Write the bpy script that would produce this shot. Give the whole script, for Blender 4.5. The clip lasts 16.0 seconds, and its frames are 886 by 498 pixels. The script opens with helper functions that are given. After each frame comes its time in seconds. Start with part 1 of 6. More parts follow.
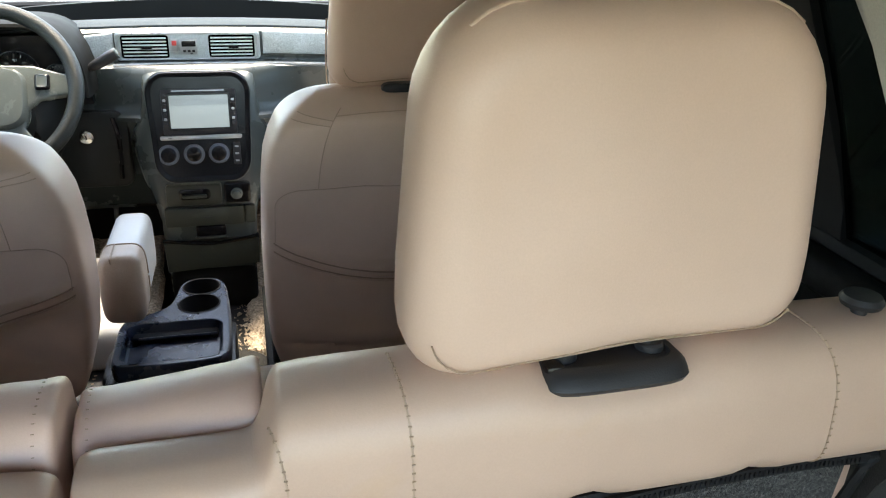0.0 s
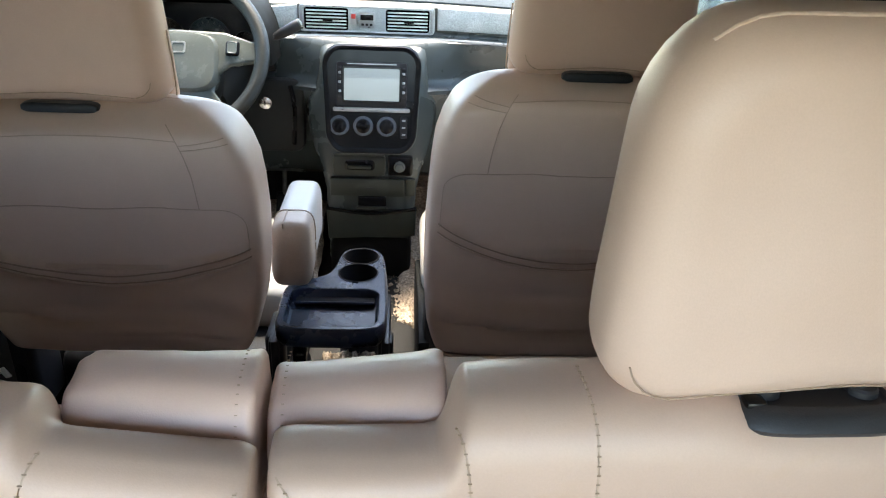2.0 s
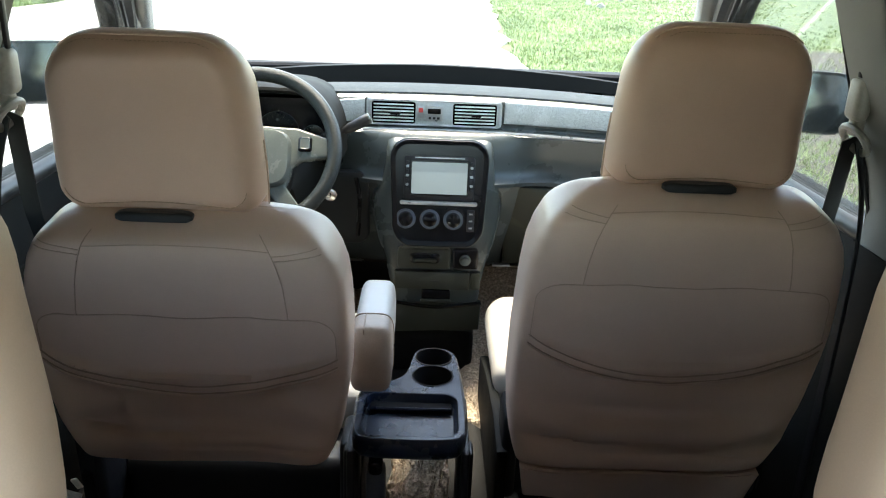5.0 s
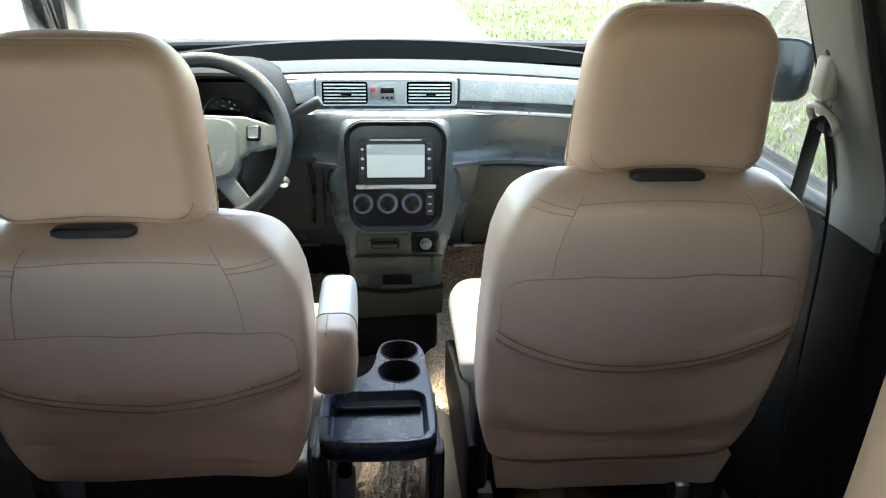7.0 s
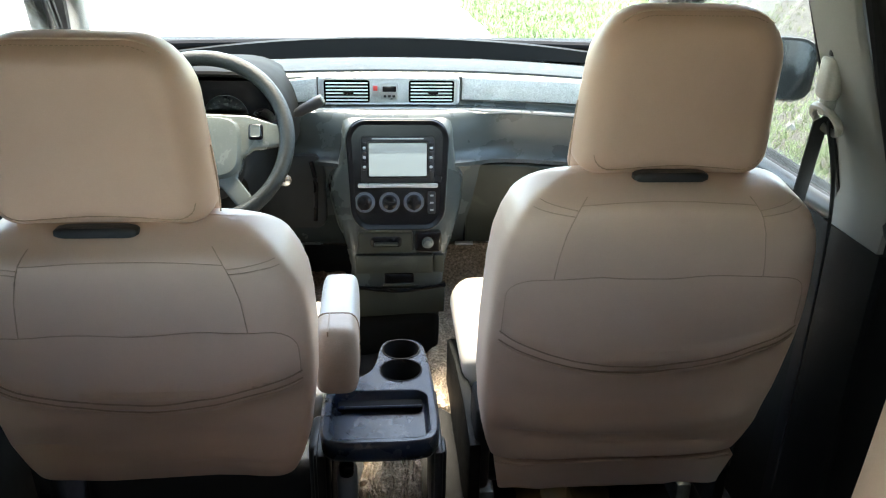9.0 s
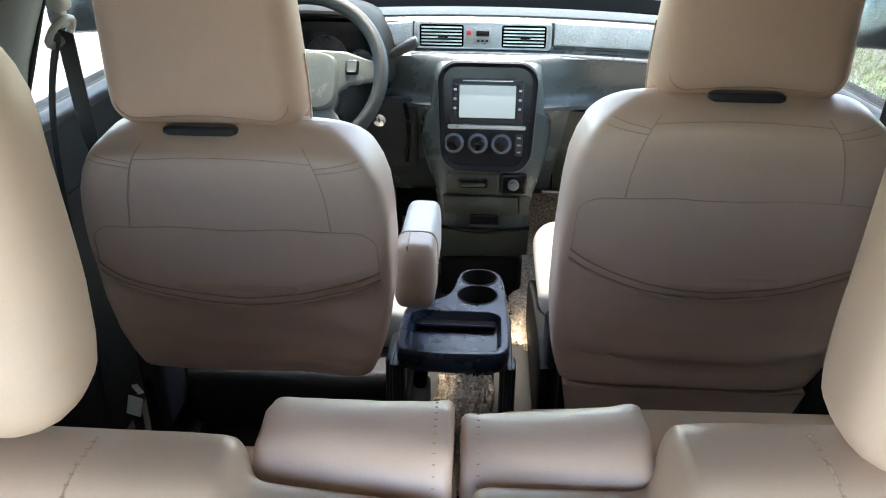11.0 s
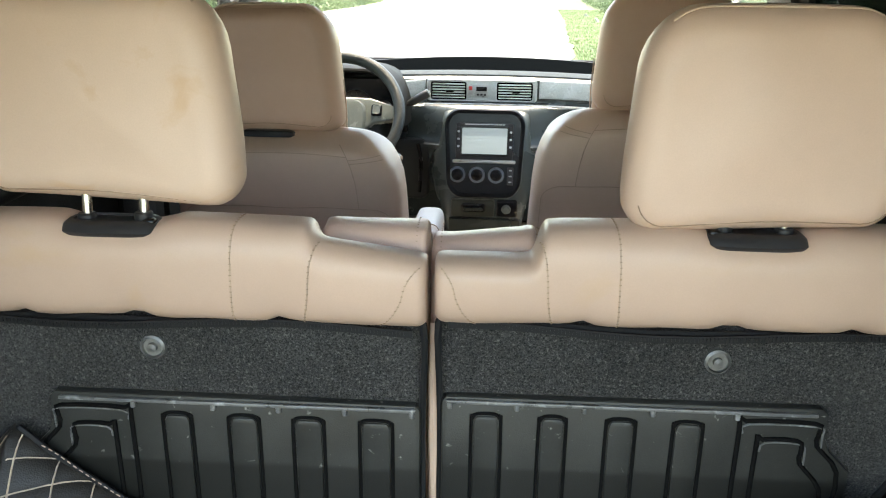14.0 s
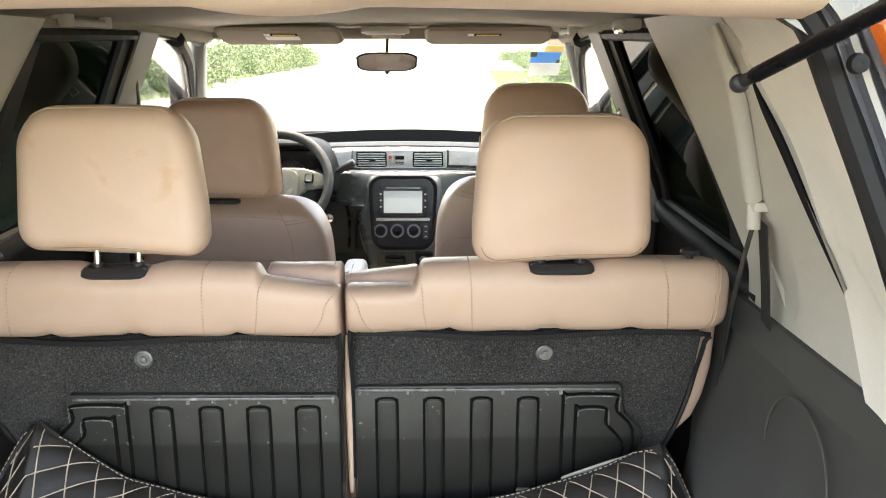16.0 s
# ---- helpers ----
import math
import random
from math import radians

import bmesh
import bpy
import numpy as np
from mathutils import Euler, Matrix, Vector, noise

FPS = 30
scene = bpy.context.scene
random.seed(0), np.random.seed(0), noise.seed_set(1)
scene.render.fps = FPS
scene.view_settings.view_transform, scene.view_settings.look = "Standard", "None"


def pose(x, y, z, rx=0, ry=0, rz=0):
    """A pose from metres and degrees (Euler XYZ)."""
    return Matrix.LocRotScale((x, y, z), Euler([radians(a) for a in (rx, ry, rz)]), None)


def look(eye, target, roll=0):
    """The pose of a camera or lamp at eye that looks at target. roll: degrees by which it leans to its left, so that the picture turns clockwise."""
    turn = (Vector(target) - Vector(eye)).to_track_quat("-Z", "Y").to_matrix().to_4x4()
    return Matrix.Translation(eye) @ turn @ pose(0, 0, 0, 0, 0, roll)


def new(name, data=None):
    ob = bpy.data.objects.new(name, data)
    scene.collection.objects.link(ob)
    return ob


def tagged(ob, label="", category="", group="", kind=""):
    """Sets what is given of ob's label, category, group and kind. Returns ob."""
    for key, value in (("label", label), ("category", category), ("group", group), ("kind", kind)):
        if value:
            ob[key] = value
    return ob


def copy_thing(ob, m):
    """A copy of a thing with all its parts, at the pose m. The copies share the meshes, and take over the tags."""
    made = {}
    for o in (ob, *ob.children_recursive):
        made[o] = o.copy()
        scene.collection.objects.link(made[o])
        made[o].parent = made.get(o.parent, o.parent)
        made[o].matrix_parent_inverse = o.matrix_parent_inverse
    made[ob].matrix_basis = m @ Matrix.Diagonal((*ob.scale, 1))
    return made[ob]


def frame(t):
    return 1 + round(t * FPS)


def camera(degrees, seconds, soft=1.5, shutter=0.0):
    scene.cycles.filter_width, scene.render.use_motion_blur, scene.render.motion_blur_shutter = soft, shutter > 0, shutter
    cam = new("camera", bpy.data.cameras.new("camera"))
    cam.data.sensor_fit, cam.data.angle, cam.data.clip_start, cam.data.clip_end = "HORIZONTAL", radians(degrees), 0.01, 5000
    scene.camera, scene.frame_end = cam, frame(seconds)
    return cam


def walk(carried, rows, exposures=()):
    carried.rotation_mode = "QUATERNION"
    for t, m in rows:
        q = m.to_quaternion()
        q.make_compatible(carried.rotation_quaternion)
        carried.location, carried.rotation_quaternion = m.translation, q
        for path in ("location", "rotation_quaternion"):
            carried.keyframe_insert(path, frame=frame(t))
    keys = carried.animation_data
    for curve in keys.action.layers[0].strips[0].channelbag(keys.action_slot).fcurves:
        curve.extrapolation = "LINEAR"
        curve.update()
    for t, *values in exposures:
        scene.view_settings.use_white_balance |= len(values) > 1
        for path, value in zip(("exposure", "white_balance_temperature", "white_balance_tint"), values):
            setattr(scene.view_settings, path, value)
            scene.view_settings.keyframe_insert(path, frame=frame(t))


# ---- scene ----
cam = camera(58.3, 16.0, soft=1.1)
PATH = [
    (0, (0.122, -0.402, 1.469), (0.572, 1.379, 0.678), 1.6),
    (0.5, (0.117, -0.389, 1.473), (0.462, 1.403, 0.655), 2.2),
    (1, (0.111, -0.382, 1.478), (0.353, 1.419, 0.644), 2.6),
    (1.5, (0.113, -0.381, 1.481), (0.274, 1.421, 0.629), 2.5),
    (2, (0.083, -0.38, 1.482), (0.19, 1.424, 0.626), 2.6),
    (2.5, (0.034, -0.383, 1.483), (0.103, 1.424, 0.628), 3.1),
    (3, (-0.03, -0.391, 1.484), (-0.004, 1.422, 0.64), 3.4),
    (3.5, (-0.074, -0.38, 1.482), (-0.095, 1.448, 0.67), 3.0),
    (4, (-0.072, -0.361, 1.502), (-0.093, 1.491, 0.746), 2.7),
    (4.5, (-0.052, -0.335, 1.509), (-0.044, 1.531, 0.788), 2.6),
    (5, (-0.028, -0.311, 1.523), (0.017, 1.562, 0.822), 2.4),
    (7.5, (-0.036, -0.233, 1.564), (0.125, 1.591, 0.761), 1.1),
    (8, (-0.037, -0.233, 1.567), (0.125, 1.594, 0.769), 1.2),
    (10.5, (-0.032, -0.26, 1.529), (-0.025, 1.561, 0.702), 0.8),
    (11, (0.005, -0.335, 1.486), (-0.097, 1.477, 0.647), 0.6),
    (11.5, (0.041, -0.401, 1.468), (-0.128, 1.412, 0.64), 0.7),
    (12, (0.072, -0.412, 1.446), (-0.106, 1.409, 0.639), 1.2),
    (12.5, (0.104, -0.46, 1.442), (-0.101, 1.376, 0.676), 1.0),
    (13, (0.12, -0.52, 1.44), (-0.091, 1.33, 0.711), 0.7),
    (13.5, (0.108, -0.616, 1.443), (-0.088, 1.251, 0.755), 0.3),
    (14, (0.083, -0.825, 1.438), (-0.077, 1.069, 0.814), 0.6),
    (14.5, (0.085, -1.014, 1.469), (-0.067, 0.898, 0.902), 0.7),
    (15, (0.118, -1.135, 1.477), (0.018, 0.777, 0.901), 0.8),
    (15.5, (0.14, -1.229, 1.488), (0.071, 0.693, 0.939), 0.6),
    (16, (0.171, -1.218, 1.523), (0.155, 0.722, 1.038), 0.0),
]
EXPOSURES = [(0.0, 3.60, 7900, 7), (0.5, 3.71, 7800, 7), (2.0, 3.79, 7450, 8), (3.0, 3.76, 7500, 5), (3.5, 3.68, 7350, 5), (4.5, 3.37, 7600, 3), (5.0, 3.51, 7500, 3), (7.3, 4.10, 7600, 3), (8.2, 4.06, 7600, 3), (10.5, 4.21, 7550, 4), (11.0, 3.97, 7350, 6), (11.5, 3.80, 7400, 7), (12.0, 3.63, 7600, 5), (13.0, 3.51, 8000, 5), (13.5, 3.47, 8100, 5), (14.0, 3.61, 8450, 7), (14.5, 3.99, 8750, 14), (15.0, 4.13, 8850, 14), (15.5, 4.15, 8950, 13), (16.0, 3.85, 9100, 15)]
walk(cam, [(t, look(eye, target, roll)) for t, eye, target, roll in PATH], EXPOSURES)

# ---- light ----
world = bpy.data.worlds.new("sky")
scene.world = world
world.use_nodes = True
wn = world.node_tree.nodes
sky = wn.new("ShaderNodeTexSky")
sky.sky_type = "NISHITA"
sky.sun_disc = False
SUN_EL, SUN_AZ = 72.0, 2.0  # degrees above the horizon; turn from straight ahead to the right
sky.sun_elevation, sky.sun_rotation = radians(SUN_EL), radians(SUN_AZ)
wn["Background"].inputs["Strength"].default_value = 0.15
world.node_tree.links.new(sky.outputs["Color"], wn["Background"].inputs["Color"])
sun = new("sun", bpy.data.lights.new("sun", "SUN"))
sun.data.energy, sun.data.angle, sun.data.color = 1.2, radians(14), (1.0, 0.95, 0.87)
sun_way = Vector((math.sin(radians(SUN_AZ)) * math.cos(radians(SUN_EL)), math.cos(radians(SUN_AZ)) * math.cos(radians(SUN_EL)), math.sin(radians(SUN_EL))))
sun.matrix_world = look(sun_way * 30, (0, 0, 0))

# ---- materials ----
def nodes_of(m):
    m.use_nodes = True
    nt = m.node_tree
    return nt, nt.nodes, nt.links, nt.nodes["Principled BSDF"]


def mat(name, col, rough=0.5, metal=0.0, var=0.12, scale=8.0, bump=0.0, bscale=300.0, bkind="noise", spec=0.5, dirt=None, dirt_amt=0.0, dirt_scale=6.0, dirt_from=0.58, fine=0.06, sheen=0.0, coat=0.0):
    """A surface colour with broad and fine variation, uneven gloss and fine relief, at real size."""
    m = bpy.data.materials.new(name)
    nt, nd, lk, b = nodes_of(m)
    tc = nd.new("ShaderNodeTexCoord")
    src = tc.outputs["Object"]
    n1 = nd.new("ShaderNodeTexNoise")
    n1.inputs["Scale"].default_value, n1.inputs["Detail"].default_value, n1.inputs["Roughness"].default_value = scale, 5, 0.6
    lk.new(src, n1.inputs["Vector"])
    n2 = nd.new("ShaderNodeTexNoise")
    n2.inputs["Scale"].default_value, n2.inputs["Detail"].default_value = bscale * 0.7, 3
    lk.new(src, n2.inputs["Vector"])
    hsv = nd.new("ShaderNodeHueSaturation")
    hsv.inputs["Color"].default_value = (*col, 1)
    r1 = nd.new("ShaderNodeMapRange")
    r1.inputs["From Min"].default_value, r1.inputs["From Max"].default_value = 0.3, 0.7
    r1.inputs["To Min"].default_value, r1.inputs["To Max"].default_value = 1 - var, 1 + var
    lk.new(n1.outputs["Fac"], r1.inputs["Value"])
    r2 = nd.new("ShaderNodeMapRange")
    r2.inputs["From Min"].default_value, r2.inputs["From Max"].default_value = 0.3, 0.7
    r2.inputs["To Min"].default_value, r2.inputs["To Max"].default_value = 1 - fine, 1 + fine
    lk.new(n2.outputs["Fac"], r2.inputs["Value"])
    mul = nd.new("ShaderNodeMath")
    mul.operation = "MULTIPLY"
    lk.new(r1.outputs["Result"], mul.inputs[0])
    lk.new(r2.outputs["Result"], mul.inputs[1])
    lk.new(mul.outputs[0], hsv.inputs["Value"])
    colour = hsv.outputs["Color"]
    if dirt:
        n3 = nd.new("ShaderNodeTexNoise")
        n3.inputs["Scale"].default_value, n3.inputs["Detail"].default_value, n3.inputs["Distortion"].default_value = dirt_scale, 6, 0.6
        lk.new(src, n3.inputs["Vector"])
        r3 = nd.new("ShaderNodeMapRange")
        r3.inputs["From Min"].default_value, r3.inputs["From Max"].default_value = dirt_from, dirt_from + 0.15
        r3.inputs["To Max"].default_value = dirt_amt
        lk.new(n3.outputs["Fac"], r3.inputs["Value"])
        mx = nd.new("ShaderNodeMix")
        mx.data_type = "RGBA"
        mx.inputs["B"].default_value = (*dirt, 1)
        lk.new(r3.outputs["Result"], mx.inputs["Factor"])
        lk.new(colour, mx.inputs["A"])
        colour = mx.outputs["Result"]
    lk.new(colour, b.inputs["Base Color"])
    rr = nd.new("ShaderNodeMapRange")
    rr.inputs["From Min"].default_value, rr.inputs["From Max"].default_value = 0.3, 0.7
    rr.inputs["To Min"].default_value, rr.inputs["To Max"].default_value = max(0.02, rough - 0.06), min(1, rough + 0.08)
    lk.new(n1.outputs["Fac"], rr.inputs["Value"])
    lk.new(rr.outputs["Result"], b.inputs["Roughness"])
    b.inputs["Metallic"].default_value = metal
    b.inputs["Specular IOR Level"].default_value = spec
    b.inputs["Sheen Weight"].default_value = sheen
    b.inputs["Coat Weight"].default_value = coat
    b.inputs["Coat Roughness"].default_value = 0.1
    if bump:
        if bkind == "cells":
            t = nd.new("ShaderNodeTexVoronoi")
            t.inputs["Scale"].default_value = bscale
            out = t.outputs["Distance"]
        else:
            t = nd.new("ShaderNodeTexNoise")
            t.inputs["Scale"].default_value, t.inputs["Detail"].default_value = bscale, 4
            out = t.outputs["Fac"]
        lk.new(src, t.inputs["Vector"])
        bp = nd.new("ShaderNodeBump")
        bp.inputs["Strength"].default_value, bp.inputs["Distance"].default_value = bump, 0.002
        lk.new(out, bp.inputs["Height"])
        lk.new(bp.outputs["Normal"], b.inputs["Normal"])
    return m


def glass(name, tint, gloss=0.55, rough=0.0):
    """A thin pane: what lies behind, tinted, with the pane's own reflection on it."""
    m = bpy.data.materials.new(name)
    nt, nd, lk, b = nodes_of(m)
    out = nd["Material Output"]
    tr = nd.new("ShaderNodeBsdfTransparent")
    tr.inputs["Color"].default_value = (*tint, 1)
    gl = nd.new("ShaderNodeBsdfGlossy")
    gl.inputs["Roughness"].default_value = rough
    fr = nd.new("ShaderNodeFresnel")
    fr.inputs["IOR"].default_value = 1.45
    mx = nd.new("ShaderNodeMixShader")
    cut = nd.new("ShaderNodeMath")
    cut.operation = "MULTIPLY"
    cut.inputs[1].default_value = gloss
    lk.new(fr.outputs[0], cut.inputs[0])
    lk.new(cut.outputs[0], mx.inputs["Fac"])
    lk.new(tr.outputs[0], mx.inputs[1])
    lk.new(gl.outputs[0], mx.inputs[2])
    lk.new(mx.outputs[0], out.inputs["Surface"])
    nd.remove(b)
    return m


LEATHER = mat("beige_leather", (0.550, 0.386, 0.297), 0.42, var=0.06, scale=5, bump=0.035, bscale=900, bkind="cells", fine=0.02, spec=0.4, dirt=(0.45, 0.31, 0.19), dirt_amt=0.10, dirt_scale=5)
HEM_SHADE = mat("brown_hem_shade", (0.34, 0.235, 0.172), 0.7, var=0.1, scale=60)
LEATHER_STAINED = mat("stained_beige_leather", (0.560, 0.402, 0.305), 0.45, var=0.06, scale=5, bump=0.035, bscale=900, bkind="cells", fine=0.02, spec=0.4, dirt=(0.48, 0.28, 0.13), dirt_amt=0.42, dirt_scale=20.0, dirt_from=0.605)
# same leather with light stains; base darkened to dim the light on the rolls
LEATHER_ROLL_DIMMED = mat("lightly_stained_dimmed_beige_leather", (0.450, 0.312, 0.241), 0.38, var=0.06, scale=5, bump=0.035, bscale=900, bkind="cells", fine=0.02, spec=0.4, dirt=(0.46, 0.29, 0.15), dirt_amt=0.35, dirt_scale=9.0, dirt_from=0.605)
LEATHER_BROWN = mat("brown_leather", (0.38, 0.28, 0.21), 0.45, var=0.1, scale=14, bump=0.05, bscale=600, bkind="cells", dirt=(0.2, 0.11, 0.06), dirt_amt=0.5, dirt_scale=20)
# rose hue, darkened for the weaker light on the front headrests
LEATHER_ROSE_SHADED = mat("shaded_rose_beige_leather", (0.490, 0.325, 0.247), 0.45, var=0.06, scale=5, bump=0.035, bscale=900, bkind="cells", fine=0.02, spec=0.35, dirt=(0.42, 0.27, 0.17), dirt_amt=0.12, dirt_scale=6)
LEATHER_PINK = mat("pinkish_beige_leather", (0.530, 0.362, 0.292), 0.36, var=0.06, scale=5, bump=0.035, bscale=900, bkind="cells", fine=0.02, spec=0.45, dirt=(0.42, 0.27, 0.19), dirt_amt=0.12, dirt_scale=12)
# sky light on cushions and armrest is put into this paler colour
LEATHER_SKYLIT = mat("skylit_pale_leather", (0.50, 0.47, 0.43), 0.4, var=0.05, scale=5, bump=0.05, bscale=800, bkind="cells", fine=0.03)
SEAM = mat("seam_thread", (0.31, 0.215, 0.15), 0.7, var=0.1, scale=60)
SEAM_PALE = mat("pale_piping", (0.50, 0.365, 0.275), 0.5, var=0.06, scale=20)
BLACK_PLASTIC = mat("black_plastic", (0.016, 0.016, 0.018), 0.42, var=0.2, scale=12, bump=0.15, bscale=700, spec=0.4, dirt=(0.06, 0.06, 0.06), dirt_amt=0.25, dirt_scale=9)
GLOSS_BLACK = mat("gloss_black_plastic", (0.004, 0.004, 0.005), 0.22, var=0.2, scale=10, spec=0.22)
DASH = mat("grey_dash_plastic", (0.046, 0.056, 0.054), 0.26, var=0.14, scale=6, bump=0.12, bscale=900, bkind="cells", spec=0.45, dirt=(0.36, 0.38, 0.37), dirt_amt=0.5, dirt_scale=85, dirt_from=0.725)
DASH_TOP = mat("matt_grey_dash_top", (0.066, 0.076, 0.080), 0.8, var=0.12, scale=5, bump=0.5, bscale=700, bkind="cells", spec=0.06, fine=0.12, dirt=(0.12, 0.13, 0.13), dirt_amt=0.35, dirt_scale=22, dirt_from=0.56)
DASH_LOW = mat("grey_green_lower_plastic", (0.026, 0.030, 0.023), 0.36, var=0.12, scale=6, bump=0.3, bscale=900, bkind="cells", spec=0.28, dirt=(0.12, 0.115, 0.10), dirt_amt=0.3, dirt_scale=12)
# worn pad; pale base and fine specks carry the light's glitter as colour
DASH_PAD = mat("worn_grey_pad_with_glitter", (0.46, 0.50, 0.495), 0.24, var=0.10, scale=14, bump=0.9, bscale=520, fine=0.30, dirt=(0.55, 0.57, 0.58), dirt_amt=0.55, dirt_scale=300, dirt_from=0.55)
# navy-black plastic, blue raised for the sky's sheen on it
CONSOLE = mat("navy_black_console_plastic_with_sheen", (0.011, 0.019, 0.038), 0.27, var=0.12, scale=8, bump=0.2, bscale=900, bkind="cells", spec=0.45, dirt=(0.03, 0.03, 0.035), dirt_amt=0.10, dirt_scale=16)
CARPET = mat("charcoal_felt_carpet", (0.031, 0.030, 0.029), 0.95, var=0.30, scale=7, bump=1.0, bscale=800, fine=0.85, sheen=0.1, spec=0.1, dirt=(0.19, 0.18, 0.17), dirt_amt=0.48, dirt_scale=360, dirt_from=0.56)
FLOOR_CARPET = mat("dark_floor_carpet", (0.009, 0.0085, 0.0085), 0.95, var=0.25, scale=14, bump=0.9, bscale=500, fine=0.4)
LOOP_MAT = mat("tan_loop_pile", (0.43, 0.345, 0.265), 0.95, var=0.15, scale=30, bump=1.0, bscale=200, bkind="cells", fine=0.5, spec=0.1, dirt=(0.22, 0.16, 0.11), dirt_amt=0.7, dirt_scale=190, dirt_from=0.52)
RIBBED = mat("black_ribbed_board", (0.026, 0.026, 0.024), 0.38, var=0.3, scale=9, bump=0.2, bscale=500, spec=0.32, dirt=(0.42, 0.41, 0.38), dirt_amt=0.8, dirt_scale=70, dirt_from=0.66)
# the boards' colour is darker below a level, slightly wavy line
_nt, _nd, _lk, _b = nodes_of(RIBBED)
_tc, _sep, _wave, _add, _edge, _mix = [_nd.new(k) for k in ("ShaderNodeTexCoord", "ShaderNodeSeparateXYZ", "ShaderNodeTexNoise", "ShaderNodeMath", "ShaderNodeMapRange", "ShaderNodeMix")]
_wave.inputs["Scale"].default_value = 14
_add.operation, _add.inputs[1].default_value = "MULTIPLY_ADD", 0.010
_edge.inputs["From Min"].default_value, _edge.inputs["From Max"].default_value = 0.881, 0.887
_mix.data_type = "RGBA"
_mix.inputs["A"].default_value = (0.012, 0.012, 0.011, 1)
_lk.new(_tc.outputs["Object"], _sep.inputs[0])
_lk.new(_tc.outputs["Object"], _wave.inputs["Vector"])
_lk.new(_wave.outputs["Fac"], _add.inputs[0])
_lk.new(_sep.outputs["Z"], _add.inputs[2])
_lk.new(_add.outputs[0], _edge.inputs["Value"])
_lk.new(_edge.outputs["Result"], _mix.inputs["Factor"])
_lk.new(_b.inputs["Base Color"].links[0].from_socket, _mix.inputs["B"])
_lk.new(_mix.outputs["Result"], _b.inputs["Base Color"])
GROOVE_SHADE = mat("black_groove_shade", (0.004, 0.004, 0.004), 0.85, spec=0.1, var=0.2, scale=10, bump=0.2, bscale=500, dirt=(0.2, 0.2, 0.19), dirt_amt=0.3, dirt_scale=60, dirt_from=0.73)
# scuffs, with a lighter base for the highlight along the edges
SCUFFED_HIGHLIT = mat("scuffed_highlit_black_edge", (0.10, 0.10, 0.10), 0.3, var=0.4, scale=40, dirt=(0.4, 0.4, 0.4), dirt_amt=0.7, dirt_scale=50)
QUILT = mat("black_quilted_vinyl", (0.017, 0.015, 0.014), 0.40, var=0.15, scale=8, spec=0.32, bump=0.25, bscale=500, bkind="cells")
THREAD = mat("tan_thread", (0.44, 0.35, 0.275), 0.7, var=0.15, scale=90)
HEADLINER = mat("grey_beige_headliner", (0.34, 0.315, 0.27), 0.9, var=0.06, scale=7, bump=0.3, bscale=500, fine=0.08)
VISOR = mat("brown_grey_visor_vinyl", (0.235, 0.205, 0.168), 0.75, var=0.06, scale=7, bump=0.25, bscale=600)
TRIM = mat("grey_beige_trim_plastic", (0.45, 0.43, 0.385), 0.5, var=0.06, scale=5, bump=0.15, bscale=700, dirt=(0.3, 0.26, 0.2), dirt_amt=0.3, dirt_scale=6)
TRIM_GREY = mat("grey_pillar_plastic", (0.20, 0.198, 0.185), 0.55, var=0.07, scale=5, bump=0.2, bscale=700, dirt=(0.2, 0.18, 0.15), dirt_amt=0.3, dirt_scale=6)
BELT_GUIDE = mat("worn_beige_guide_plastic", (0.30, 0.285, 0.255), 0.45, var=0.1, scale=20, dirt=(0.15, 0.14, 0.12), dirt_amt=0.4, dirt_scale=30)
TRIM_PALE = mat("pale_beige_trim_plastic", (0.78, 0.745, 0.69), 0.45, var=0.06, scale=5, bump=0.15, bscale=700, dirt=(0.50, 0.45, 0.38), dirt_amt=0.35, dirt_scale=9, dirt_from=0.6)
TRIM_ROSE = mat("pinkish_beige_trim_plastic", (0.74, 0.60, 0.48), 0.5, var=0.05, scale=5, bump=0.12, bscale=700)
TRIM_DARK = mat("charcoal_side_trim", (0.006, 0.0065, 0.0065), 0.6, spec=0.14, var=0.15, scale=7, bump=0.3, bscale=600, dirt=(0.05, 0.05, 0.05), dirt_amt=0.3, dirt_scale=5)
CARGO_TRIM = mat("grey_cargo_trim", (0.046, 0.046, 0.044), 0.7, var=0.15, scale=7, bump=0.4, bscale=600, dirt=(0.085, 0.085, 0.08), dirt_amt=0.3, dirt_scale=5)
KNEE = mat("dark_grey_knee_plastic", (0.010, 0.012, 0.012), 0.5, var=0.15, scale=7, bump=0.3, bscale=800, bkind="cells", spec=0.25)
COWL = mat("matt_black_cowl", (0.007, 0.007, 0.006), 0.7, var=0.2, scale=9, spec=0.12)
RUBBER = mat("black_rubber", (0.007, 0.007, 0.008), 0.6, var=0.15, scale=20, spec=0.28)
CHROME = mat("worn_chrome", (0.62, 0.61, 0.58), 0.22, metal=1.0, var=0.12, scale=40)
SILVER = mat("silver_plastic", (0.42, 0.43, 0.43), 0.3, metal=0.6, var=0.08, scale=20)
STEEL = mat("dull_steel", (0.17, 0.17, 0.165), 0.5, metal=0.8, var=0.3, scale=60)
WEB = mat("charcoal_belt_webbing", (0.013, 0.013, 0.013), 0.8, var=0.15, scale=40, bump=0.5, bscale=400)
WHEEL_LEATHER = mat("grey_wheel_leather", (0.013, 0.016, 0.015), 0.40, var=0.2, scale=30, bump=0.45, bscale=420, bkind="cells", fine=0.4, spec=0.32)
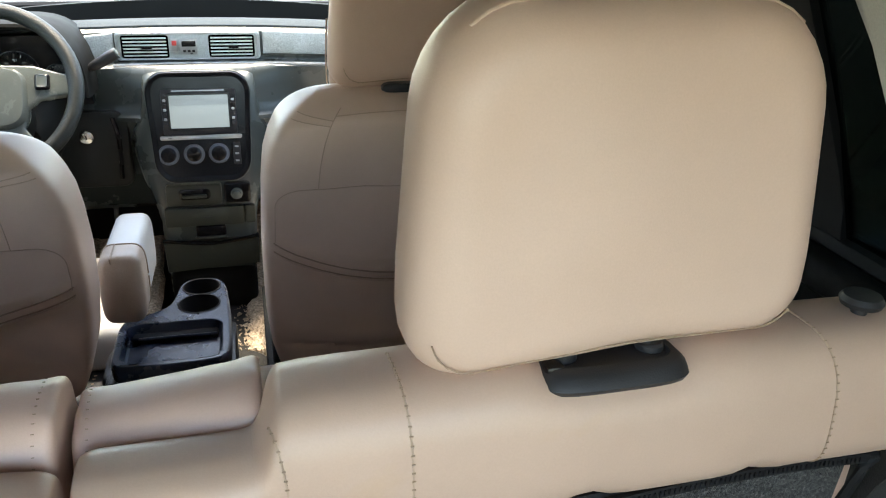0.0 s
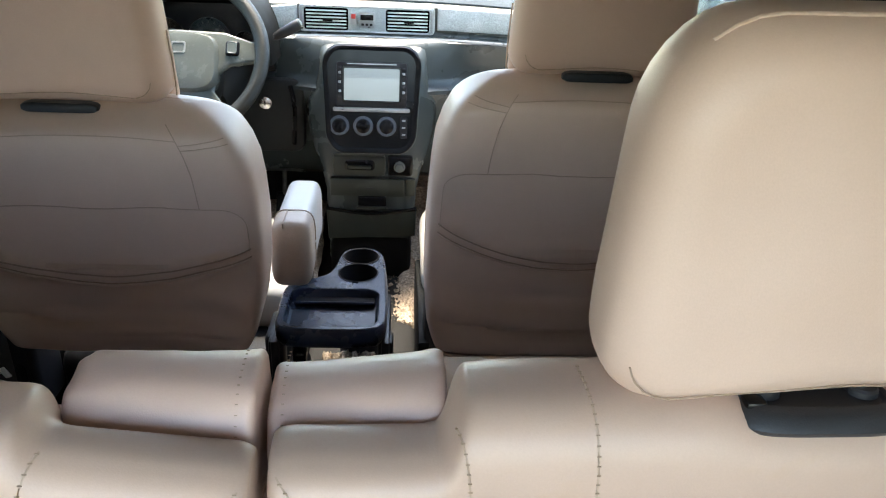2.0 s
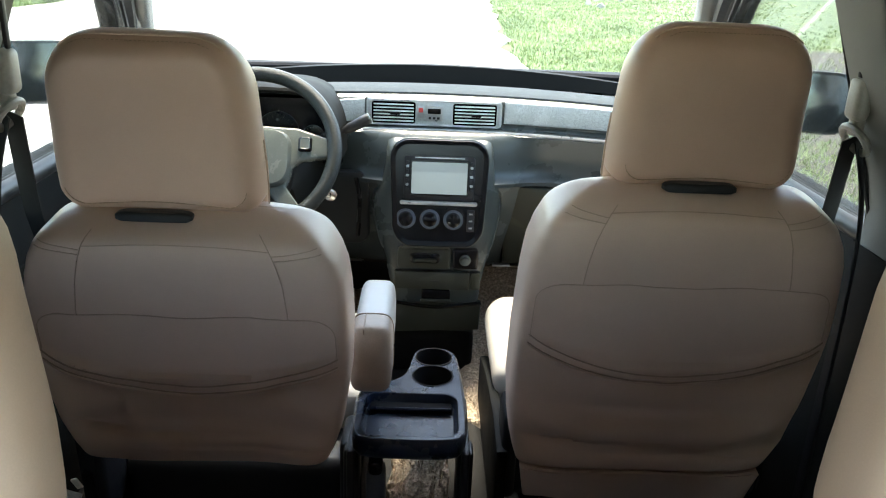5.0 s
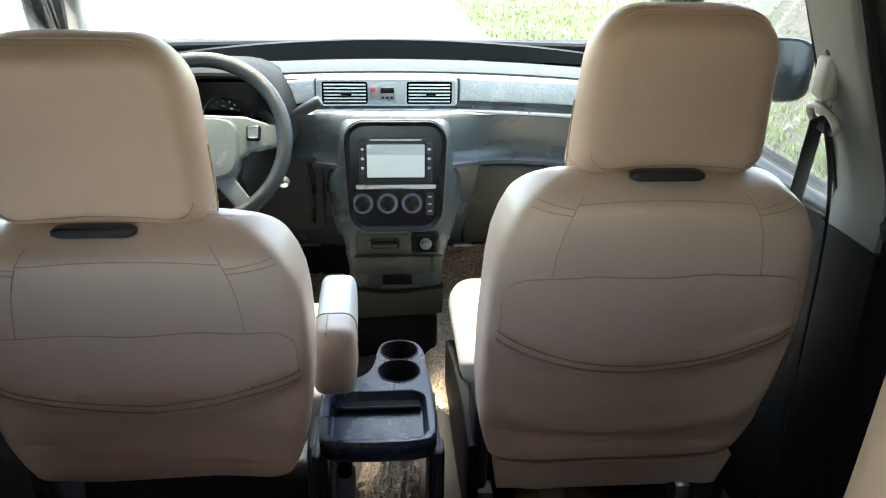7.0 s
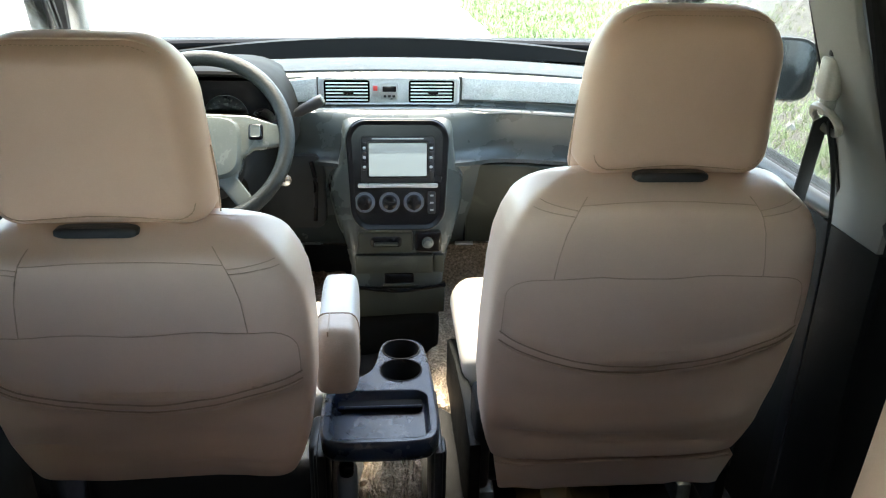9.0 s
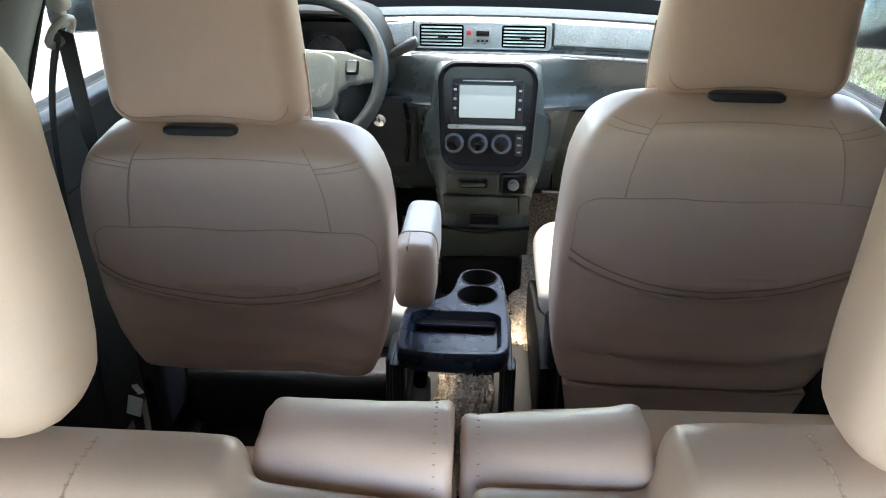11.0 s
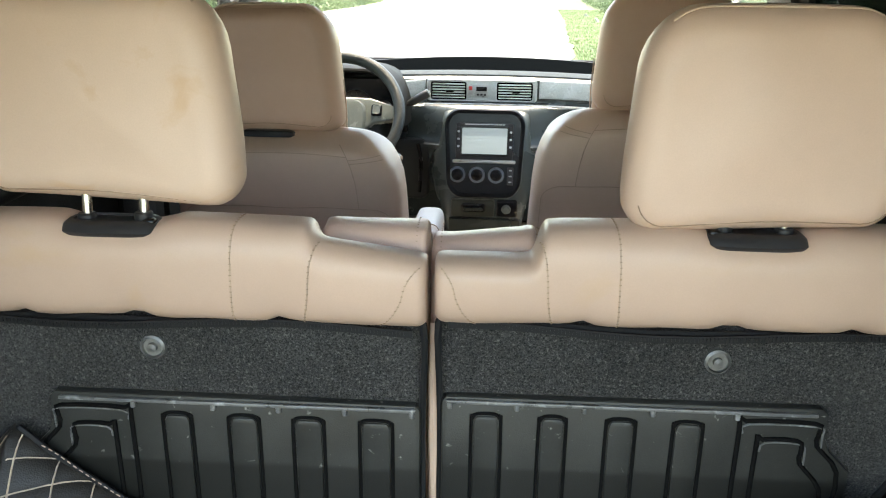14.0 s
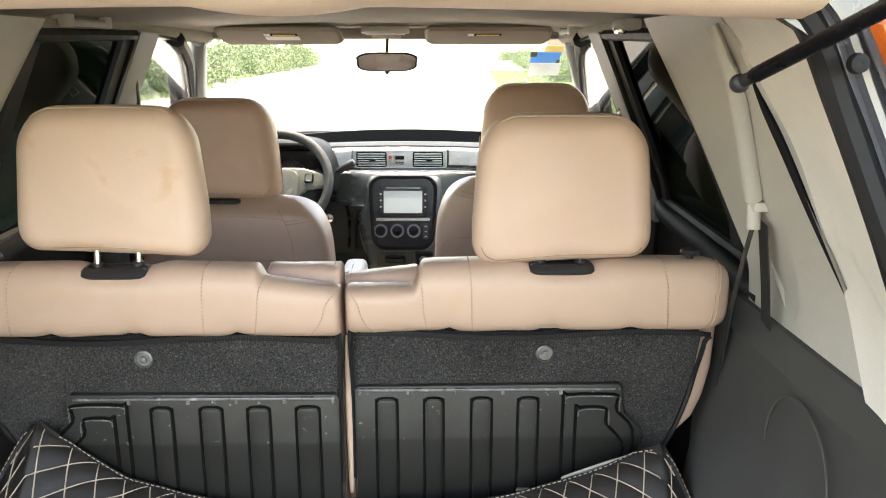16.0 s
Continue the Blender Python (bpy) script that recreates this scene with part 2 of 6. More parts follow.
PAD_GREY = mat("grey_wheel_pad", (0.088, 0.100, 0.094), 0.22, var=0.1, scale=12, bump=0.12, bscale=900, bkind="cells", dirt=(0.16, 0.17, 0.16), dirt_amt=0.35, dirt_scale=160, dirt_from=0.56)
WHITE_PAINT = mat("off_white_print", (0.75, 0.74, 0.70), 0.6, var=0.05, scale=40)
YELLOW = mat("yellow_print", (0.72, 0.52, 0.10), 0.6, var=0.08, scale=40)
BLUE_PRINT = mat("blue_print", (0.02, 0.27, 0.74), 0.6, var=0.08, scale=40)
RED_PRINT = mat("red_print", (0.62, 0.06, 0.05), 0.5, var=0.08, scale=40)
ORANGE_LENS = mat("orange_red_lamp_lens", (0.75, 0.16, 0.03), 0.15, var=0.1, scale=20)
BODY = mat("dark_blue_body_paint", (0.075, 0.082, 0.10), 0.2, var=0.08, scale=10, coat=0.6)
CONCRETE = mat("pale_concrete", (0.62, 0.575, 0.50), 0.9, var=0.15, scale=0.6, bump=0.4, bscale=25)
GRASS_GROUND = mat("grassy_earth", (0.10, 0.13, 0.05), 0.95, var=0.35, scale=0.7, bump=1.0, bscale=18, dirt=(0.19, 0.15, 0.095), dirt_amt=0.6, dirt_scale=0.8)
EARTH = mat("stony_brown_earth", (0.085, 0.073, 0.058), 0.95, var=0.3, scale=1.5, bump=1.0, bscale=18, dirt=(0.11, 0.11, 0.06), dirt_amt=0.5, dirt_scale=2.0)
LEAF = mat("leaf_green", (0.17, 0.22, 0.10), 0.6, var=0.3, scale=1.2)
GRASS = mat("grass_blade_green", (0.30, 0.35, 0.16), 0.7, var=0.4, scale=0.8)
BARK = mat("brown_bark", (0.12, 0.09, 0.06), 0.9, var=0.3, scale=8, bump=0.6, bscale=30)
ROCK = mat("grey_stone", (0.28, 0.26, 0.23), 0.9, var=0.3, scale=5, bump=0.6, bscale=30)
BRICK_RED = mat("terracotta_wall", (0.40, 0.20, 0.14), 0.85, var=0.15, scale=2, bump=0.3, bscale=20)
CLEAR_GLASS = glass("clear_glass", (0.93, 0.95, 0.94))
TINT_GLASS = glass("dark_tinted_glass", (0.048, 0.064, 0.061), 0.30)
MIRROR = mat("mirror_glass", (0.80, 0.82, 0.83), 0.03, metal=1.0, var=0.0)
# dark blue tint stands in for what these mirrors reflect
DOOR_MIRROR = mat("reflection_tinted_mirror_glass", (0.30, 0.35, 0.40), 0.04, metal=1.0, var=0.0)
# near-black puts the shade of wells, slot and gap into colour; also label print
SHADE_PRINT_BLACK = mat("matt_black_shade_and_print", (0.005, 0.005, 0.006), 0.8, var=0.2, scale=20, spec=0.2)
BRAKE_GREY = mat("grey_blue_lever_plastic", (0.13, 0.15, 0.18), 0.4, var=0.12, scale=15, bump=0.2, bscale=500)
# pale grey holds the windscreen light on the slats; also sticker paper
SLAT = mat("pale_grey_sheen_and_paper", (0.54, 0.57, 0.54), 0.35, var=0.1, scale=30)
SEAM_MID = mat("sunk_seam_leather", (0.40, 0.28, 0.205), 0.6, var=0.08, scale=30)
STRIP_METAL = mat("scratched_silver_strip", (0.55, 0.55, 0.54), 0.35, metal=0.5, var=0.2, scale=50)
YELLOW_CLOTH = mat("yellow_plastic_bag", (0.11, 0.07, 0.02), 0.5, var=0.3, scale=15)

screen = bpy.data.materials.new("lit_screen")
_nt, _nd, _lk, _b = nodes_of(screen)
_b.inputs["Base Color"].default_value = (0.17, 0.19, 0.20, 1)
_b.inputs["Roughness"].default_value = 0.18
_b.inputs["Emission Color"].default_value = (0.62, 0.78, 0.86, 1)
_b.inputs["Emission Strength"].default_value = 0.032
SCREEN = screen
SCREEN_TOP = screen.copy()
SCREEN_TOP.name = "dim_screen_part"
SCREEN_TOP.node_tree.nodes["Principled BSDF"].inputs["Emission Strength"].default_value = 0.014

# ---- geometry ----
def put(name, vf, material, label="", category="", group="", kind="", smooth=True, m=None):
    """A mesh of its own, top-level."""
    me = bpy.data.meshes.new(name)
    v, f = vf
    me.from_pydata([tuple(p) for p in v], [], [tuple(q) for q in f])
    me.validate()
    me.materials.append(material)
    if smooth:
        me.shade_smooth()
        me.set_sharp_from_angle(angle=radians(38))
    ob = new(name, me)
    if m is not None:
        ob.matrix_world = m
    return tagged(ob, label, category, group, kind)


def part(name, vf, material, parent, label="", smooth=True):
    ob = put(name, vf, material, label, smooth=smooth)
    ob.parent = parent
    return ob


def thing(name, label, category, at=(0, 0, 0), group="", kind="", rot=(0, 0, 0)):
    ob = new(name)
    ob.matrix_world = pose(*at, *rot)
    ob.empty_display_size = 0.05
    return tagged(ob, label, category, group, kind)


def merge(*vfs):
    V, F = [], []
    for v, f in vfs:
        n = len(V)
        V += [tuple(p) for p in v]
        F += [tuple(i + n for i in q) for q in f]
    return V, F


def xf(vf, m):
    return [tuple(m @ Vector(p)) for p in vf[0]], vf[1]


def flip(vf):
    """The mirror image across x = 0."""
    return [(-p[0], p[1], p[2]) for p in vf[0]], [tuple(reversed(q)) for q in vf[1]]


def sided(vf, s):
    return vf if s > 0 else flip(vf)


def loft(rings, caps=True, closed=True):
    """A skin over rings of equal count; the ends are closed by fans."""
    n = len(rings[0])
    V = [tuple(p) for r in rings for p in r]
    F = []
    for i in range(len(rings) - 1):
        for j in range(n if closed else n - 1):
            a, b = i * n + j, i * n + (j + 1) % n
            F.append((a, b, b + n, a + n))
    if caps and closed:
        for i, rev in ((0, True), (len(rings) - 1, False)):
            c = len(V)
            V.append(tuple(np.mean([rings[i][j] for j in range(n)], axis=0)))
            for j in range(n):
                a, b = i * n + j, i * n + (j + 1) % n
                F.append((b, a, c) if rev else (a, b, c))
    return V, F


def from_bm(bm):
    bm.verts.index_update()
    v = [tuple(p.co) for p in bm.verts]
    f = [tuple(q.index for q in p.verts) for p in bm.faces]
    bm.free()
    return v, f


def box(c, size, r=0.0, seg=2, turn=None):
    """A box with rounded edges."""
    bm = bmesh.new()
    bmesh.ops.create_cube(bm, size=1.0)
    bmesh.ops.scale(bm, vec=size, verts=bm.verts)
    if r:
        bmesh.ops.bevel(bm, geom=list(bm.edges), offset=min(r, min(size) * 0.49), segments=seg, profile=0.5, affect="EDGES")
    m = Matrix.Translation(c)
    if turn:
        m = m @ Euler([radians(a) for a in turn]).to_matrix().to_4x4()
    bmesh.ops.transform(bm, matrix=m, verts=bm.verts)
    return from_bm(bm)


def slab(outline, axis, a0, a1, r=0.0, seg=2):
    """A plate: an outline in the two other axes, from a0 to a1 along axis, with softened edges."""
    bm = bmesh.new()
    def at(p, a):
        q = list(p)
        q.insert("xyz".index(axis), a)
        return q
    lo = [bm.verts.new(at(p, a0)) for p in outline]
    hi = [bm.verts.new(at(p, a1)) for p in outline]
    bm.faces.new(lo)
    bm.faces.new(list(reversed(hi)))
    n = len(outline)
    for i in range(n):
        bm.faces.new((lo[i], hi[i], hi[(i + 1) % n], lo[(i + 1) % n]))
    bmesh.ops.recalc_face_normals(bm, faces=bm.faces)
    if r:
        rim = [e for e in bm.edges if len({round((v.co["xyz".index(axis)] - a0), 6) for v in e.verts}) == 1]
        bmesh.ops.bevel(bm, geom=rim, offset=r, segments=seg, profile=0.5, affect="EDGES")
    bmesh.ops.triangulate(bm, faces=[f for f in bm.faces if len(f.verts) > 4])
    return from_bm(bm)


def rounded(w, h, r, n=6, cx=0.0, cy=0.0):
    """The outline of a rectangle with round corners."""
    pts = []
    for k, (sx, sy) in enumerate(((1, 1), (-1, 1), (-1, -1), (1, -1))):
        for i in range(n + 1):
            a = radians(90 * k + 90 * i / n)
            pts.append((cx + sx * (w / 2 - r) + r * math.cos(a), cy + sy * (h / 2 - r) + r * math.sin(a)))
    return pts


def smooth_line(pts, n=8):
    """A smooth line through the given points."""
    P = [Vector(p) for p in pts]
    out = []
    for i in range(len(P) - 1):
        p0, p1, p2, p3 = P[max(i - 1, 0)], P[i], P[i + 1], P[min(i + 2, len(P) - 1)]
        for k in range(n):
            t = k / n
            out.append(0.5 * (2 * p1 + (p2 - p0) * t + (2 * p0 - 5 * p1 + 4 * p2 - p3) * t * t + (3 * p1 - p0 - 3 * p2 + p3) * t ** 3))
    return out + [P[-1]]


def tube(pts, r, n=8, closed=False, flat=1.0):
    P = [Vector(p) for p in pts]
    rings = []
    ref = Vector((0.13, 0.21, 0.97))
    for i, p in enumerate(P):
        if closed:
            d = P[(i + 1) % len(P)] - P[i - 1]
        else:
            d = P[min(i + 1, len(P) - 1)] - P[max(i - 1, 0)]
        d.normalize()
        a = d.cross(ref).normalized() if abs(d.dot(ref)) < 0.98 else d.cross(Vector((1, 0, 0))).normalized()
        b = d.cross(a)
        rr = r(i / max(1, len(P) - 1)) if callable(r) else r
        rings.append([p + a * rr * math.cos(t) + b * rr * flat * math.sin(t) for t in (2 * math.pi * k / n for k in range(n))])
    if closed:
        rings.append(rings[0])
        return loft(rings, caps=False)
    return loft(rings)


def ribbon(pts, wide, thick, across):
    """A strap along points, wide along the direction across."""
    P = [Vector(p) for p in pts]
    rings = []
    for i, p in enumerate(P):
        d = (P[min(i + 1, len(P) - 1)] - P[max(i - 1, 0)]).normalized()
        a = Vector(across)
        a = (a - d * a.dot(d)).normalized()
        b = d.cross(a)
        w, t = wide / 2, thick / 2
        rings.append([p + a * w + b * t, p - a * w + b * t, p - a * w - b * t, p + a * w - b * t])
    return loft(rings)


def lathe(prof, n=24):
    """A turned shape about z: rows of radius and height."""
    return loft([[(r * math.cos(2 * math.pi * k / n), r * math.sin(2 * math.pi * k / n), z) for k in range(n)] for r, z in prof])


def facing_back(vf, at, tilt=0.0):
    """Turns a shape built upright about z so that its top faces -y, leaned by tilt."""
    return xf(vf, Matrix.Translation(at) @ pose(0, 0, 0, 90 + tilt, 0, 0))


def table(x, rows):
    """Linear lookup."""
    return float(np.interp(x, [r[0] for r in rows], [r[1] for r in rows]))


def sq(t, e):
    return math.copysign(abs(t) ** e, t)


def pillow(levels, e=0.35, n=56, along="z"):
    """A stuffed shape: rows of level, centre a, centre b, half a, half b, each ring a soft rectangle, of its own softness where a sixth number gives it. along z: a, b are x, y; along x: y, z."""
    rings = []
    for l, ca, cb, ha, hb, *own in levels:
        ring = []
        q = own[0] if own else e
        for k in range(n):
            t = 2 * math.pi * (k + 0.5) / n
            a, b = ca + ha * sq(math.cos(t), q), cb + hb * sq(math.sin(t), q)
            ring.append((a, b, l) if along == "z" else (l, a, b))
        rings.append(ring)
    return loft(rings)


def head_outline(cx, z0, z1, w_low, w_top, r_b, r_t, crown=0.004, bend=1.3, n=7, m=9):
    """The front view of a headrest: corners of two radii, sides drawn in towards the top, the top edge slightly crowned."""
    H = z1 - z0
    mid = (z0 + z1) / 2
    flat = []
    for sx, sz, r, a0 in ((1, 1, r_t, 0), (-1, 1, r_t, 90), (-1, -1, r_b, 180), (1, -1, r_b, 270)):
        for i in range(n + 1):
            a = radians(a0 + 90 * i / n)
            flat.append((sx * (w_low - r) + r * math.cos(a), sz * (H / 2 - r) + r * math.sin(a)))
        nx, nz, nr, na = {0: (-1, 1, r_t, 90), 90: (-1, -1, r_b, 180), 180: (1, -1, r_b, 270), 270: (1, 1, r_t, 0)}[a0]
        end = (nx * (w_low - nr) + nr * math.cos(radians(na)), nz * (H / 2 - nr) + nr * math.sin(radians(na)))
        last = flat[-1]
        flat += [(last[0] + (end[0] - last[0]) * k / m, last[1] + (end[1] - last[1]) * k / m) for k in range(1, m)]
    out = []
    for x, z in flat:
        t = z / H + 0.5
        k = 1 + (w_top / w_low - 1) * max(0, t) ** bend - 0.02 * max(0, 0.25 - t) / 0.25
        out.append((cx + x * k, mid + z + (crown * (1 - (x / w_low) ** 2) if z > 0 else 0)))
    return out


def stuffed(outline, y0, depth, r, r_front, dome=0.004, tilt=0.0, lumps=0.0, seed=0.0):
    """A stuffed cushion seen face on: a domed rear panel, rounded rim, sides and front, leaned back by tilt degrees."""
    c = Vector(np.mean(outline, axis=0))
    rings = []
    def ring(inset, y, s=1.0):
        out = []
        for p in outline:
            d = Vector(p) - c
            q = c + d * (1 - inset / d.length) * s
            yy = y - (q.y - c.y) * math.tan(radians(tilt)) + lumps * noise.noise((q.x * 11, q.y * 11, seed))
            out.append((q.x, yy, q.y))
        rings.append(out)
    for s in (0.04, 0.18, 0.34, 0.5, 0.64, 0.77, 0.88, 0.95):
        ring(r, y0 - dome * (1 - s ** 2) ** 2, s)
    for k in range(8):
        a = math.pi / 2 * k / 7
        ring(r * (1 - math.sin(a)), y0 + r * (1 - math.cos(a)))
    for k in range(6):
        a = math.pi / 2 * k / 5
        ring(r_front * (1 - math.cos(a)), y0 + depth - r_front * (1 - math.sin(a)))
    ring(r_front, y0 + depth, 0.5)
    return [tuple(p) for p in loft(rings)[0]], [tuple(reversed(q)) for q in loft(rings)[1]]


def on_stuffed(outline, y0, r, tilt, inset, pick):
    """A line along the rim of such a cushion, drawn in by inset, over the outline's points for which pick(x, z) holds."""
    c = Vector(np.mean(outline, axis=0))
    a = math.asin(max(0.0, min(1.0, 1 - inset / r)))
    line = []
    for p in outline:
        if pick(*p):
            d = Vector(p) - c
            q = c + d * (1 - inset / d.length)
            line.append(Vector((q.x, y0 + r * (1 - math.cos(a)) - (q.y - c.y) * math.tan(radians(tilt)) - 0.0006, q.y)))
    return sorted(line, key=lambda p: p.x)


def ends(lo, hi, r_lo, r_hi, n=7, m=14):
    """Levels from lo to hi, close together at the rounded ends, with how far each is drawn in (0 to 1)."""
    out = []
    for i in range(n):
        a = math.pi / 2 * i / n
        out.append((lo + r_lo * (1 - math.cos(a)), 1 - math.sin(a), r_lo))
    for i in range(m + 1):
        out.append((lo + r_lo + (hi - lo - r_lo - r_hi) * i / m, 0.0, 0.0))
    for i in range(n - 1, -1, -1):
        a = math.pi / 2 * i / n
        out.append((hi - r_hi * (1 - math.cos(a)), 1 - math.sin(a), r_hi))
    return out


def cross_stitches(line, pitch=0.0065, half=0.0012, r=0.0006):
    """Short separate stitches across a line that runs front to back."""
    P = smooth_line(line, 6)
    made, gone, want = [], 0.0, 0.004
    for a, b in zip(P, P[1:]):
        d = b - a
        L = d.length
        while want < gone + L and L > 1e-6:
            q = a + d * ((want - gone) / L)
            made.append(tube([q - Vector((half, 0.0004, 0)), q + Vector((half, -0.0004, 0.0))], r, 4))
            want += pitch
        gone += L
    return merge(*made) if made else ([], [])


def stitches(line, pitch=0.008, long=0.004, r=0.0007):
    """Separate short stitches along a line."""
    P = smooth_line(line, 10)
    made, gone, want = [], 0.0, 0.0
    for a, b in zip(P, P[1:]):
        d = (b - a)
        L = d.length
        while want < gone + L and L > 1e-6:
            q = a + d * ((want - gone) / L)
            u = d.normalized()
            made.append(tube([q, q + u * long], r, 4))
            want += pitch
        gone += L
    return merge(*made) if made else ([], [])

# ---- the car's shell ----
SILL = 1.175
FRONT_SILL = 1.118
YAW = 1.4


def wall_x(z):
    """Half width of the cabin at a height: upright to the window sill, leaning in above."""
    return 0.735 if z <= SILL else 0.735 - (z - SILL) * 0.45


def side_plate(outline, s, inward=0.0, thick=0.03, cuts=6):
    """A panel of the cabin's side: an outline of (y, z), laid on the leaning side, thick outward."""
    bm = bmesh.new()
    vs = [bm.verts.new((0, y, z)) for y, z in outline]
    f = bm.faces.new(vs)
    bmesh.ops.triangulate(bm, faces=[f])
    bmesh.ops.subdivide_edges(bm, edges=list(bm.edges), cuts=cuts, use_grid_fill=True)
    bm.verts.index_update()
    inner = [(v.co.y, v.co.z) for v in bm.verts]
    faces = [tuple(v.index for v in q.verts) for q in bm.faces]
    rim = [(e.verts[0].index, e.verts[1].index) for e in bm.edges if len(e.link_faces) == 1]
    bm.free()
    n = len(inner)
    V = [(wall_x(z) - inward, y, z) for y, z in inner] + [(wall_x(z) - inward + thick, y, z) for y, z in inner]
    F = [q for q in faces] + [tuple(i + n for i in reversed(q)) for q in faces] + [(a, b, b + n, a + n) for a, b in rim]
    bm = bmesh.new()
    for p in V:
        bm.verts.new(p)
    bm.verts.ensure_lookup_table()
    for q in F:
        bm.faces.new([bm.verts[i] for i in q])
    bmesh.ops.recalc_face_normals(bm, faces=bm.faces)
    return sided(from_bm(bm), s)


def on_side(pts, s, inward=0.0):
    return [(s * (wall_x(z) - inward), y, z) for y, z in pts]


# floor: front well, tunnel, raised floor under the rear seat and the cargo floor
put("floor", box((0, 1.10, 0.37), (1.56, 2.10, 0.06)), FLOOR_CARPET, "dark grey carpeted cabin floor", "floor", kind="structure")
put("cargo_floor", box((0, -0.28, 0.65), (1.40, 0.78, 0.08)), FLOOR_CARPET, "dark cargo floor behind the rear seats", "floor", kind="structure")
put("heel_board", box((0, 0.12, 0.54), (1.40, 0.05, 0.26), 0.01), FLOOR_CARPET, "dark carpeted step under the rear seats", "floor", kind="structure")
put("firewall", box((0, 2.17, 0.76), (1.66, 0.06, 0.86)), TRIM_DARK, "dark bulkhead behind the dashboard", "wall", kind="structure")
put("toe_board", box((0, 2.02, 0.52), (1.50, 0.05, 0.40), 0.0, turn=(-32, 0, 0)), FLOOR_CARPET, "sloping dark carpeted toe board", "floor", kind="structure")

# headliner
rings = []
for i in range(25):
    y = -0.50 + 1.98 * i / 24
    crown = 1.608 - 0.008 * max(0, (y - 0.9) / 0.6) ** 2 - 0.02 * max(0, (0.1 - y) / 0.6) ** 2
    under = [(0.60 * math.sin(a) , y, crown - 0.045 * (1 - math.cos(a)) ** 1.6) for a in (radians(-90 + 180 * k / 24) for k in range(25))]
    rings.append(under + [(0.66, y, crown + 0.05), (-0.66, y, crown + 0.05)])
put("ceiling", loft(rings), HEADLINER, "grey-beige fabric headliner of the car", "ceiling", kind="structure")

for s, side in ((-1, "left"), (1, "right")):
    front_door = thing("door_1" if s < 0 else "door_2", "front door with black plastic inner panel, shut", "door", kind="structure")
    part("upper_panel", side_plate([(0.93, 0.96), (2.14, 0.96), (2.14, FRONT_SILL), (0.93, FRONT_SILL)], s, 0.0, 0.05), TRIM_DARK, front_door)
    # lower half split off and coloured black for the shade there
    part("lower_panel", side_plate([(0.93, 0.36), (2.14, 0.36), (2.14, 0.96), (0.93, 0.96)], s, 0.004, 0.05), COWL, front_door, "lower door panel, blackened for the shade on it")
    put("door_3" if s < 0 else "door_4", side_plate([(0.05, 0.40), (0.79, 0.36), (0.79, 1.15), (0.05, 1.135)], s, 0.0, 0.05), TRIM_DARK, "rear door with black inner panel, shut", "door", kind="structure")
    # sill ledges under the windows
    put("trim_sill", merge(sided(tube(smooth_line([(0.705, 0.04, 1.118), (0.715, 0.4, 1.126), (0.722, 0.70, 1.133), (0.752, 0.80, 1.135)], 6), 0.022, 10), s)), TRIM_DARK, "rounded black sill below the rear door window", "trim", kind="structure")
    put("trim_sill_front", merge(sided(tube(smooth_line([(0.756, 0.90, 1.104), (0.738, 1.0, 1.104), (0.740, 1.6, 1.104), (0.75, 2.05, 1.10)], 6), 0.018, 10), s)), BLACK_PLASTIC, "rounded black sill below the front door window", "trim", kind="structure")
    # pillars
    put("pillar_b", side_plate([(0.79, 1.085), (0.925, 1.085), (0.917, 1.17), (0.902, 1.40), (0.895, 1.565), (0.76, 1.565), (0.795, 1.40), (0.79, 1.17)], s, 0.010, 0.05), TRIM_GREY, "grey-beige plastic pillar between the side doors", "pillar", kind="structure")
    put("pillar_b_foot", side_plate([(0.78, 0.36), (0.94, 0.36), (0.94, 1.09), (0.78, 1.09)], s, 0.012, 0.05), TRIM_DARK, "black lower part of the door pillar", "pillar", kind="structure")
    a0, a1 = Vector((0.824, 2.14, 1.178)), Vector((0.600, 1.42, 1.560))
    put("pillar_a", sided(tube([a0.lerp(a1, k / 8) for k in range(9)], 0.028, 12), s), TRIM_GREY, "slanting grey windscreen pillar", "pillar", kind="structure")
    put("roof_rail", sided(tube(smooth_line([(0.585, 1.46, 1.57), (0.585, 1.0, 1.578), (0.585, 0.3, 1.575), (0.58, -0.2, 1.56), (0.56, -0.48, 1.545)], 6), 0.026, 10), s), HEADLINER, "grey-beige roof edge above the side windows", "trim", kind="structure")
    c = [(0.080, SILL), (0.098, 1.30), (0.110, 1.38), (0.125, 1.46), (0.165, 1.55), (0.180, 1.575), (-0.17, 1.575), (-0.205, 1.53), (-0.213, 1.483), (-0.233, 1.402), (-0.250, 1.31), (-0.268, 1.225), (-0.332, 1.090), (-0.10, 1.100), (0.065, 1.101)]
    put("pillar_c", side_plate(c, s, 0.050, 0.045), TRIM, "wide grey-beige rear side trim panel", "pillar", kind="structure")
    # dark cargo side below the ledge, swelling over the wheel
    rows = []
    for i in range(15):
        z = 0.60 + 0.51 * i / 14
        row = []
        for k in range(25):
            y = 0.16 - 0.80 * k / 24
            swell = 0.085 * math.exp(-((y + 0.16) / 0.26) ** 4) * (1 / (1 + math.exp((z - 0.90) / 0.03)))
            row.append((s * (0.675 - swell - 0.03 * (1 if z < 1.09 else 0)), y, z))
        rows.append(row)
    rows.append([(s * 0.73, p[1], 1.112) for p in rows[-1]])
    put("cargo_side", loft(rows, caps=False, closed=False), CARGO_TRIM, "charcoal moulded cargo side over the wheel arch", "trim", kind="structure")
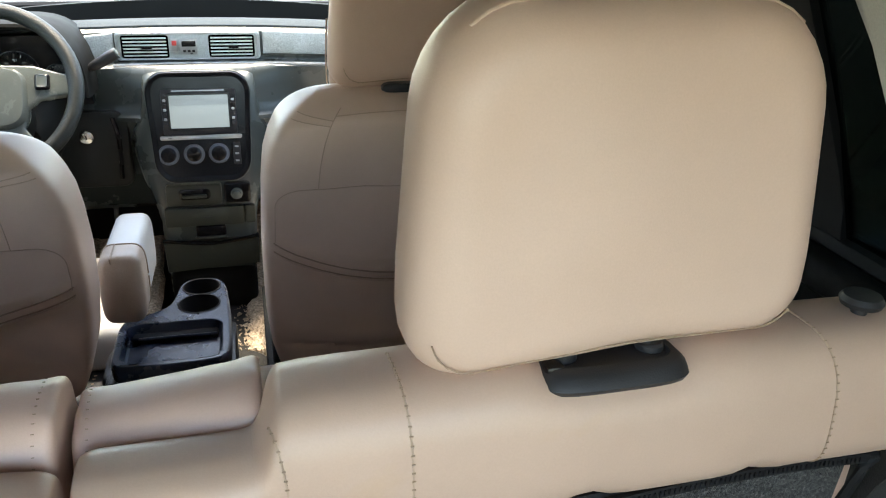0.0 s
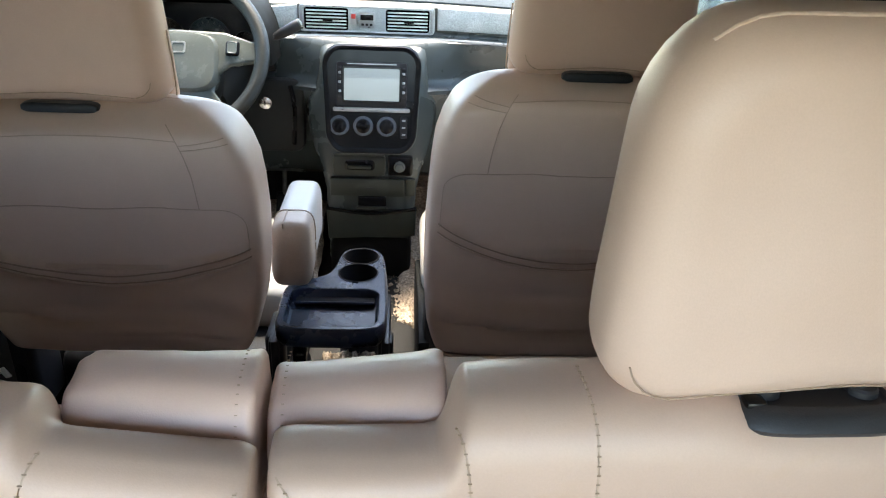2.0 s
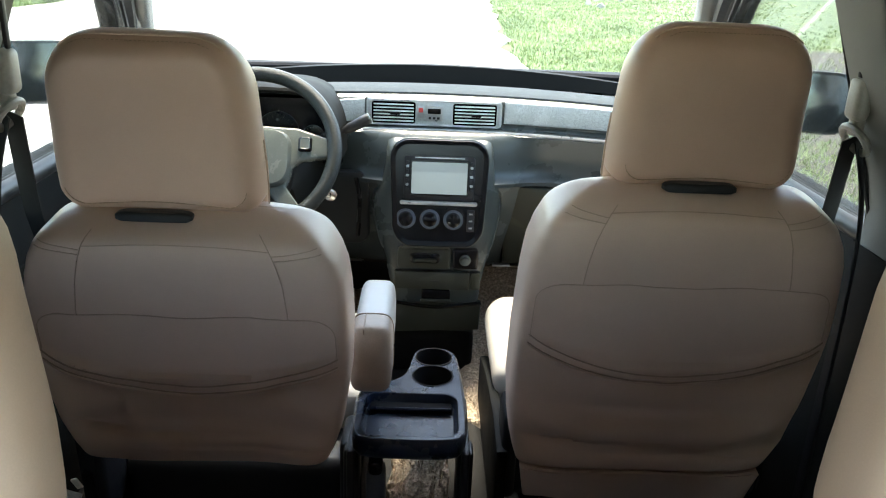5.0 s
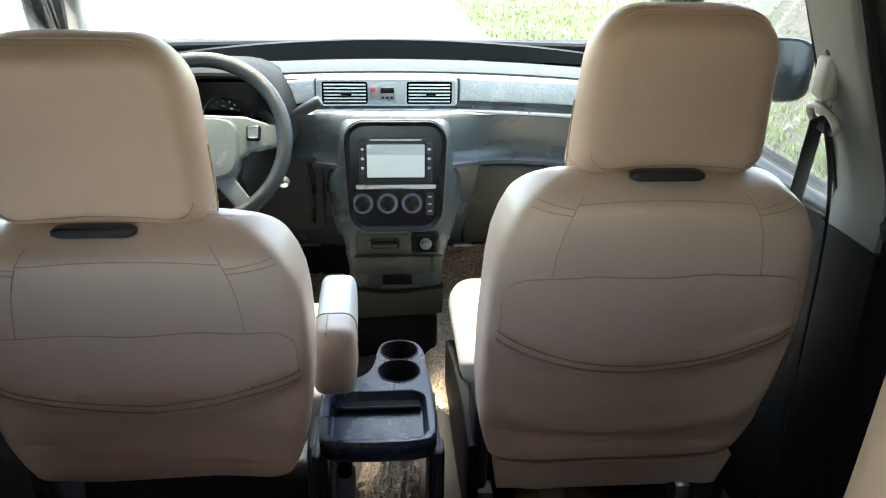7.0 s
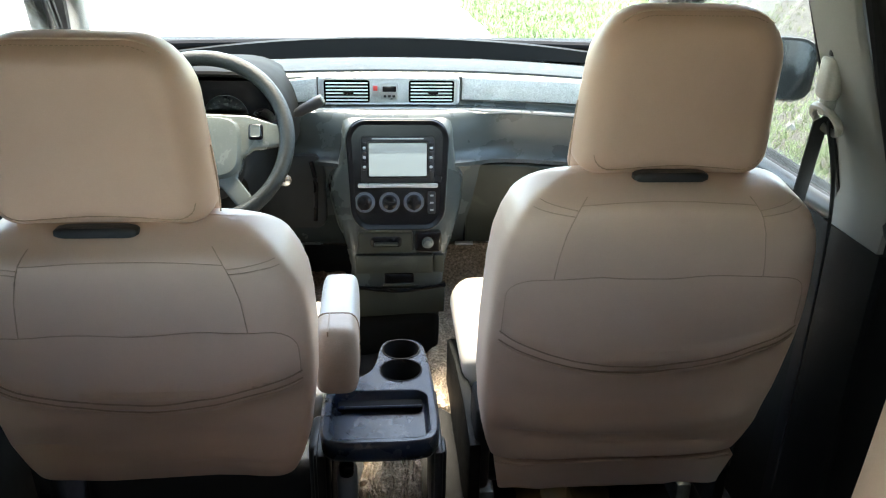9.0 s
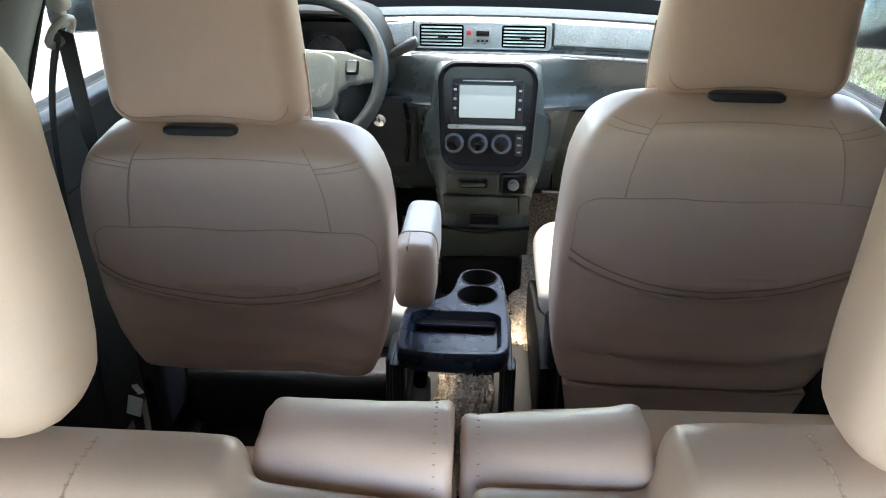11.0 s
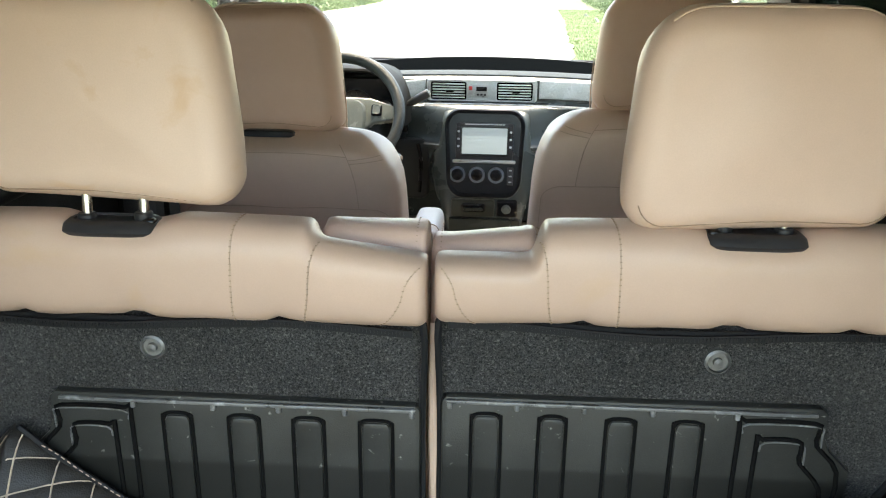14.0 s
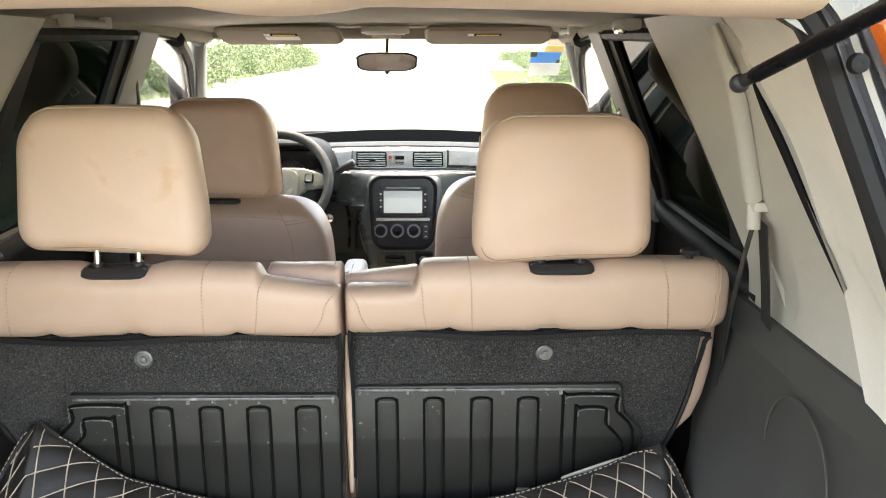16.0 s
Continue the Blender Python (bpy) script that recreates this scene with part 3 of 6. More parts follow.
    put("side_closing", sided(box((0.775, -0.20, 0.85), (0.03, 0.90, 0.60)), s), BODY, "dark blue outer side of the car", "car side", kind="structure")
    # rear corner trim up to the hatch opening
    edge = [(0.40, -0.53, 1.585), (0.45, -0.53, 1.55), (0.487, -0.53, 1.48), (0.53, -0.54, 1.38), (0.558, -0.545, 1.31), (0.590, -0.553, 1.225), (0.617, -0.56, 1.11), (0.63, -0.58, 0.90), (0.63, -0.60, 0.62)]
    inner = [(0.495, -0.15, 1.575), (0.515, -0.185, 1.54), (0.540, -0.222, 1.483), (0.580, -0.250, 1.402), (0.616, -0.264, 1.31), (0.650, -0.274, 1.225), (0.660, -0.345, 1.09), (0.66, -0.50, 0.90), (0.655, -0.55, 0.62)]
    A, B = smooth_line([(p[0] + 0.0244 * p[1], p[1] - 0.0244 * p[0], p[2]) for p in edge], 6), smooth_line([(p[0] + 0.012, p[1], p[2]) for p in inner], 6)
    rows = []
    for a, b in zip(A, B):
        rows.append([(s * (b.lerp(a, t).x + 0.018 * math.sin(math.pi * t)), b.lerp(a, t).y, b.lerp(a, t).z) for t in (0, 0.06, 0.15, 0.3, 0.45, 0.6, 0.75, 0.9, 1)] + [(s * (a.x + 0.018), a.y, a.z + 0.004)])
    put("pillar_d", loft(rows, caps=False, closed=False), TRIM_PALE, "pale grey-beige trim round the hatch opening", "pillar", kind="structure")
    # solid black strip stands in for the dark inside the open gap
    gap = smooth_line([(wall_x(b) - 0.050, a, b) for a, b in ((-0.212, 1.492), (-0.219, 1.460), (-0.238, 1.402), (-0.256, 1.31), (-0.273, 1.225))], 6)
    put("trim_gap", sided(tube(gap, lambda t: 0.0008 + 0.0052 * math.sin(math.pi * t) ** 1.2, 8), s), SHADE_PRINT_BLACK, "black strip in place of the shaded gap between the rear trim panels", "trim", kind="structure")
    put("trim_hatch_seal", sided(tube([Vector((p.x + 0.012, p.y - 0.008, p.z)) for p in A], 0.013, 8), s), RUBBER, "black rubber seal round the hatch opening", "seal", kind="structure")
    put("hatch_frame", sided(merge(ribbon([Vector((p.x + 0.056, p.y - 0.010, p.z)) for p in A], 0.080, 0.012, (1, 0, 0.25)), ribbon([Vector((p.x + 0.030, p.y - 0.018, p.z + 0.004)) for p in A], 0.006, 0.020, (1, 0, 0.25))), s), BODY, "dark blue painted frame of the hatch opening", "car body", kind="structure")

# rear roof edge over the hatch opening
put("trim_roof_rear", loft([[(x, -0.545 + 0.09 * math.cos(a) * 0.9, 1.588 - 0.010 * (x / 0.42) ** 2 - 0.008 * max(0, 1 - ((x - 0.015) / 0.075) ** 2) + 0.03 * math.sin(a)) for a in (radians(360 * k / 14) for k in range(14))] for x in np.linspace(-0.44, 0.44, 61)]), TRIM_ROSE, "pinkish beige trim along the rear roof edge", "trim", kind="structure")
# unseen outer roof, widened past the sides to block sun on the seats
put("roof_panel", box((0, 0.45, 1.67), (1.46, 2.05, 0.03), 0.01), BODY, "dark blue roof of the car, widened to keep sun out", "car roof", kind="structure")
put("header_trim", box((0, 1.465, 1.575), (1.14, 0.05, 0.035), 0.012), HEADLINER, "grey-beige edge above the windscreen", "trim", kind="structure")

# windows
def pane(name, outline, s, material, label, frame_r=0.012, inward=-0.012, shade=True):
    w = thing(name, label, "window", kind="structure")
    p = part("pane", side_plate(outline, s, inward, 0.004, 2), material, w)
    p.visible_shadow = shade
    part("window_frame", tube(on_side(outline, s, inward + 0.006), frame_r, 8, closed=True), RUBBER, w)
    return w


for s in (-1, 1):
    pane("window_1" if s < 0 else "window_2", [(0.92, FRONT_SILL), (1.40, FRONT_SILL), (1.84, FRONT_SILL), (1.58, 1.31), (1.30, 1.475), (1.12, 1.55), (0.905, 1.565)], s, CLEAR_GLASS, "clear front door window, shut, black rubber frame", 0.006, shade=False)
    pane("window_3" if s < 0 else "window_4", [(0.775, 1.15), (0.06, 1.135), (0.085, 1.30), (0.105, 1.42), (0.16, 1.55), (0.75, 1.56)], s, TINT_GLASS, "dark tinted rear door window, shut, black frame", 0.016, shade=s > 0)
    put("window_divider", side_plate([(0.243, 1.135), (0.295, 1.135), (0.297, 1.35), (0.30, 1.55), (0.246, 1.55), (0.243, 1.35)], s, -0.002, 0.014), RUBBER, "black upright bar in the rear door window", "window bar", kind="structure")
    bar = smooth_line([(0.57, 1.10, 1.553), (0.635, 1.40, 1.487), (0.725, 1.70, 1.365), (0.80, 1.93, 1.215)], 6)
    put("door_frame_front", sided(tube(bar, 0.023, 8), s), RUBBER, "black slanting frame of the front door window", "door frame", kind="structure")
    put("door_frame_outer", sided(tube([p + Vector((0.046, 0.0, 0.004)) for p in bar], 0.023, 8), s), TRIM_DARK, "charcoal outer strip of the front door frame", "door frame", kind="structure")
    put("door_frame", side_plate([(0.73, 1.15), (0.785, 1.15), (0.785, 1.36), (0.755, 1.56), (0.69, 1.56)], s, 0.0, 0.02), RUBBER, "black front edge of the rear door's window frame", "door frame", kind="structure")
    pane("window_5" if s < 0 else "window_6", [(0.06, 1.575), (0.0, 1.44), (-0.12, 1.28), (-0.24, 1.16), (-0.34, 1.09), (-0.36, 1.15), (-0.33, 1.3), (-0.28, 1.575)], s, TINT_GLASS, "dark tinted rear quarter window", 0.006, 0.0)

ws = thing("window_7", "large clear windscreen with dark lower edge", "windscreen", kind="structure")
rings = []
for i in range(9):
    t = i / 8
    z, y, w = 1.185 + 0.385 * t, 2.15 - 0.70 * t, 0.82 - 0.19 * t
    rings.append([(w * u, y - 0.10 * abs(u) ** 2.2, z) for u in np.linspace(-1, 1, 17)])
pane_ws = part("pane", loft(rings, caps=False, closed=False), CLEAR_GLASS, ws)
pane_ws.visible_shadow = False
part("window_frame", tube([(0.82 * u, 2.15 - 0.10 * abs(u) ** 2.2, 1.185) for u in np.linspace(-1, 1, 17)], 0.012, 8), RUBBER, ws)

# the car stands turned a little to the left
for ob in list(scene.objects):
    if ob.parent is None and ob.type in ("MESH", "EMPTY"):
        ob.matrix_world = pose(0, 0, 0, 0, 0, YAW) @ ob.matrix_world

# ---- ground and surroundings ----
def ground_sheet():
    xs = sorted(set([-400, -150, -60, -30] + list(np.linspace(-16, 16, 65)) + [30, 60, 150, 400]))
    ys = sorted(set([-400, -100, -30] + list(np.linspace(-12, 60, 97)) + [90, 160, 400, 900]))
    V = []
    for y in ys:
        for x in xs:
            V.append((x, y, 0.02 * noise.noise((x * 0.4, y * 0.4, 0)) - 0.01))
    n = len(xs)
    F = [(j * n + i, j * n + i + 1, (j + 1) * n + i + 1, (j + 1) * n + i) for j in range(len(ys) - 1) for i in range(n - 1)]
    return V, F


put("ground", ground_sheet(), GRASS_GROUND, "grassy earth ground round the parked car", "ground", kind="structure")


def yard_edge(y):
    """Right and left edges of the concrete yard at a distance ahead."""
    right = table(y, ((-20, 1.2), (0, 1.15), (5, 1.1), (7, 1.3), (10, 1.35), (13, 1.2), (17, 1.4), (25, 1.7), (40, 2.4), (75, 3.6), (140, 5.5)))
    left = table(y, ((-20, -7), (8, -8.5), (17, -9), (28, -8.8), (43, -11.2), (70, -12), (140, -20)))
    return left, right


rows = []
for y in list(np.linspace(-0.8, 40, 61)) + [50, 65, 90, 140]:
    l, r = yard_edge(y)
    l, r = l + 0.3 * noise.noise((y * 0.5, 3, 0)), r + 0.22 * noise.noise((y * 0.7, 9, 0))
    rows.append([(l, y, 0.0)] + [(l + (r - l) * k / 8, y, 0.045) for k in range(9)] + [(r, y, 0.0)])
put("pavement", loft(rows, caps=False, closed=False), CONCRETE, "pale sunlit concrete yard ahead of the car", "pavement", kind="structure")

# the stretch behind the car is unseen, added dark to cut bounced light
rows = []
for y in np.linspace(-16, 15, 63):
    l = -9 + 0.6 * noise.noise((y * 0.4, 21, 0)) if y < -0.9 else yard_edge(y)[1] - 0.3 + max(0, y - 5) * 0.45
    r = 15 + 0.9 * noise.noise((y * 0.6, 33, 0))
    rows.append([(l, y, -0.05)] + [(l + (r - l) * k / 14, y, 0.022 + 0.008 * noise.noise((k * 1.1, y, 0))) for k in range(15)] + [(r, y, -0.05)])
put("earth", loft(rows, caps=False, closed=False), EARTH, "bare stony brown earth beside the car, unseen dark stretch added behind", "ground", kind="structure")

# ---- front seats ----
def front_seat(x, y, z, lean, H, widths, seam_h, rest, armrest, label, skirt=0.0, low=0.065, guide=(0, 0, 0), flare=0.0):
    """A front seat by its back's foot: backrest, headrest, cushion, base, all under one empty."""
    seat = thing("front_seat", label, "car seat", (x, y, z), "front seats")
    tilt = pose(0, 0, 0, lean, 0, 0)
    corner_h, panel_h, hem_edge, hem_mid = seam_h
    half = lambda h: table(h, widths)
    foot = half(0.06)
    deep = lambda h: table(h, ((0, 0.050), (0.15, 0.072), (0.4, 0.074), (0.58, 0.068), (0.65, 0.054)))
    R_TOP = 0.044
    def level(h, draw, r):
        return h, 0.0, 0.075, half(h) - R_TOP * draw * (r > 0.03) - 0.02 * draw * (r <= 0.03), max(0.004, deep(h) * (1 - draw))
    E = 0.30
    back = pillow([level(*q) for q in ends(low, H, 0.02, R_TOP, 9, 84)], E, 72)
    def arch(px, ph):
        """The top edge falls off towards the shoulders."""
        k = min(1, max(0, (ph - H + 0.17) / 0.14))
        return ph - 0.014 * k * k * (3 - 2 * k) * min(1.4, (px / 0.22) ** 2)
    def flared(px, ph):
        """The cover hangs wider on the door side above the foot."""
        return px * (1 + flare * min(1, max(0, (ph - 0.12) / 0.26))) if px > 0 else px
    def hem_line(px):
        return hem_mid + (hem_edge - hem_mid) * min(1.2, abs(px) / 0.235) ** 1.8
    def relief(px, ph):
        """Folds of the loose cover on the rear face: the pocket's hem stands off, the panel below hangs in."""
        inside = max(0, 1 - (abs(px) / (half(ph) * 0.97)) ** 8)
        line = hem_line(px)
        step = lambda z0, w: 1 / (1 + math.exp(max(-40, min(40, (ph - z0) / w))))
        out = 0.016 * step(line, 0.0018) - 0.010 * step(line - 0.006, 0.0022) + 0.010 * step(line - 0.021, 0.0022) - 0.025 * step(line - 0.030, 0.006) + 0.010 * step(hem_mid - 0.13, 0.04)
        crease = 0.0070 * math.sin(ph * 62 + 5 * px + 2 * math.sin(px * 9 + x * 5)) * math.exp(-((ph - hem_mid + 0.12) / 0.08) ** 2)
        low_fold = -0.006 * math.exp(-((ph - low - 0.068 + 0.12 * px) / 0.006) ** 2) - 0.003 * math.exp(-((ph - panel_h + 0.04 - 0.02 * math.sin(px * 8)) / 0.02) ** 2)
        sag = 0.0046 * noise.noise((px * 9, ph * 9, x * 7)) + 0.0024 * noise.noise((px * 24, ph * 18, x * 3))
        pull = 0.003 * math.exp(-((ph - panel_h - 0.01) / 0.05) ** 2) * math.cos(px * 34)
        return inside * (out - crease + low_fold + pull) - sag
    def surf(u, h):
        """A point on the rear face: u from -1 to 1 across, h metres up."""
        w, d = half(h), deep(h)
        if h > H - R_TOP:
            k = math.sqrt(max(0, 1 - ((h - H + R_TOP) / R_TOP) ** 2))
            w, d = w - R_TOP * (1 - k), d * k
        v = min(0.999, abs(u)) ** (2 / E)
        return Vector((flared(u * w, h), 0.075 - d * (1 - v) ** (E / 2) - 0.0008 - relief(u * w, h), arch(u * w, h)))
    V, F = back
    V2 = []
    for px, py, ph in V:
        if py < 0.06:
            py -= relief(px, ph)
        V2.append((flared(px, ph), py, arch(px, ph)))
    part("backrest", xf((V2, F), tilt), LEATHER, seat)
    seam_lines = []
    top_u = 0.62
    for sgn in (-1, 1):
        seam_lines.append([surf(sgn * (top_u + 0.02 * (corner_h - h) / 0.11), h) for h in np.linspace(panel_h, H - 0.018, 16)])
        for dh in (-0.004, -0.012):
            seam_lines.append([surf(sgn * u, corner_h + dh + 0.016 * (u - top_u) / 0.37) for u in np.linspace(top_u, 0.96, 8)])
        seam_lines.append([surf(sgn * 0.92, h) for h in np.linspace(hem_edge - 0.01, panel_h - 0.035, 7)])
        seam_lines.append([surf(sgn * (0.74 + 0.18 * math.sin(q)), panel_h - 0.035 + 0.035 * math.cos(q)) for q in np.linspace(0, 1.57, 7)])
    seam_lines.append([surf(u, corner_h + 0.004 * (1 - u * u)) for u in np.linspace(-top_u, top_u, 13)])
    seam_lines.append([surf(u, panel_h) for u in np.linspace(-0.74, 0.74, 19)])
    part("stitching", xf(merge(*[tube(l, 0.0008, 5) for l in seam_lines]), tilt), SEAM_MID, seat)["kind"] = "stuff"
    folds = [[surf(u, hem_line(u * 0.25) + dz) for u in np.linspace(-0.93, 0.93, 37)] for dz in (-0.0035, -0.0205)]
    # brown tubes draw the shadow lines of the hem's folds
    part("hem_stitching", xf(merge(*[tube(l, 0.0013, 5) for l in folds]), tilt), HEM_SHADE, seat)
    part("pocket_hem", xf(tube([p + Vector((0, -0.0004, -0.004)) for p in folds[1]], lambda t: 0.0008 + 0.0022 * math.sin(math.pi * t) ** 0.5, 6), tilt), LEATHER, seat)
    hem = [surf(u, low + 0.012) + Vector((0, -0.004, 0)) for u in np.linspace(-0.93, 0.93, 15)]
    if skirt:
        flap = pillow([(low + 0.010 - skirt * t, 0, 0.026 + 0.012 * t, foot - 0.004 - 0.012 * t, 0.016) for t in np.linspace(0, 1, 16)], 0.25, 56)
        flap = [(p[0], p[1] + 0.006 * noise.noise((p[0] * 14, p[2] * 18, 3)) + 0.003 * math.sin(p[0] * 60 + p[2] * 25), p[2] + 0.004 * noise.noise((p[0] * 11, 5, 1))) for p in flap[0]], flap[1]
        part("skirt", xf(merge(flap, tube(hem, 0.003, 6)), tilt), LEATHER, seat, "loose leather flap below the seat back")
    # headrest, with its guide and posts
    hx, hy, hz0, hz1 = rest[0] - x, rest[1] - y, rest[2] - z, rest[3] - z
    hw = 0.152 if armrest else 0.149
    TL, RIM = 8.0, 0.046
    o = head_outline(hx, hz0, hz1, hw, 0.137 if armrest else 0.133, 0.036, 0.074, 0.004, 1.3 if armrest else 1.0)
    part("headrest", stuffed(o, hy, 0.100, RIM, 0.03, 0.006, TL, 0.003, x * 5), LEATHER_ROSE_SHADED, seat)
    arc = on_stuffed(o, hy, RIM, TL, 0.022, lambda a, b: b < hz0 + 0.030)
    part("headrest_seam", merge(tube(arc, 0.0005, 4), stitches([p + Vector((0, -0.0003, 0)) for p in arc], 0.008, 0.005, 0.0007)), SEAM, seat)
    part("headrest_piping", tube(on_stuffed(o, hy, RIM, TL, 0.004, lambda a, b: b > hz1 - 0.022), 0.0015, 6), SEAM_PALE, seat)
    part("piping_stitching", stitches(on_stuffed(o, hy, RIM, TL, 0.011, lambda a, b: b > hz1 - 0.012), 0.006, 0.0035, 0.0005), SEAM, seat)
    # the front half of the cover hangs lower and shows beside the rear panel
    fo_ = head_outline(hx, hz0 - 0.026, hz1 - 0.045, hw * 0.965, 0.120, 0.03, 0.06)
    front = part("headrest_front", stuffed(fo_, hy + 0.070, 0.060, 0.02, 0.03, 0.0, TL, 0.002, x * 9), LEATHER_ROSE_SHADED, seat)
    part("side_piping", tube(smooth_line([(hx + (-hw if not armrest else hw) * k, hy + 0.078 - dz * 0.16, hz0 + dz) for k, dz in ((0.985, 0.0), (0.995, 0.05), (0.98, 0.11))], 5), 0.0014, 6), SEAM_MID, seat, "thin piping along the cover's side")
    part("headrest_guide", pillow([(guide[2] - z + dz, guide[0] - x, guide[1] - y, 0.0560 * k, 0.012 * k) for dz, k in ((-0.006, 0.9), (-0.003, 1.0), (0.003, 1.0), (0.006, 0.94), (0.008, 0.8))], 0.35, 32), BLACK_PLASTIC, seat, "black plastic headrest guide")
    for sx in (-0.035, 0.035):
        part("post", tube([(hx + sx, hy + 0.085, hz0 - 0.03), (hx + sx, hy + 0.09, hz0 + 0.06)], 0.006, 8), CHROME, seat)
    # cushion, its side piece, and the base
    cush = pillow([(xx, 0.495, 0.062, 0.205 * (1 - 0.3 * d), 0.056 * (1 - d) + 0.004) for xx, d, r in ends(-0.250, 0.250, 0.06, 0.06, 6, 10)], 0.4, 40, "x")
    part("cushion", cush, LEATHER_SKYLIT, seat, "leather seat cushion, coloured paler for sky light")
    part("base", box((0, 0.40, -0.06), (0.45, 0.44, 0.15), 0.03, 3), BLACK_PLASTIC, seat, "black seat base")
    for sx in (-0.21, 0.21):
        part("rail", box((sx, 0.41, -0.158), (0.035, 0.52, 0.07), 0.01), STEEL, seat, "dull steel seat rail")
    for sx in (-0.232, 0.232):
        part("recliner_cover", box((sx, 0.14, 0.03), (0.030, 0.11, 0.19), 0.014, 3), BLACK_PLASTIC, seat)
        part("side_cover", slab([(0.08, -0.14), (0.60, -0.14), (0.60, -0.02), (0.42, 0.03), (0.20, 0.06), (0.08, 0.05)], "x", sx * 1.065 - 0.012, sx * 1.065 + 0.012, 0.006), TRIM_DARK, seat, "black plastic side cover")
    if armrest:
        arm = pillow([(yy, 0.0, 0.0, 0.036 * (1 - 0.8 * d), 0.064 * (1 - 0.75 * d)) for yy, d, r in ends(0.0, 0.27, 0.025, 0.035, 6, 10)], 0.45, 32, "z")
        m = pose(-0.120 - x, 0.947 - y, 0.826 - z, -90, 0, 0)
        part("armrest", xf(arm, m), LEATHER_SKYLIT, seat, "leather folding armrest, coloured paler for sky light")
        cap = pillow([(yy, 0.0, 0.0, 0.039 * (1 - 0.8 * d), 0.0665 * (1 - 0.75 * d)) for yy, d, r in ends(-0.003, 0.075, 0.027, 0.004, 6, 4)], 0.45, 32, "z")
        part("armrest_end", xf(cap, m), LEATHER_BROWN, seat, "worn brown leather armrest end")
        part("armrest_seam", xf(merge(tube([(0.039 * sq(math.cos(a), 0.45), 0.0665 * sq(math.sin(a), 0.45), 0.075) for a in np.linspace(0, 6.28, 30)], 0.0015, 5), tube([(-0.012, -0.067 * k, 0.004 + 0.03 * (1 - k)) for k in np.linspace(0.2, 1, 8)] + [(-0.012, -0.0675, 0.074)], 0.0012, 5)), m), SEAM, seat)
    return seat


front_seat(0.381, 0.903, 0.575, 8.0, 0.622, ((0, 0.218), (0.06, 0.226), (0.10, 0.238), (0.14, 0.247), (0.22, 0.254), (0.33, 0.254), (0.45, 0.248), (0.51, 0.242), (0.55, 0.232), (0.58, 0.218), (0.60, 0.203), (0.625, 0.18)), (0.592, 0.469, 0.374, 0.306), (0.397, 0.842, 1.192, 1.438), False, "passenger's front seat in beige stitched leather with headrest", 0.075, 0.055, (0.386, 0.852, 1.201), 0.085)
front_seat(-0.391, 0.842, 0.545, 8.0, 0.607, ((0, 0.18), (0.10, 0.185), (0.14, 0.205), (0.18, 0.222), (0.23, 0.236), (0.30, 0.246), (0.39, 0.250), (0.46, 0.247), (0.51, 0.242), (0.545, 0.232), (0.575, 0.216), (0.61, 0.190)), (0.566, 0.449, 0.380, 0.331), (-0.418, 0.775, 1.145, 1.404), True, "driver's front seat in beige stitched leather with folding armrest", low=0.135, guide=(-0.424, 0.796, 1.145))


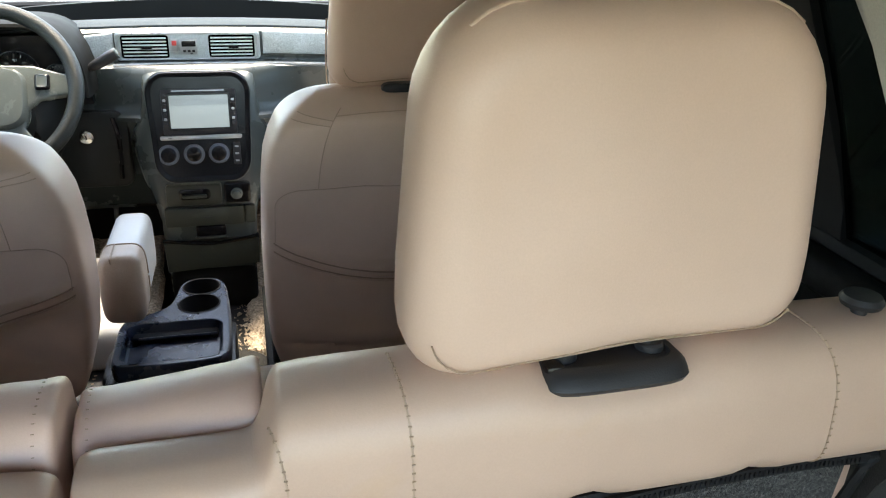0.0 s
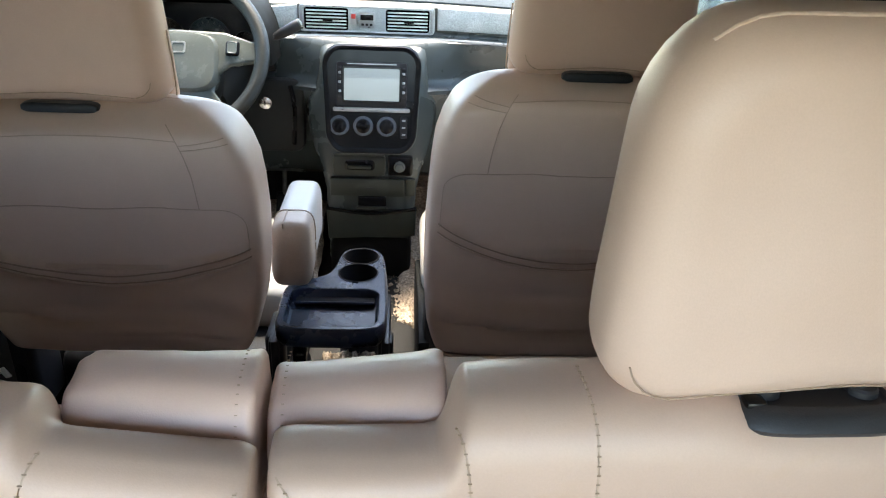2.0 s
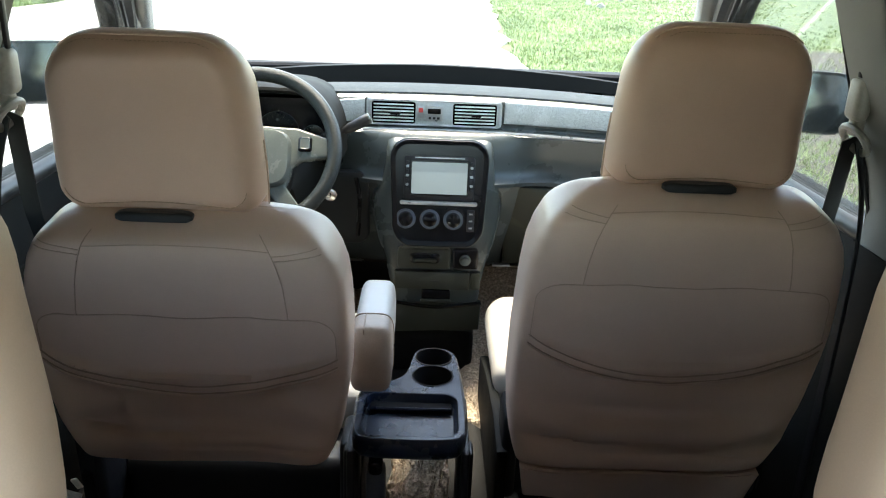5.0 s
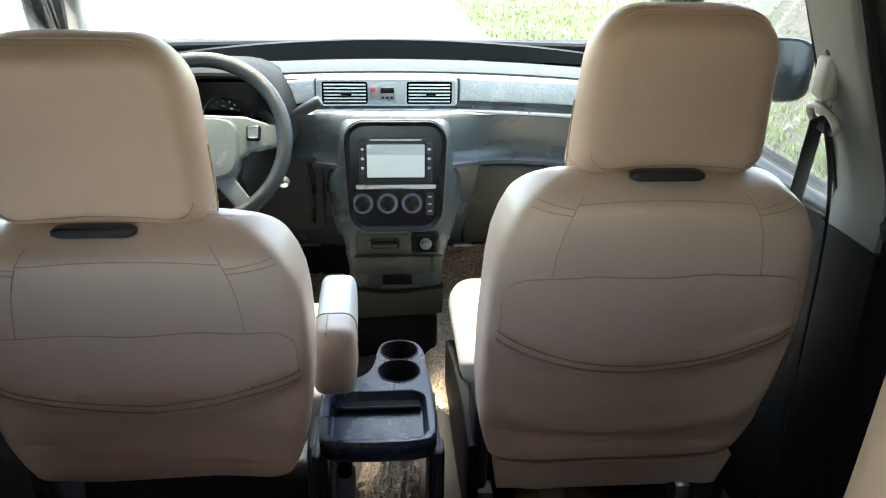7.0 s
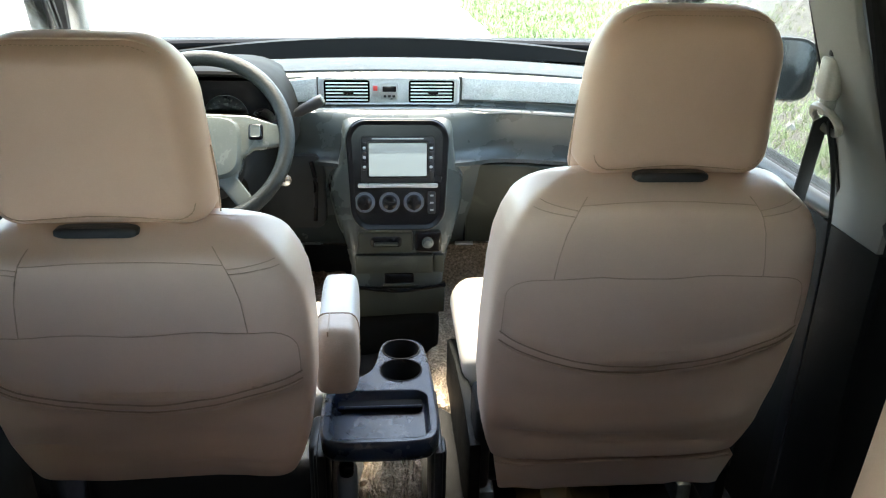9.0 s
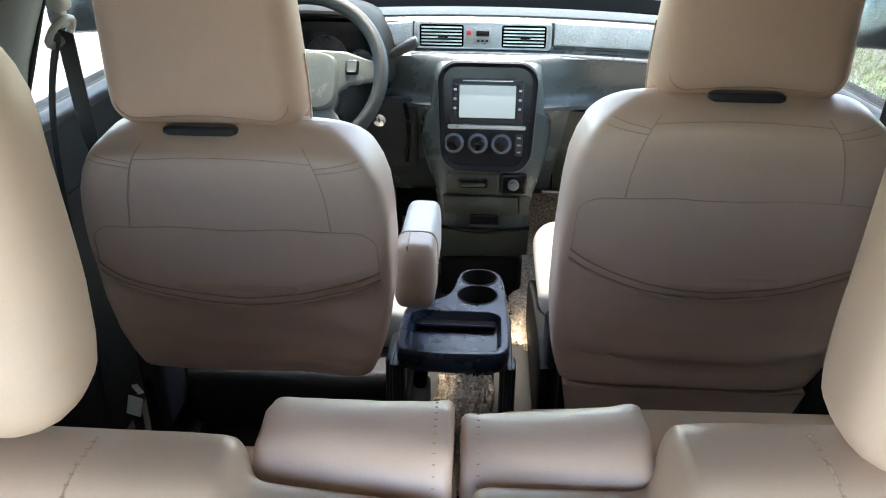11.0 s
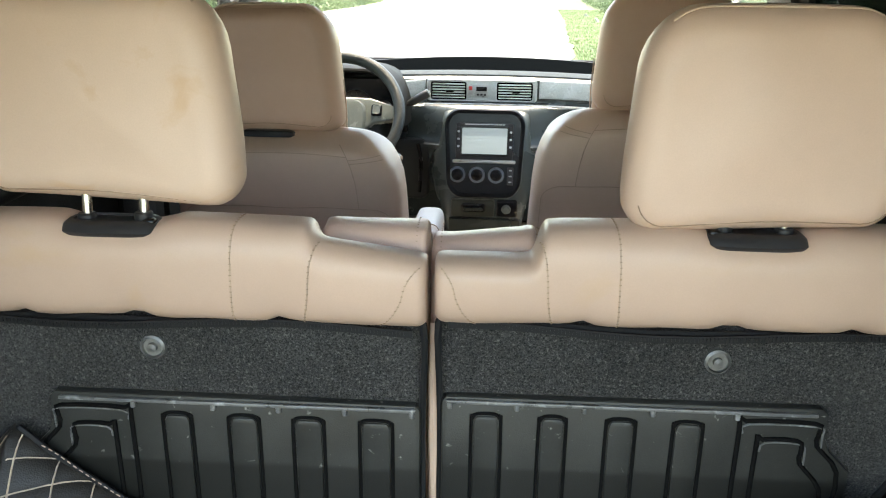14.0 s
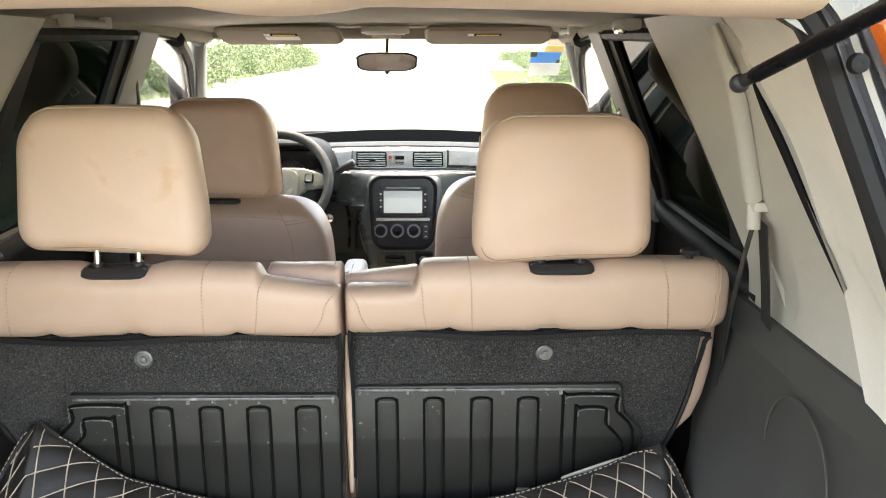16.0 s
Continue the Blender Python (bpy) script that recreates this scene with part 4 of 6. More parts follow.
# ---- rear seats ----
def rear_seat(s, at, yaw, label):
    """One half of the split rear bench, seen from behind; x runs from the car's middle outward, mirrored for the left."""
    seat = thing("bench_seat", label, "car seat", at, "rear seats", rot=(0, 0, yaw))
    def S(vf):
        return sided(vf, s)
    def P(l):
        return [Vector((s * p[0], p[1], p[2])) for p in l]
    # the rolled leather top: low in the middle where the armrest lies, high outside
    def sect(x):
        k = min(1, max(0, (x - 0.10) / 0.05))
        return 1.190 + 0.004 * math.sin((x - 0.13) * 6) * k, 0.082 if s > 0 else 0.070
    def notch(p):
        """Sinks the part beside the middle armrest, sharply at its outer side, fading down the rear face."""
        x, y, z = p
        k = 1 / (1 + math.exp(max(-40, min(40, (x - NX) / 0.0032))))
        z -= 0.009 * math.exp(-((x - 0.355) / 0.060) ** 6) * min(1, max(0, (z - 1.15) / 0.03))
        sink = 0.037 if s > 0 else 0.016 + 0.018 * (1 - x / NX)
        return Vector((x, y * (1 - 0.40 * k) if y > 0 else y, z - sink * k * min(1, max(0, (z - 1.073) / 0.117)) ** 1.8))
    NX = 0.119 if s > 0 else 0.130
    LO, HI = 0.004, 0.626
    xs = sorted(set(ends(LO, HI, 0.013, 0.045, 7, 40) + [(x, 0.0, 0.0) for x in np.linspace(NX - 0.010, NX + 0.010, 21)]))
    rows = []
    for x, d, r in xs:
        top, front = sect(x)
        pucker = 0.004 * math.exp(-((x - 0.17) / 0.012) ** 2) + 0.005 * math.exp(-((x - 0.335) / 0.016) ** 2) + 0.004 * math.exp(-((x - 0.47) / 0.012) ** 2)
        bot = 1.073 + pucker * 1.6 - 0.003 * noise.noise((x * 12, s, 0))
        yb = -0.018 + 0.004 * noise.noise((x * 7, 2 * s, 1))
        rows.append((x, (front + yb) / 2, (top + bot) / 2, (front - yb) / 2 * (1 - (0.45 if r > 0.02 else 0.22) * d), (top - bot) / 2 * (1 - (0.32 if r > 0.02 else 0.16) * d)))
    roll = pillow(rows, 0.68, 60, "x")
    part("top_roll", S(([notch(p) for p in roll[0]], roll[1])), LEATHER_ROLL_DIMMED, seat)
    def on_roll(x, t):
        """On the roll at x: t from 0 (carpet edge) over the back and the top to 1 (front edge)."""
        row = min(rows, key=lambda r: abs(r[0] - x))
        a = radians(255 - 190 * t)
        return notch((x, row[1] + (row[3] + 0.0002) * sq(math.cos(a), 0.68), row[2] + (row[4] + 0.0002) * sq(math.sin(a), 0.68)))
    seams, dots, sh = [], [], 0.012 if s > 0 else 0.0
    for x0, x1, t1 in ((0.222 - sh, 0.214 - sh, 0.92), (0.530, 0.512, 0.9), (NX + (0.019 if s > 0 else 0.014), NX + (0.001 if s > 0 else -0.008), 0.76)):
        l = [on_roll(x0 + (x1 - x0) * t / t1, t) for t in np.linspace(0.04, t1, 18)]
        seams.append(tube(P([p - Vector((0, 0, 0.0001)) for p in l]), 0.0008, 4))
        dots.append(cross_stitches(P([p + Vector((0, -0.0003, 0.0003)) for p in l])))
    l = [on_roll((0.054 if s > 0 else 0.060) - (0.044 if s > 0 else 0.050) * t / 0.62, t) for t in np.linspace(0.05, 0.62, 12)]
    seams.append(tube(P(l), 0.0008, 4))
    dots.append(cross_stitches(P([p + Vector((0, -0.0003, 0.0003)) for p in l])))
    l = [on_roll(0.585 + 0.018 * math.sin(t * 2), t) for t in np.linspace(0.05, 0.85, 14)]
    seams += [tube(P(l), 0.0009, 5), tube(P([p + Vector((0.006, 0, 0)) for p in l]), 0.0009, 5)]
    part("stitching", merge(*dots), SEAM, seat)["kind"] = "stuff"
    for one in seams:
        part("seam", one, SEAM_MID, seat)
    # folded armrest lying in the notch
    bz = 1.107 if s > 0 else 1.118
    bx = -0.007 if s > 0 else 0.005
    bol = []
    for x, d, r in ends(0.003 + bx, 0.126 + bx, 0.007, 0.012, 7, 18):
        u = abs((x - bx - 0.0645) / 0.0615)
        pinch = 0.35 * max(0, (u - 0.62) / 0.38) ** 2
        bol.append((x, 0.088, bz + (0.0028 + 0.11 * (x - 0.12)) * (s > 0), 0.0455 * (1 - 0.16 * d) + 0.0025 * pinch, 0.0560 * (1 - 0.10 * d) + 0.0030 * pinch, 0.74 - 0.06 * u ** 4))
    V, F = pillow(bol, 0.7, 48, "x")
    def gathered(p):
        """Puckers where the cover is drawn together at the ends."""
        end = max(0, (abs(p[0] - bx - 0.0645) - 0.040) / 0.022) ** 1.5
        a = math.atan2(p[2] - bz, p[1] - 0.088)
        f = 1 + 0.030 * end * math.sin(a * 11 + 2 * s) + 0.012 * noise.noise((p[0] * 45, a * 2, s))
        return p[0], 0.088 + (p[1] - 0.088) * f, bz + (p[2] - bz) * f
    V = [gathered(p) for p in V]
    part("centre_armrest", S((V, F)), LEATHER_PINK, seat, "small beige leather folding centre armrest")
    part("armrest_seam", merge(cross_stitches(P([(0.0145 + bx, 0.088 + 0.0480 * sq(math.cos(a), 0.72), bz - 0.0015 + 0.0588 * sq(math.sin(a), 0.72)) for a in np.linspace(radians(200), radians(70), 12)]), 0.007, 0.0009, 0.0004)), SEAM, seat)
    # foam side below, seen along the outer edge and in the gap
    body = []
    flank = ((0.70, 0.010, 0.480), (0.80, 0.008, 0.510), (0.868, 0.006, 0.572), (0.90, 0.006, 0.602), (0.94, 0.006, 0.618), (0.99, 0.006, 0.628), (1.085, 0.006, 0.632), (1.12, 0.006, 0.628)) if s > 0 else ((0.70, 0.010, 0.505), (0.78, 0.008, 0.530), (0.864, 0.006, 0.560), (0.925, 0.006, 0.590), (0.99, 0.006, 0.608), (1.085, 0.006, 0.618))
    for z, hw0, hw1 in flank:
        body.append((z, (hw0 + hw1) / 2, 0.098, (hw1 - hw0) / 2, 0.068))
    part("backrest", S(pillow(body, 0.3, 48)), LEATHER, seat)
    part("cushion", S(pillow([(x, 0.36, 0.60, 0.25 * (1 - 0.2 * d), 0.075 * (1 - d) + 0.004) for x, d, r in ends(0.01, 0.60, 0.05, 0.05, 5, 8)], 0.4, 36, "x")), LEATHER, seat)
    if s > 0:
        part("gap_cover", tube([(0.000, 0.036, 1.06), (0.0, 0.031, 1.0), (0.001, 0.029, 0.93), (0.002, 0.028, 0.87), (0.002, 0.029, 0.80), (0.001, 0.034, 0.765)], lambda t: 0.0035 + 0.003 * math.sin(math.pi * t), 8), LEATHER, seat, "leather side showing in the gap of the bench")
    # carpeted rear board
    side = [(0.512, 0.80), (0.556, 0.880), (0.577, 0.940), (0.589, 0.99), (0.597, 1.055)] if s > 0 else [(0.514, 0.80), (0.560, 0.874), (0.588, 0.920), (0.604, 0.974), (0.611, 1.050)]
    o = [(0.008, 0.70), (0.47, 0.70)] + side + [(side[-1][0] - 0.006, 1.070), (0.40, 1.073), (0.25, 1.070), (0.10, 1.078), (0.03, 1.084), (0.008, 1.076)]
    part("carpet_back", S(slab(o, "y", 0.026, 0.044, 0.005)), CARPET, seat, "charcoal felt carpet on the seat's back")
    rim = smooth_line([(p[0], 0.024 if p[1] < 1.05 else 0.012, p[1] - (0.004 if p[1] > 1.05 else 0)) for p in o[2:]] + [(0.010, 0.024, 0.95), (0.010, 0.024, 0.80)], 4)
    part("edge_binding", tube(P(rim), 0.0045, 6), RUBBER, seat, "black edge binding")
    zip_l = [(x, 0.004, 1.068 + 0.005 * math.sin(x * 14 + s)) for x in np.linspace(0.02, 0.59, 30)]
    part("zip_fastener", merge(ribbon(P([Vector(p) for p in zip_l]), 0.009, 0.003, (0, 0, 1)), *[box((s * x, 0.0020, 1.068 + 0.005 * math.sin(x * 14 + s)), (0.0013, 0.0022, 0.0042)) for x in np.linspace(0.03, 0.58, 130)]), RUBBER, seat, "black zip along the carpet edge")
    # ribbed plastic board
    up = 0.012 if s > 0 else 0.005
    pb = [(0.012, 0.712), (0.012, 0.955 + up), (0.018, 0.962 + up), (0.458, 0.964 + up), (0.466, 0.957 + up), (0.467, 0.925 + up), (0.473, 0.908 + up), (0.501, 0.880 + up), (0.500, 0.84), (0.475, 0.80), (0.44, 0.712)]
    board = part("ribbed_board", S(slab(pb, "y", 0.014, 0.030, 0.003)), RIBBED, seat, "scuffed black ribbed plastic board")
    for x0, x1 in (((0.048, 0.084), (0.129, 0.162), (0.209, 0.244), (0.288, 0.323)) if s > 0 else ((0.045, 0.085), (0.128, 0.166), (0.207, 0.245), (0.290, 0.326))):
        zt, zb = 0.941 + up, 0.722
        loop = [(x0, zb), (x0, zt - 0.02), (x0 + 0.002, zt - 0.006), (x0 + 0.008, zt), (x1 - 0.008, zt), (x1 - 0.002, zt - 0.006), (x1, zt - 0.02), (x1, zb)]
        # near-black tubes draw the shade in the grooves round the ribs
        part("rib", tube(P(smooth_line([(a_, 0.0135, b_) for a_, b_ in loop], 4)), 0.0024, 6), GROOVE_SHADE, board)
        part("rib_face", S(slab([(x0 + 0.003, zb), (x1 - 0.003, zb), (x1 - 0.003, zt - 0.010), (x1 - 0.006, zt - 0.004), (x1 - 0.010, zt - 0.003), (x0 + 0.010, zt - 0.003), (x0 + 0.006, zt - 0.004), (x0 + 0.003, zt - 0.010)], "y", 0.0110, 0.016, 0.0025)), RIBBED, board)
    for g0, g1, top in ((0.365, 0.457, 0.946 + up), (0.387, 0.440, 0.922 + up)):
        pts = [(g0, 0.72), (g0, top - 0.012), (g0 + 0.006, top), (g1 - 0.006, top), (g1, top - 0.012), (g1, top - 0.03), (g1 + 0.028, top - 0.065), (g1 + 0.024, 0.83), (g1, 0.79)]
        part("rib", tube(P(smooth_line([(a_, 0.013, b_) for a_, b_ in pts], 3)), 0.0030, 6), GROOVE_SHADE, board)
        part("rib_edge", tube(P(smooth_line([(a_ + 0.004, 0.0125, b_ - 0.004) for a_, b_ in pts[1:6]], 3)), 0.0014, 5), SCUFFED_HIGHLIT, board)
    part("top_lip", S(merge(box((0.235, 0.012, 0.957 + up), (0.435, 0.006, 0.005), 0.002), *[box((x, 0.011, 0.952 + up), (0.006, 0.006, 0.009), 0.002) for x in (0.022, 0.102, 0.182, 0.262, 0.36)])), SCUFFED_HIGHLIT, board, "worn upper lip, lightened for the highlight along it")
    part("label_clip", S(box((0.31 if s < 0 else 0.30, 0.010, 0.780), (0.024, 0.006, 0.010), 0.003)), SILVER, board, "small worn metal clip")
    part("stop", S(facing_back(lathe([(0.0, 0.0), (0.013, 0.0), (0.012, 0.006), (0.0, 0.008)], 16), (0.03, 0.014, 0.745))), BLACK_PLASTIC, board)
    # round fastener
    f = lambda prof: S(facing_back(lathe(prof, 20), (0.333, 0.026, 1.028)))
    scr = part("fastener", f([(0.0, 0.0), (0.0155, 0.0), (0.0155, 0.004), (0.0125, 0.006), (0.0115, 0.003), (0.0, 0.003)]), STEEL, seat, "round steel fastener in a cup")
    part("screw_head", f([(0.0, 0.003), (0.006, 0.003), (0.0055, 0.007), (0.0, 0.008)]), STEEL, scr)
    part("button", S(facing_back(lathe([(0.0, 0.0), (0.011, 0.0), (0.010, 0.004), (0.0, 0.005)], 14), (0.555, 0.026, 0.935))), CARPET, seat)
    # release knob on top
    kx = 0.566 if s > 0 else 0.560
    part("release_knob", S(xf(lathe([(0, 0), (0.006, 0), (0.006, 0.012), (0.015, 0.014), (0.0165, 0.018), (0.014, 0.022), (0, 0.023)], 18), pose(kx, 0.027, 1.185))), BLACK_PLASTIC, seat, "black mushroom-shaped release knob")
    # guide and headrest
    gx = 0.352 if s > 0 else 0.358
    base = [(1.172, gx, 0.014, 0.050, 0.019), (1.175, gx, 0.014, 0.0545, 0.0235), (1.179, gx, 0.014, 0.0555, 0.0255), (1.186, gx, 0.016, 0.0530, 0.0235), (1.1895, gx, 0.017, 0.0490, 0.0195), (1.1900, gx, 0.017, 0.044, 0.0150), (1.1880, gx, 0.017, 0.042, 0.0130)]
    guide = part("headrest_guide", S(pillow(base, 0.50, 44)), BLACK_PLASTIC, seat, "black plastic headrest guide")
    for dx, hh in ((-0.033, 0.008), (0.033, 0.005)):
        part("collar", S(xf(lathe([(0.0, 0.0), (0.0105, 0.0), (0.0100, hh), (0.0085, hh + 0.0015), (0.006, hh + 0.0015), (0.0, hh)], 16), pose(gx + dx, 0.021, 1.187))), BLACK_PLASTIC, guide)
    part("release_button", S(box((gx - 0.044, 0.010, 1.188), (0.014, 0.014, 0.007), 0.003)), GLOSS_BLACK, guide)
    for dx in (-0.033, 0.033):
        part("post", S(tube([(gx + dx, 0.022, 1.18), (gx + dx, 0.032, 1.27)], 0.0055, 10)), CHROME, seat, "chrome headrest post")
    z0, z1, cx, wl = (1.190, 1.423, 0.3545, 0.1475) if s > 0 else (1.207, 1.437, 0.3645, 0.1525)
    TL, RIM, Y0 = -2.0, 0.036, 0.0 if s > 0 else 0.008
    o = head_outline(cx, z0, z1, wl, wl * (0.885 if s > 0 else 0.87), 0.034, 0.062, 0.004, 1.4)
    o = [(a_, b_ + (0.006 * (a_ - cx) / 0.15 if b_ < z0 + 0.06 else 0)) for a_, b_ in o]
    part("headrest", S(stuffed(o, Y0, 0.102 if s > 0 else 0.094, RIM, 0.050, 0.006, TL, 0.0035, s * 3)), LEATHER if s > 0 else LEATHER_STAINED, seat)
    l = on_stuffed(o, Y0, RIM, TL, 0.014, lambda a_, b_: b_ < z0 + 0.024)
    part("headrest_seam", merge(tube(P(l), 0.0006, 5), stitches(P([p + Vector((0, -0.0004, 0)) for p in l]), 0.009, 0.0030, 0.0006)), SEAM, seat)
    part("headrest_piping", tube(P(on_stuffed(o, Y0, RIM, TL, 0.003, lambda a_, b_: b_ > z1 - 0.016)), 0.0013, 6), SEAM_PALE, seat, "pale piping along the headrest's top")
    return seat


rear_seat(1, (0.0, 0.006, 0.0), 1.4, "half of the split rear bench in beige leather behind the passenger")
rear_seat(-1, (0.0, -0.009, 0.0), 1.4, "half of the split rear bench in beige leather behind the driver")

# ---- dashboard ----
dash = thing("dashboard", "dark grey moulded plastic dashboard with worn pad coloured for glitter", "dashboard", (0, 1.75, 0.6))
DO = Vector((0, 1.75, 0.6))


def on_dash(vf):
    return xf(vf, Matrix.Translation(-DO))


prof = [(2.14, 1.150), (2.02, 1.160), (1.93, 1.172), (1.86, 1.178), (1.81, 1.177), (1.785, 1.172), (1.772, 1.162), (1.770, 1.150), (1.772, 1.100), (1.766, 1.092), (1.745, 1.088), (1.738, 1.080), (1.742, 1.066), (1.756, 1.030), (1.760, 0.995), (1.752, 0.970), (1.742, 0.962), (1.742, 0.952), (1.755, 0.948), (1.80, 0.80), (1.84, 0.69), (1.87, 0.665), (2.10, 0.62), (2.14, 0.9)]
rings = []
for x in np.linspace(-0.705, 0.705, 97):
    bulge = 0.075 * math.exp(-(abs(x - 0.003) / 0.215) ** 4)
    bow = 0.09 * (abs(x) / 0.70) ** 2.2
    drop = 0.025 * (abs(x) / 0.70) ** 2
    rings.append([(x, y - bow * 0.8 - bulge * table(z, ((0.66, 0.3), (0.80, 0.75), (0.95, 1.0), (1.03, 0.9), (1.07, 0.35), (1.09, 0.0))) * (y < 1.9), z - (drop if z > 0.9 else 0)) for y, z in prof])
part("body", on_dash(loft(rings)), DASH, dash)
# soft top cover, a little proud of the body
cover = []
for x in np.linspace(-0.700, 0.700, 81):
    bow, drop = 0.09 * (abs(x) / 0.70) ** 2.2, 0.025 * (abs(x) / 0.70) ** 2
    low = [(x, y - bow * 0.8, z - drop - 0.004) for y, z in prof[1:6]]
    cover.append([(x, y - bow * 0.8 - 0.001, z - drop + 0.0035) for y, z in prof[1:6]] + low[::-1])
part("top_cover", on_dash(loft(cover)), DASH_TOP, dash, "matt grey dash top")
# dark cowl strip under the windscreen
part("rear_edge", on_dash(loft([[(x, 2.075 - 0.075 * (abs(x) / 0.7) ** 2.2, 1.150), (x, 2.085 - 0.075 * (abs(x) / 0.7) ** 2.2, 1.206 - 0.034 * (abs(x) / 0.6) ** 2), (x, 2.12 - 0.075 * (abs(x) / 0.7) ** 2.2, 1.206 - 0.034 * (abs(x) / 0.6) ** 2), (x, 2.12, 1.14)] for x in np.linspace(-0.69, 0.69, 40)])), COWL, dash, "black strip below the windscreen")
# worn pad over the passenger's side and round the vents
pad_r = [(0.168, 1.162), (0.47, 1.155), (0.66, 1.125), (0.66, 1.085), (0.46, 1.098), (0.168, 1.104)]
def bowed(vf, off=0.0):
    return [(p[0], p[1] - 0.072 * (abs(p[0]) / 0.70) ** 2.2 + off, p[2]) for p in vf[0]], vf[1]
def finely(outline, axis, a0, a1, r):
    o = []
    for p, q in zip(outline, outline[1:] + outline[:1]):
        o += [(p[0] + (q[0] - p[0]) * k / 6, p[1] + (q[1] - p[1]) * k / 6) for k in range(6)]
    return slab(o, axis, a0, a1, r)
part("passenger_pad", on_dash(bowed(finely(pad_r, "y", 1.762, 1.785, 0.006))), DASH_PAD, dash, "worn grey textured pad above the glovebox, glitter put into its colour")
pad_l = [(-0.300, 1.150), (-0.197, 1.160), (-0.197, 1.100), (-0.285, 1.094)]
part("driver_pad", on_dash(bowed(finely(pad_l, "y", 1.762, 1.785, 0.006))), DASH_PAD, dash, "worn grey textured pad beside the vents, glitter put into its colour")
# centre vent panel
vp = part("vent_panel", on_dash(slab(rounded(0.355, 0.072, 0.012, 5, -0.016, 1.127), "y", 1.756, 1.785, 0.004)), DASH_PAD, dash, "grey vent panel")
for cx, w in ((-0.122, 0.114), (0.090, 0.114)):
    v = part("air_vent", on_dash(loft([[(cx + a, 1.7545, 1.126 + b) for a, b in rounded(w, 0.056, 0.006, 3)], [(cx + a, 1.7545, 1.126 + b) for a, b in rounded(w - 0.008, 0.048, 0.004, 3)], [(cx + a, 1.80, 1.126 + b) for a, b in rounded(w - 0.010, 0.046, 0.004, 3)]])), GLOSS_BLACK, dash, "black slatted air vent")
    for k in range(6):
        part("slat", on_dash(box((cx, 1.757, 1.1050 + 0.0085 * k), (w - 0.009, 0.010, 0.0036), 0.001, 1, (14, 0, 0))), SLAT, v)
    part("vent_tab", on_dash(box((cx + 0.004, 1.751, 1.124), (0.026, 0.008, 0.007), 0.002)), GLOSS_BLACK, v)
part("vent_rim", on_dash(tube([(a, 1.7555, b) for a, b in rounded(0.340, 0.064, 0.010, 5, -0.016, 1.1265)], 0.0018, 6, closed=True)), SILVER, vp, "thin silver rim")
hz = part("hazard_switch", on_dash(box((-0.051, 1.754, 1.128), (0.016, 0.010, 0.030), 0.003)), SILVER, dash, "grey hazard switch with red mark")
part("hazard_mark", on_dash(box((-0.051, 1.7485, 1.135), (0.011, 0.003, 0.012), 0.001)), RED_PRINT, hz)
ck = part("clock_panel", on_dash(box((-0.016, 1.754, 1.126), (0.042, 0.008, 0.040), 0.003)), SILVER, dash, "small grey clock panel")
part("clock_window", on_dash(box((-0.016, 1.7495, 1.133), (0.034, 0.003, 0.014), 0.002)), GLOSS_BLACK, ck)
for k in range(3):
    part("clock_button", on_dash(box((-0.027 + 0.011 * k, 1.7490, 1.115), (0.007, 0.003, 0.006), 0.001)), BLACK_PLASTIC, ck)
# ledge below the vents, its highlight put in as a silver strip
part("ledge", on_dash(bowed(tube([(x, 1.742, 1.084 - 0.02 * (abs(x) / 0.7) ** 2) for x in np.linspace(-0.20, 0.68, 40)], 0.0048, 8))), SILVER, dash, "ledge strip coloured silver for its highlight")
# glovebox
gb = part("glovebox", on_dash(bowed(xf(finely([(0.184, 0.947), (0.62, 0.932), (0.62, 0.70), (0.192, 0.695)], "y", -0.018, 0.02, 0.008), pose(0, 1.775, 0)))), DASH_LOW, dash, "closed grey-green glovebox lid")
for v in gb.data.vertices:
    v.co.y += (0.945 - (v.co.z + 0.6)) * 0.30 - 0.030
part("glovebox_handle", on_dash(box((0.40, 1.706, 0.915), (0.075, 0.012, 0.028), 0.006)), DASH, gb)
part("glovebox_gap", on_dash(bowed(tube([(0.183 + 0.008 * k, 1.738 + 0.075 * k, 0.948 - 0.253 * k) for k in np.linspace(0, 1, 9)], 0.0035, 6))), GLOSS_BLACK, gb)
part("glovebox_hinge", on_dash(box((0.190, 1.80, 0.690), (0.05, 0.02, 0.006), 0.002)), SILVER, gb)

# ---- centre stack ----
# outer shell, wide above and narrow below
rings = []
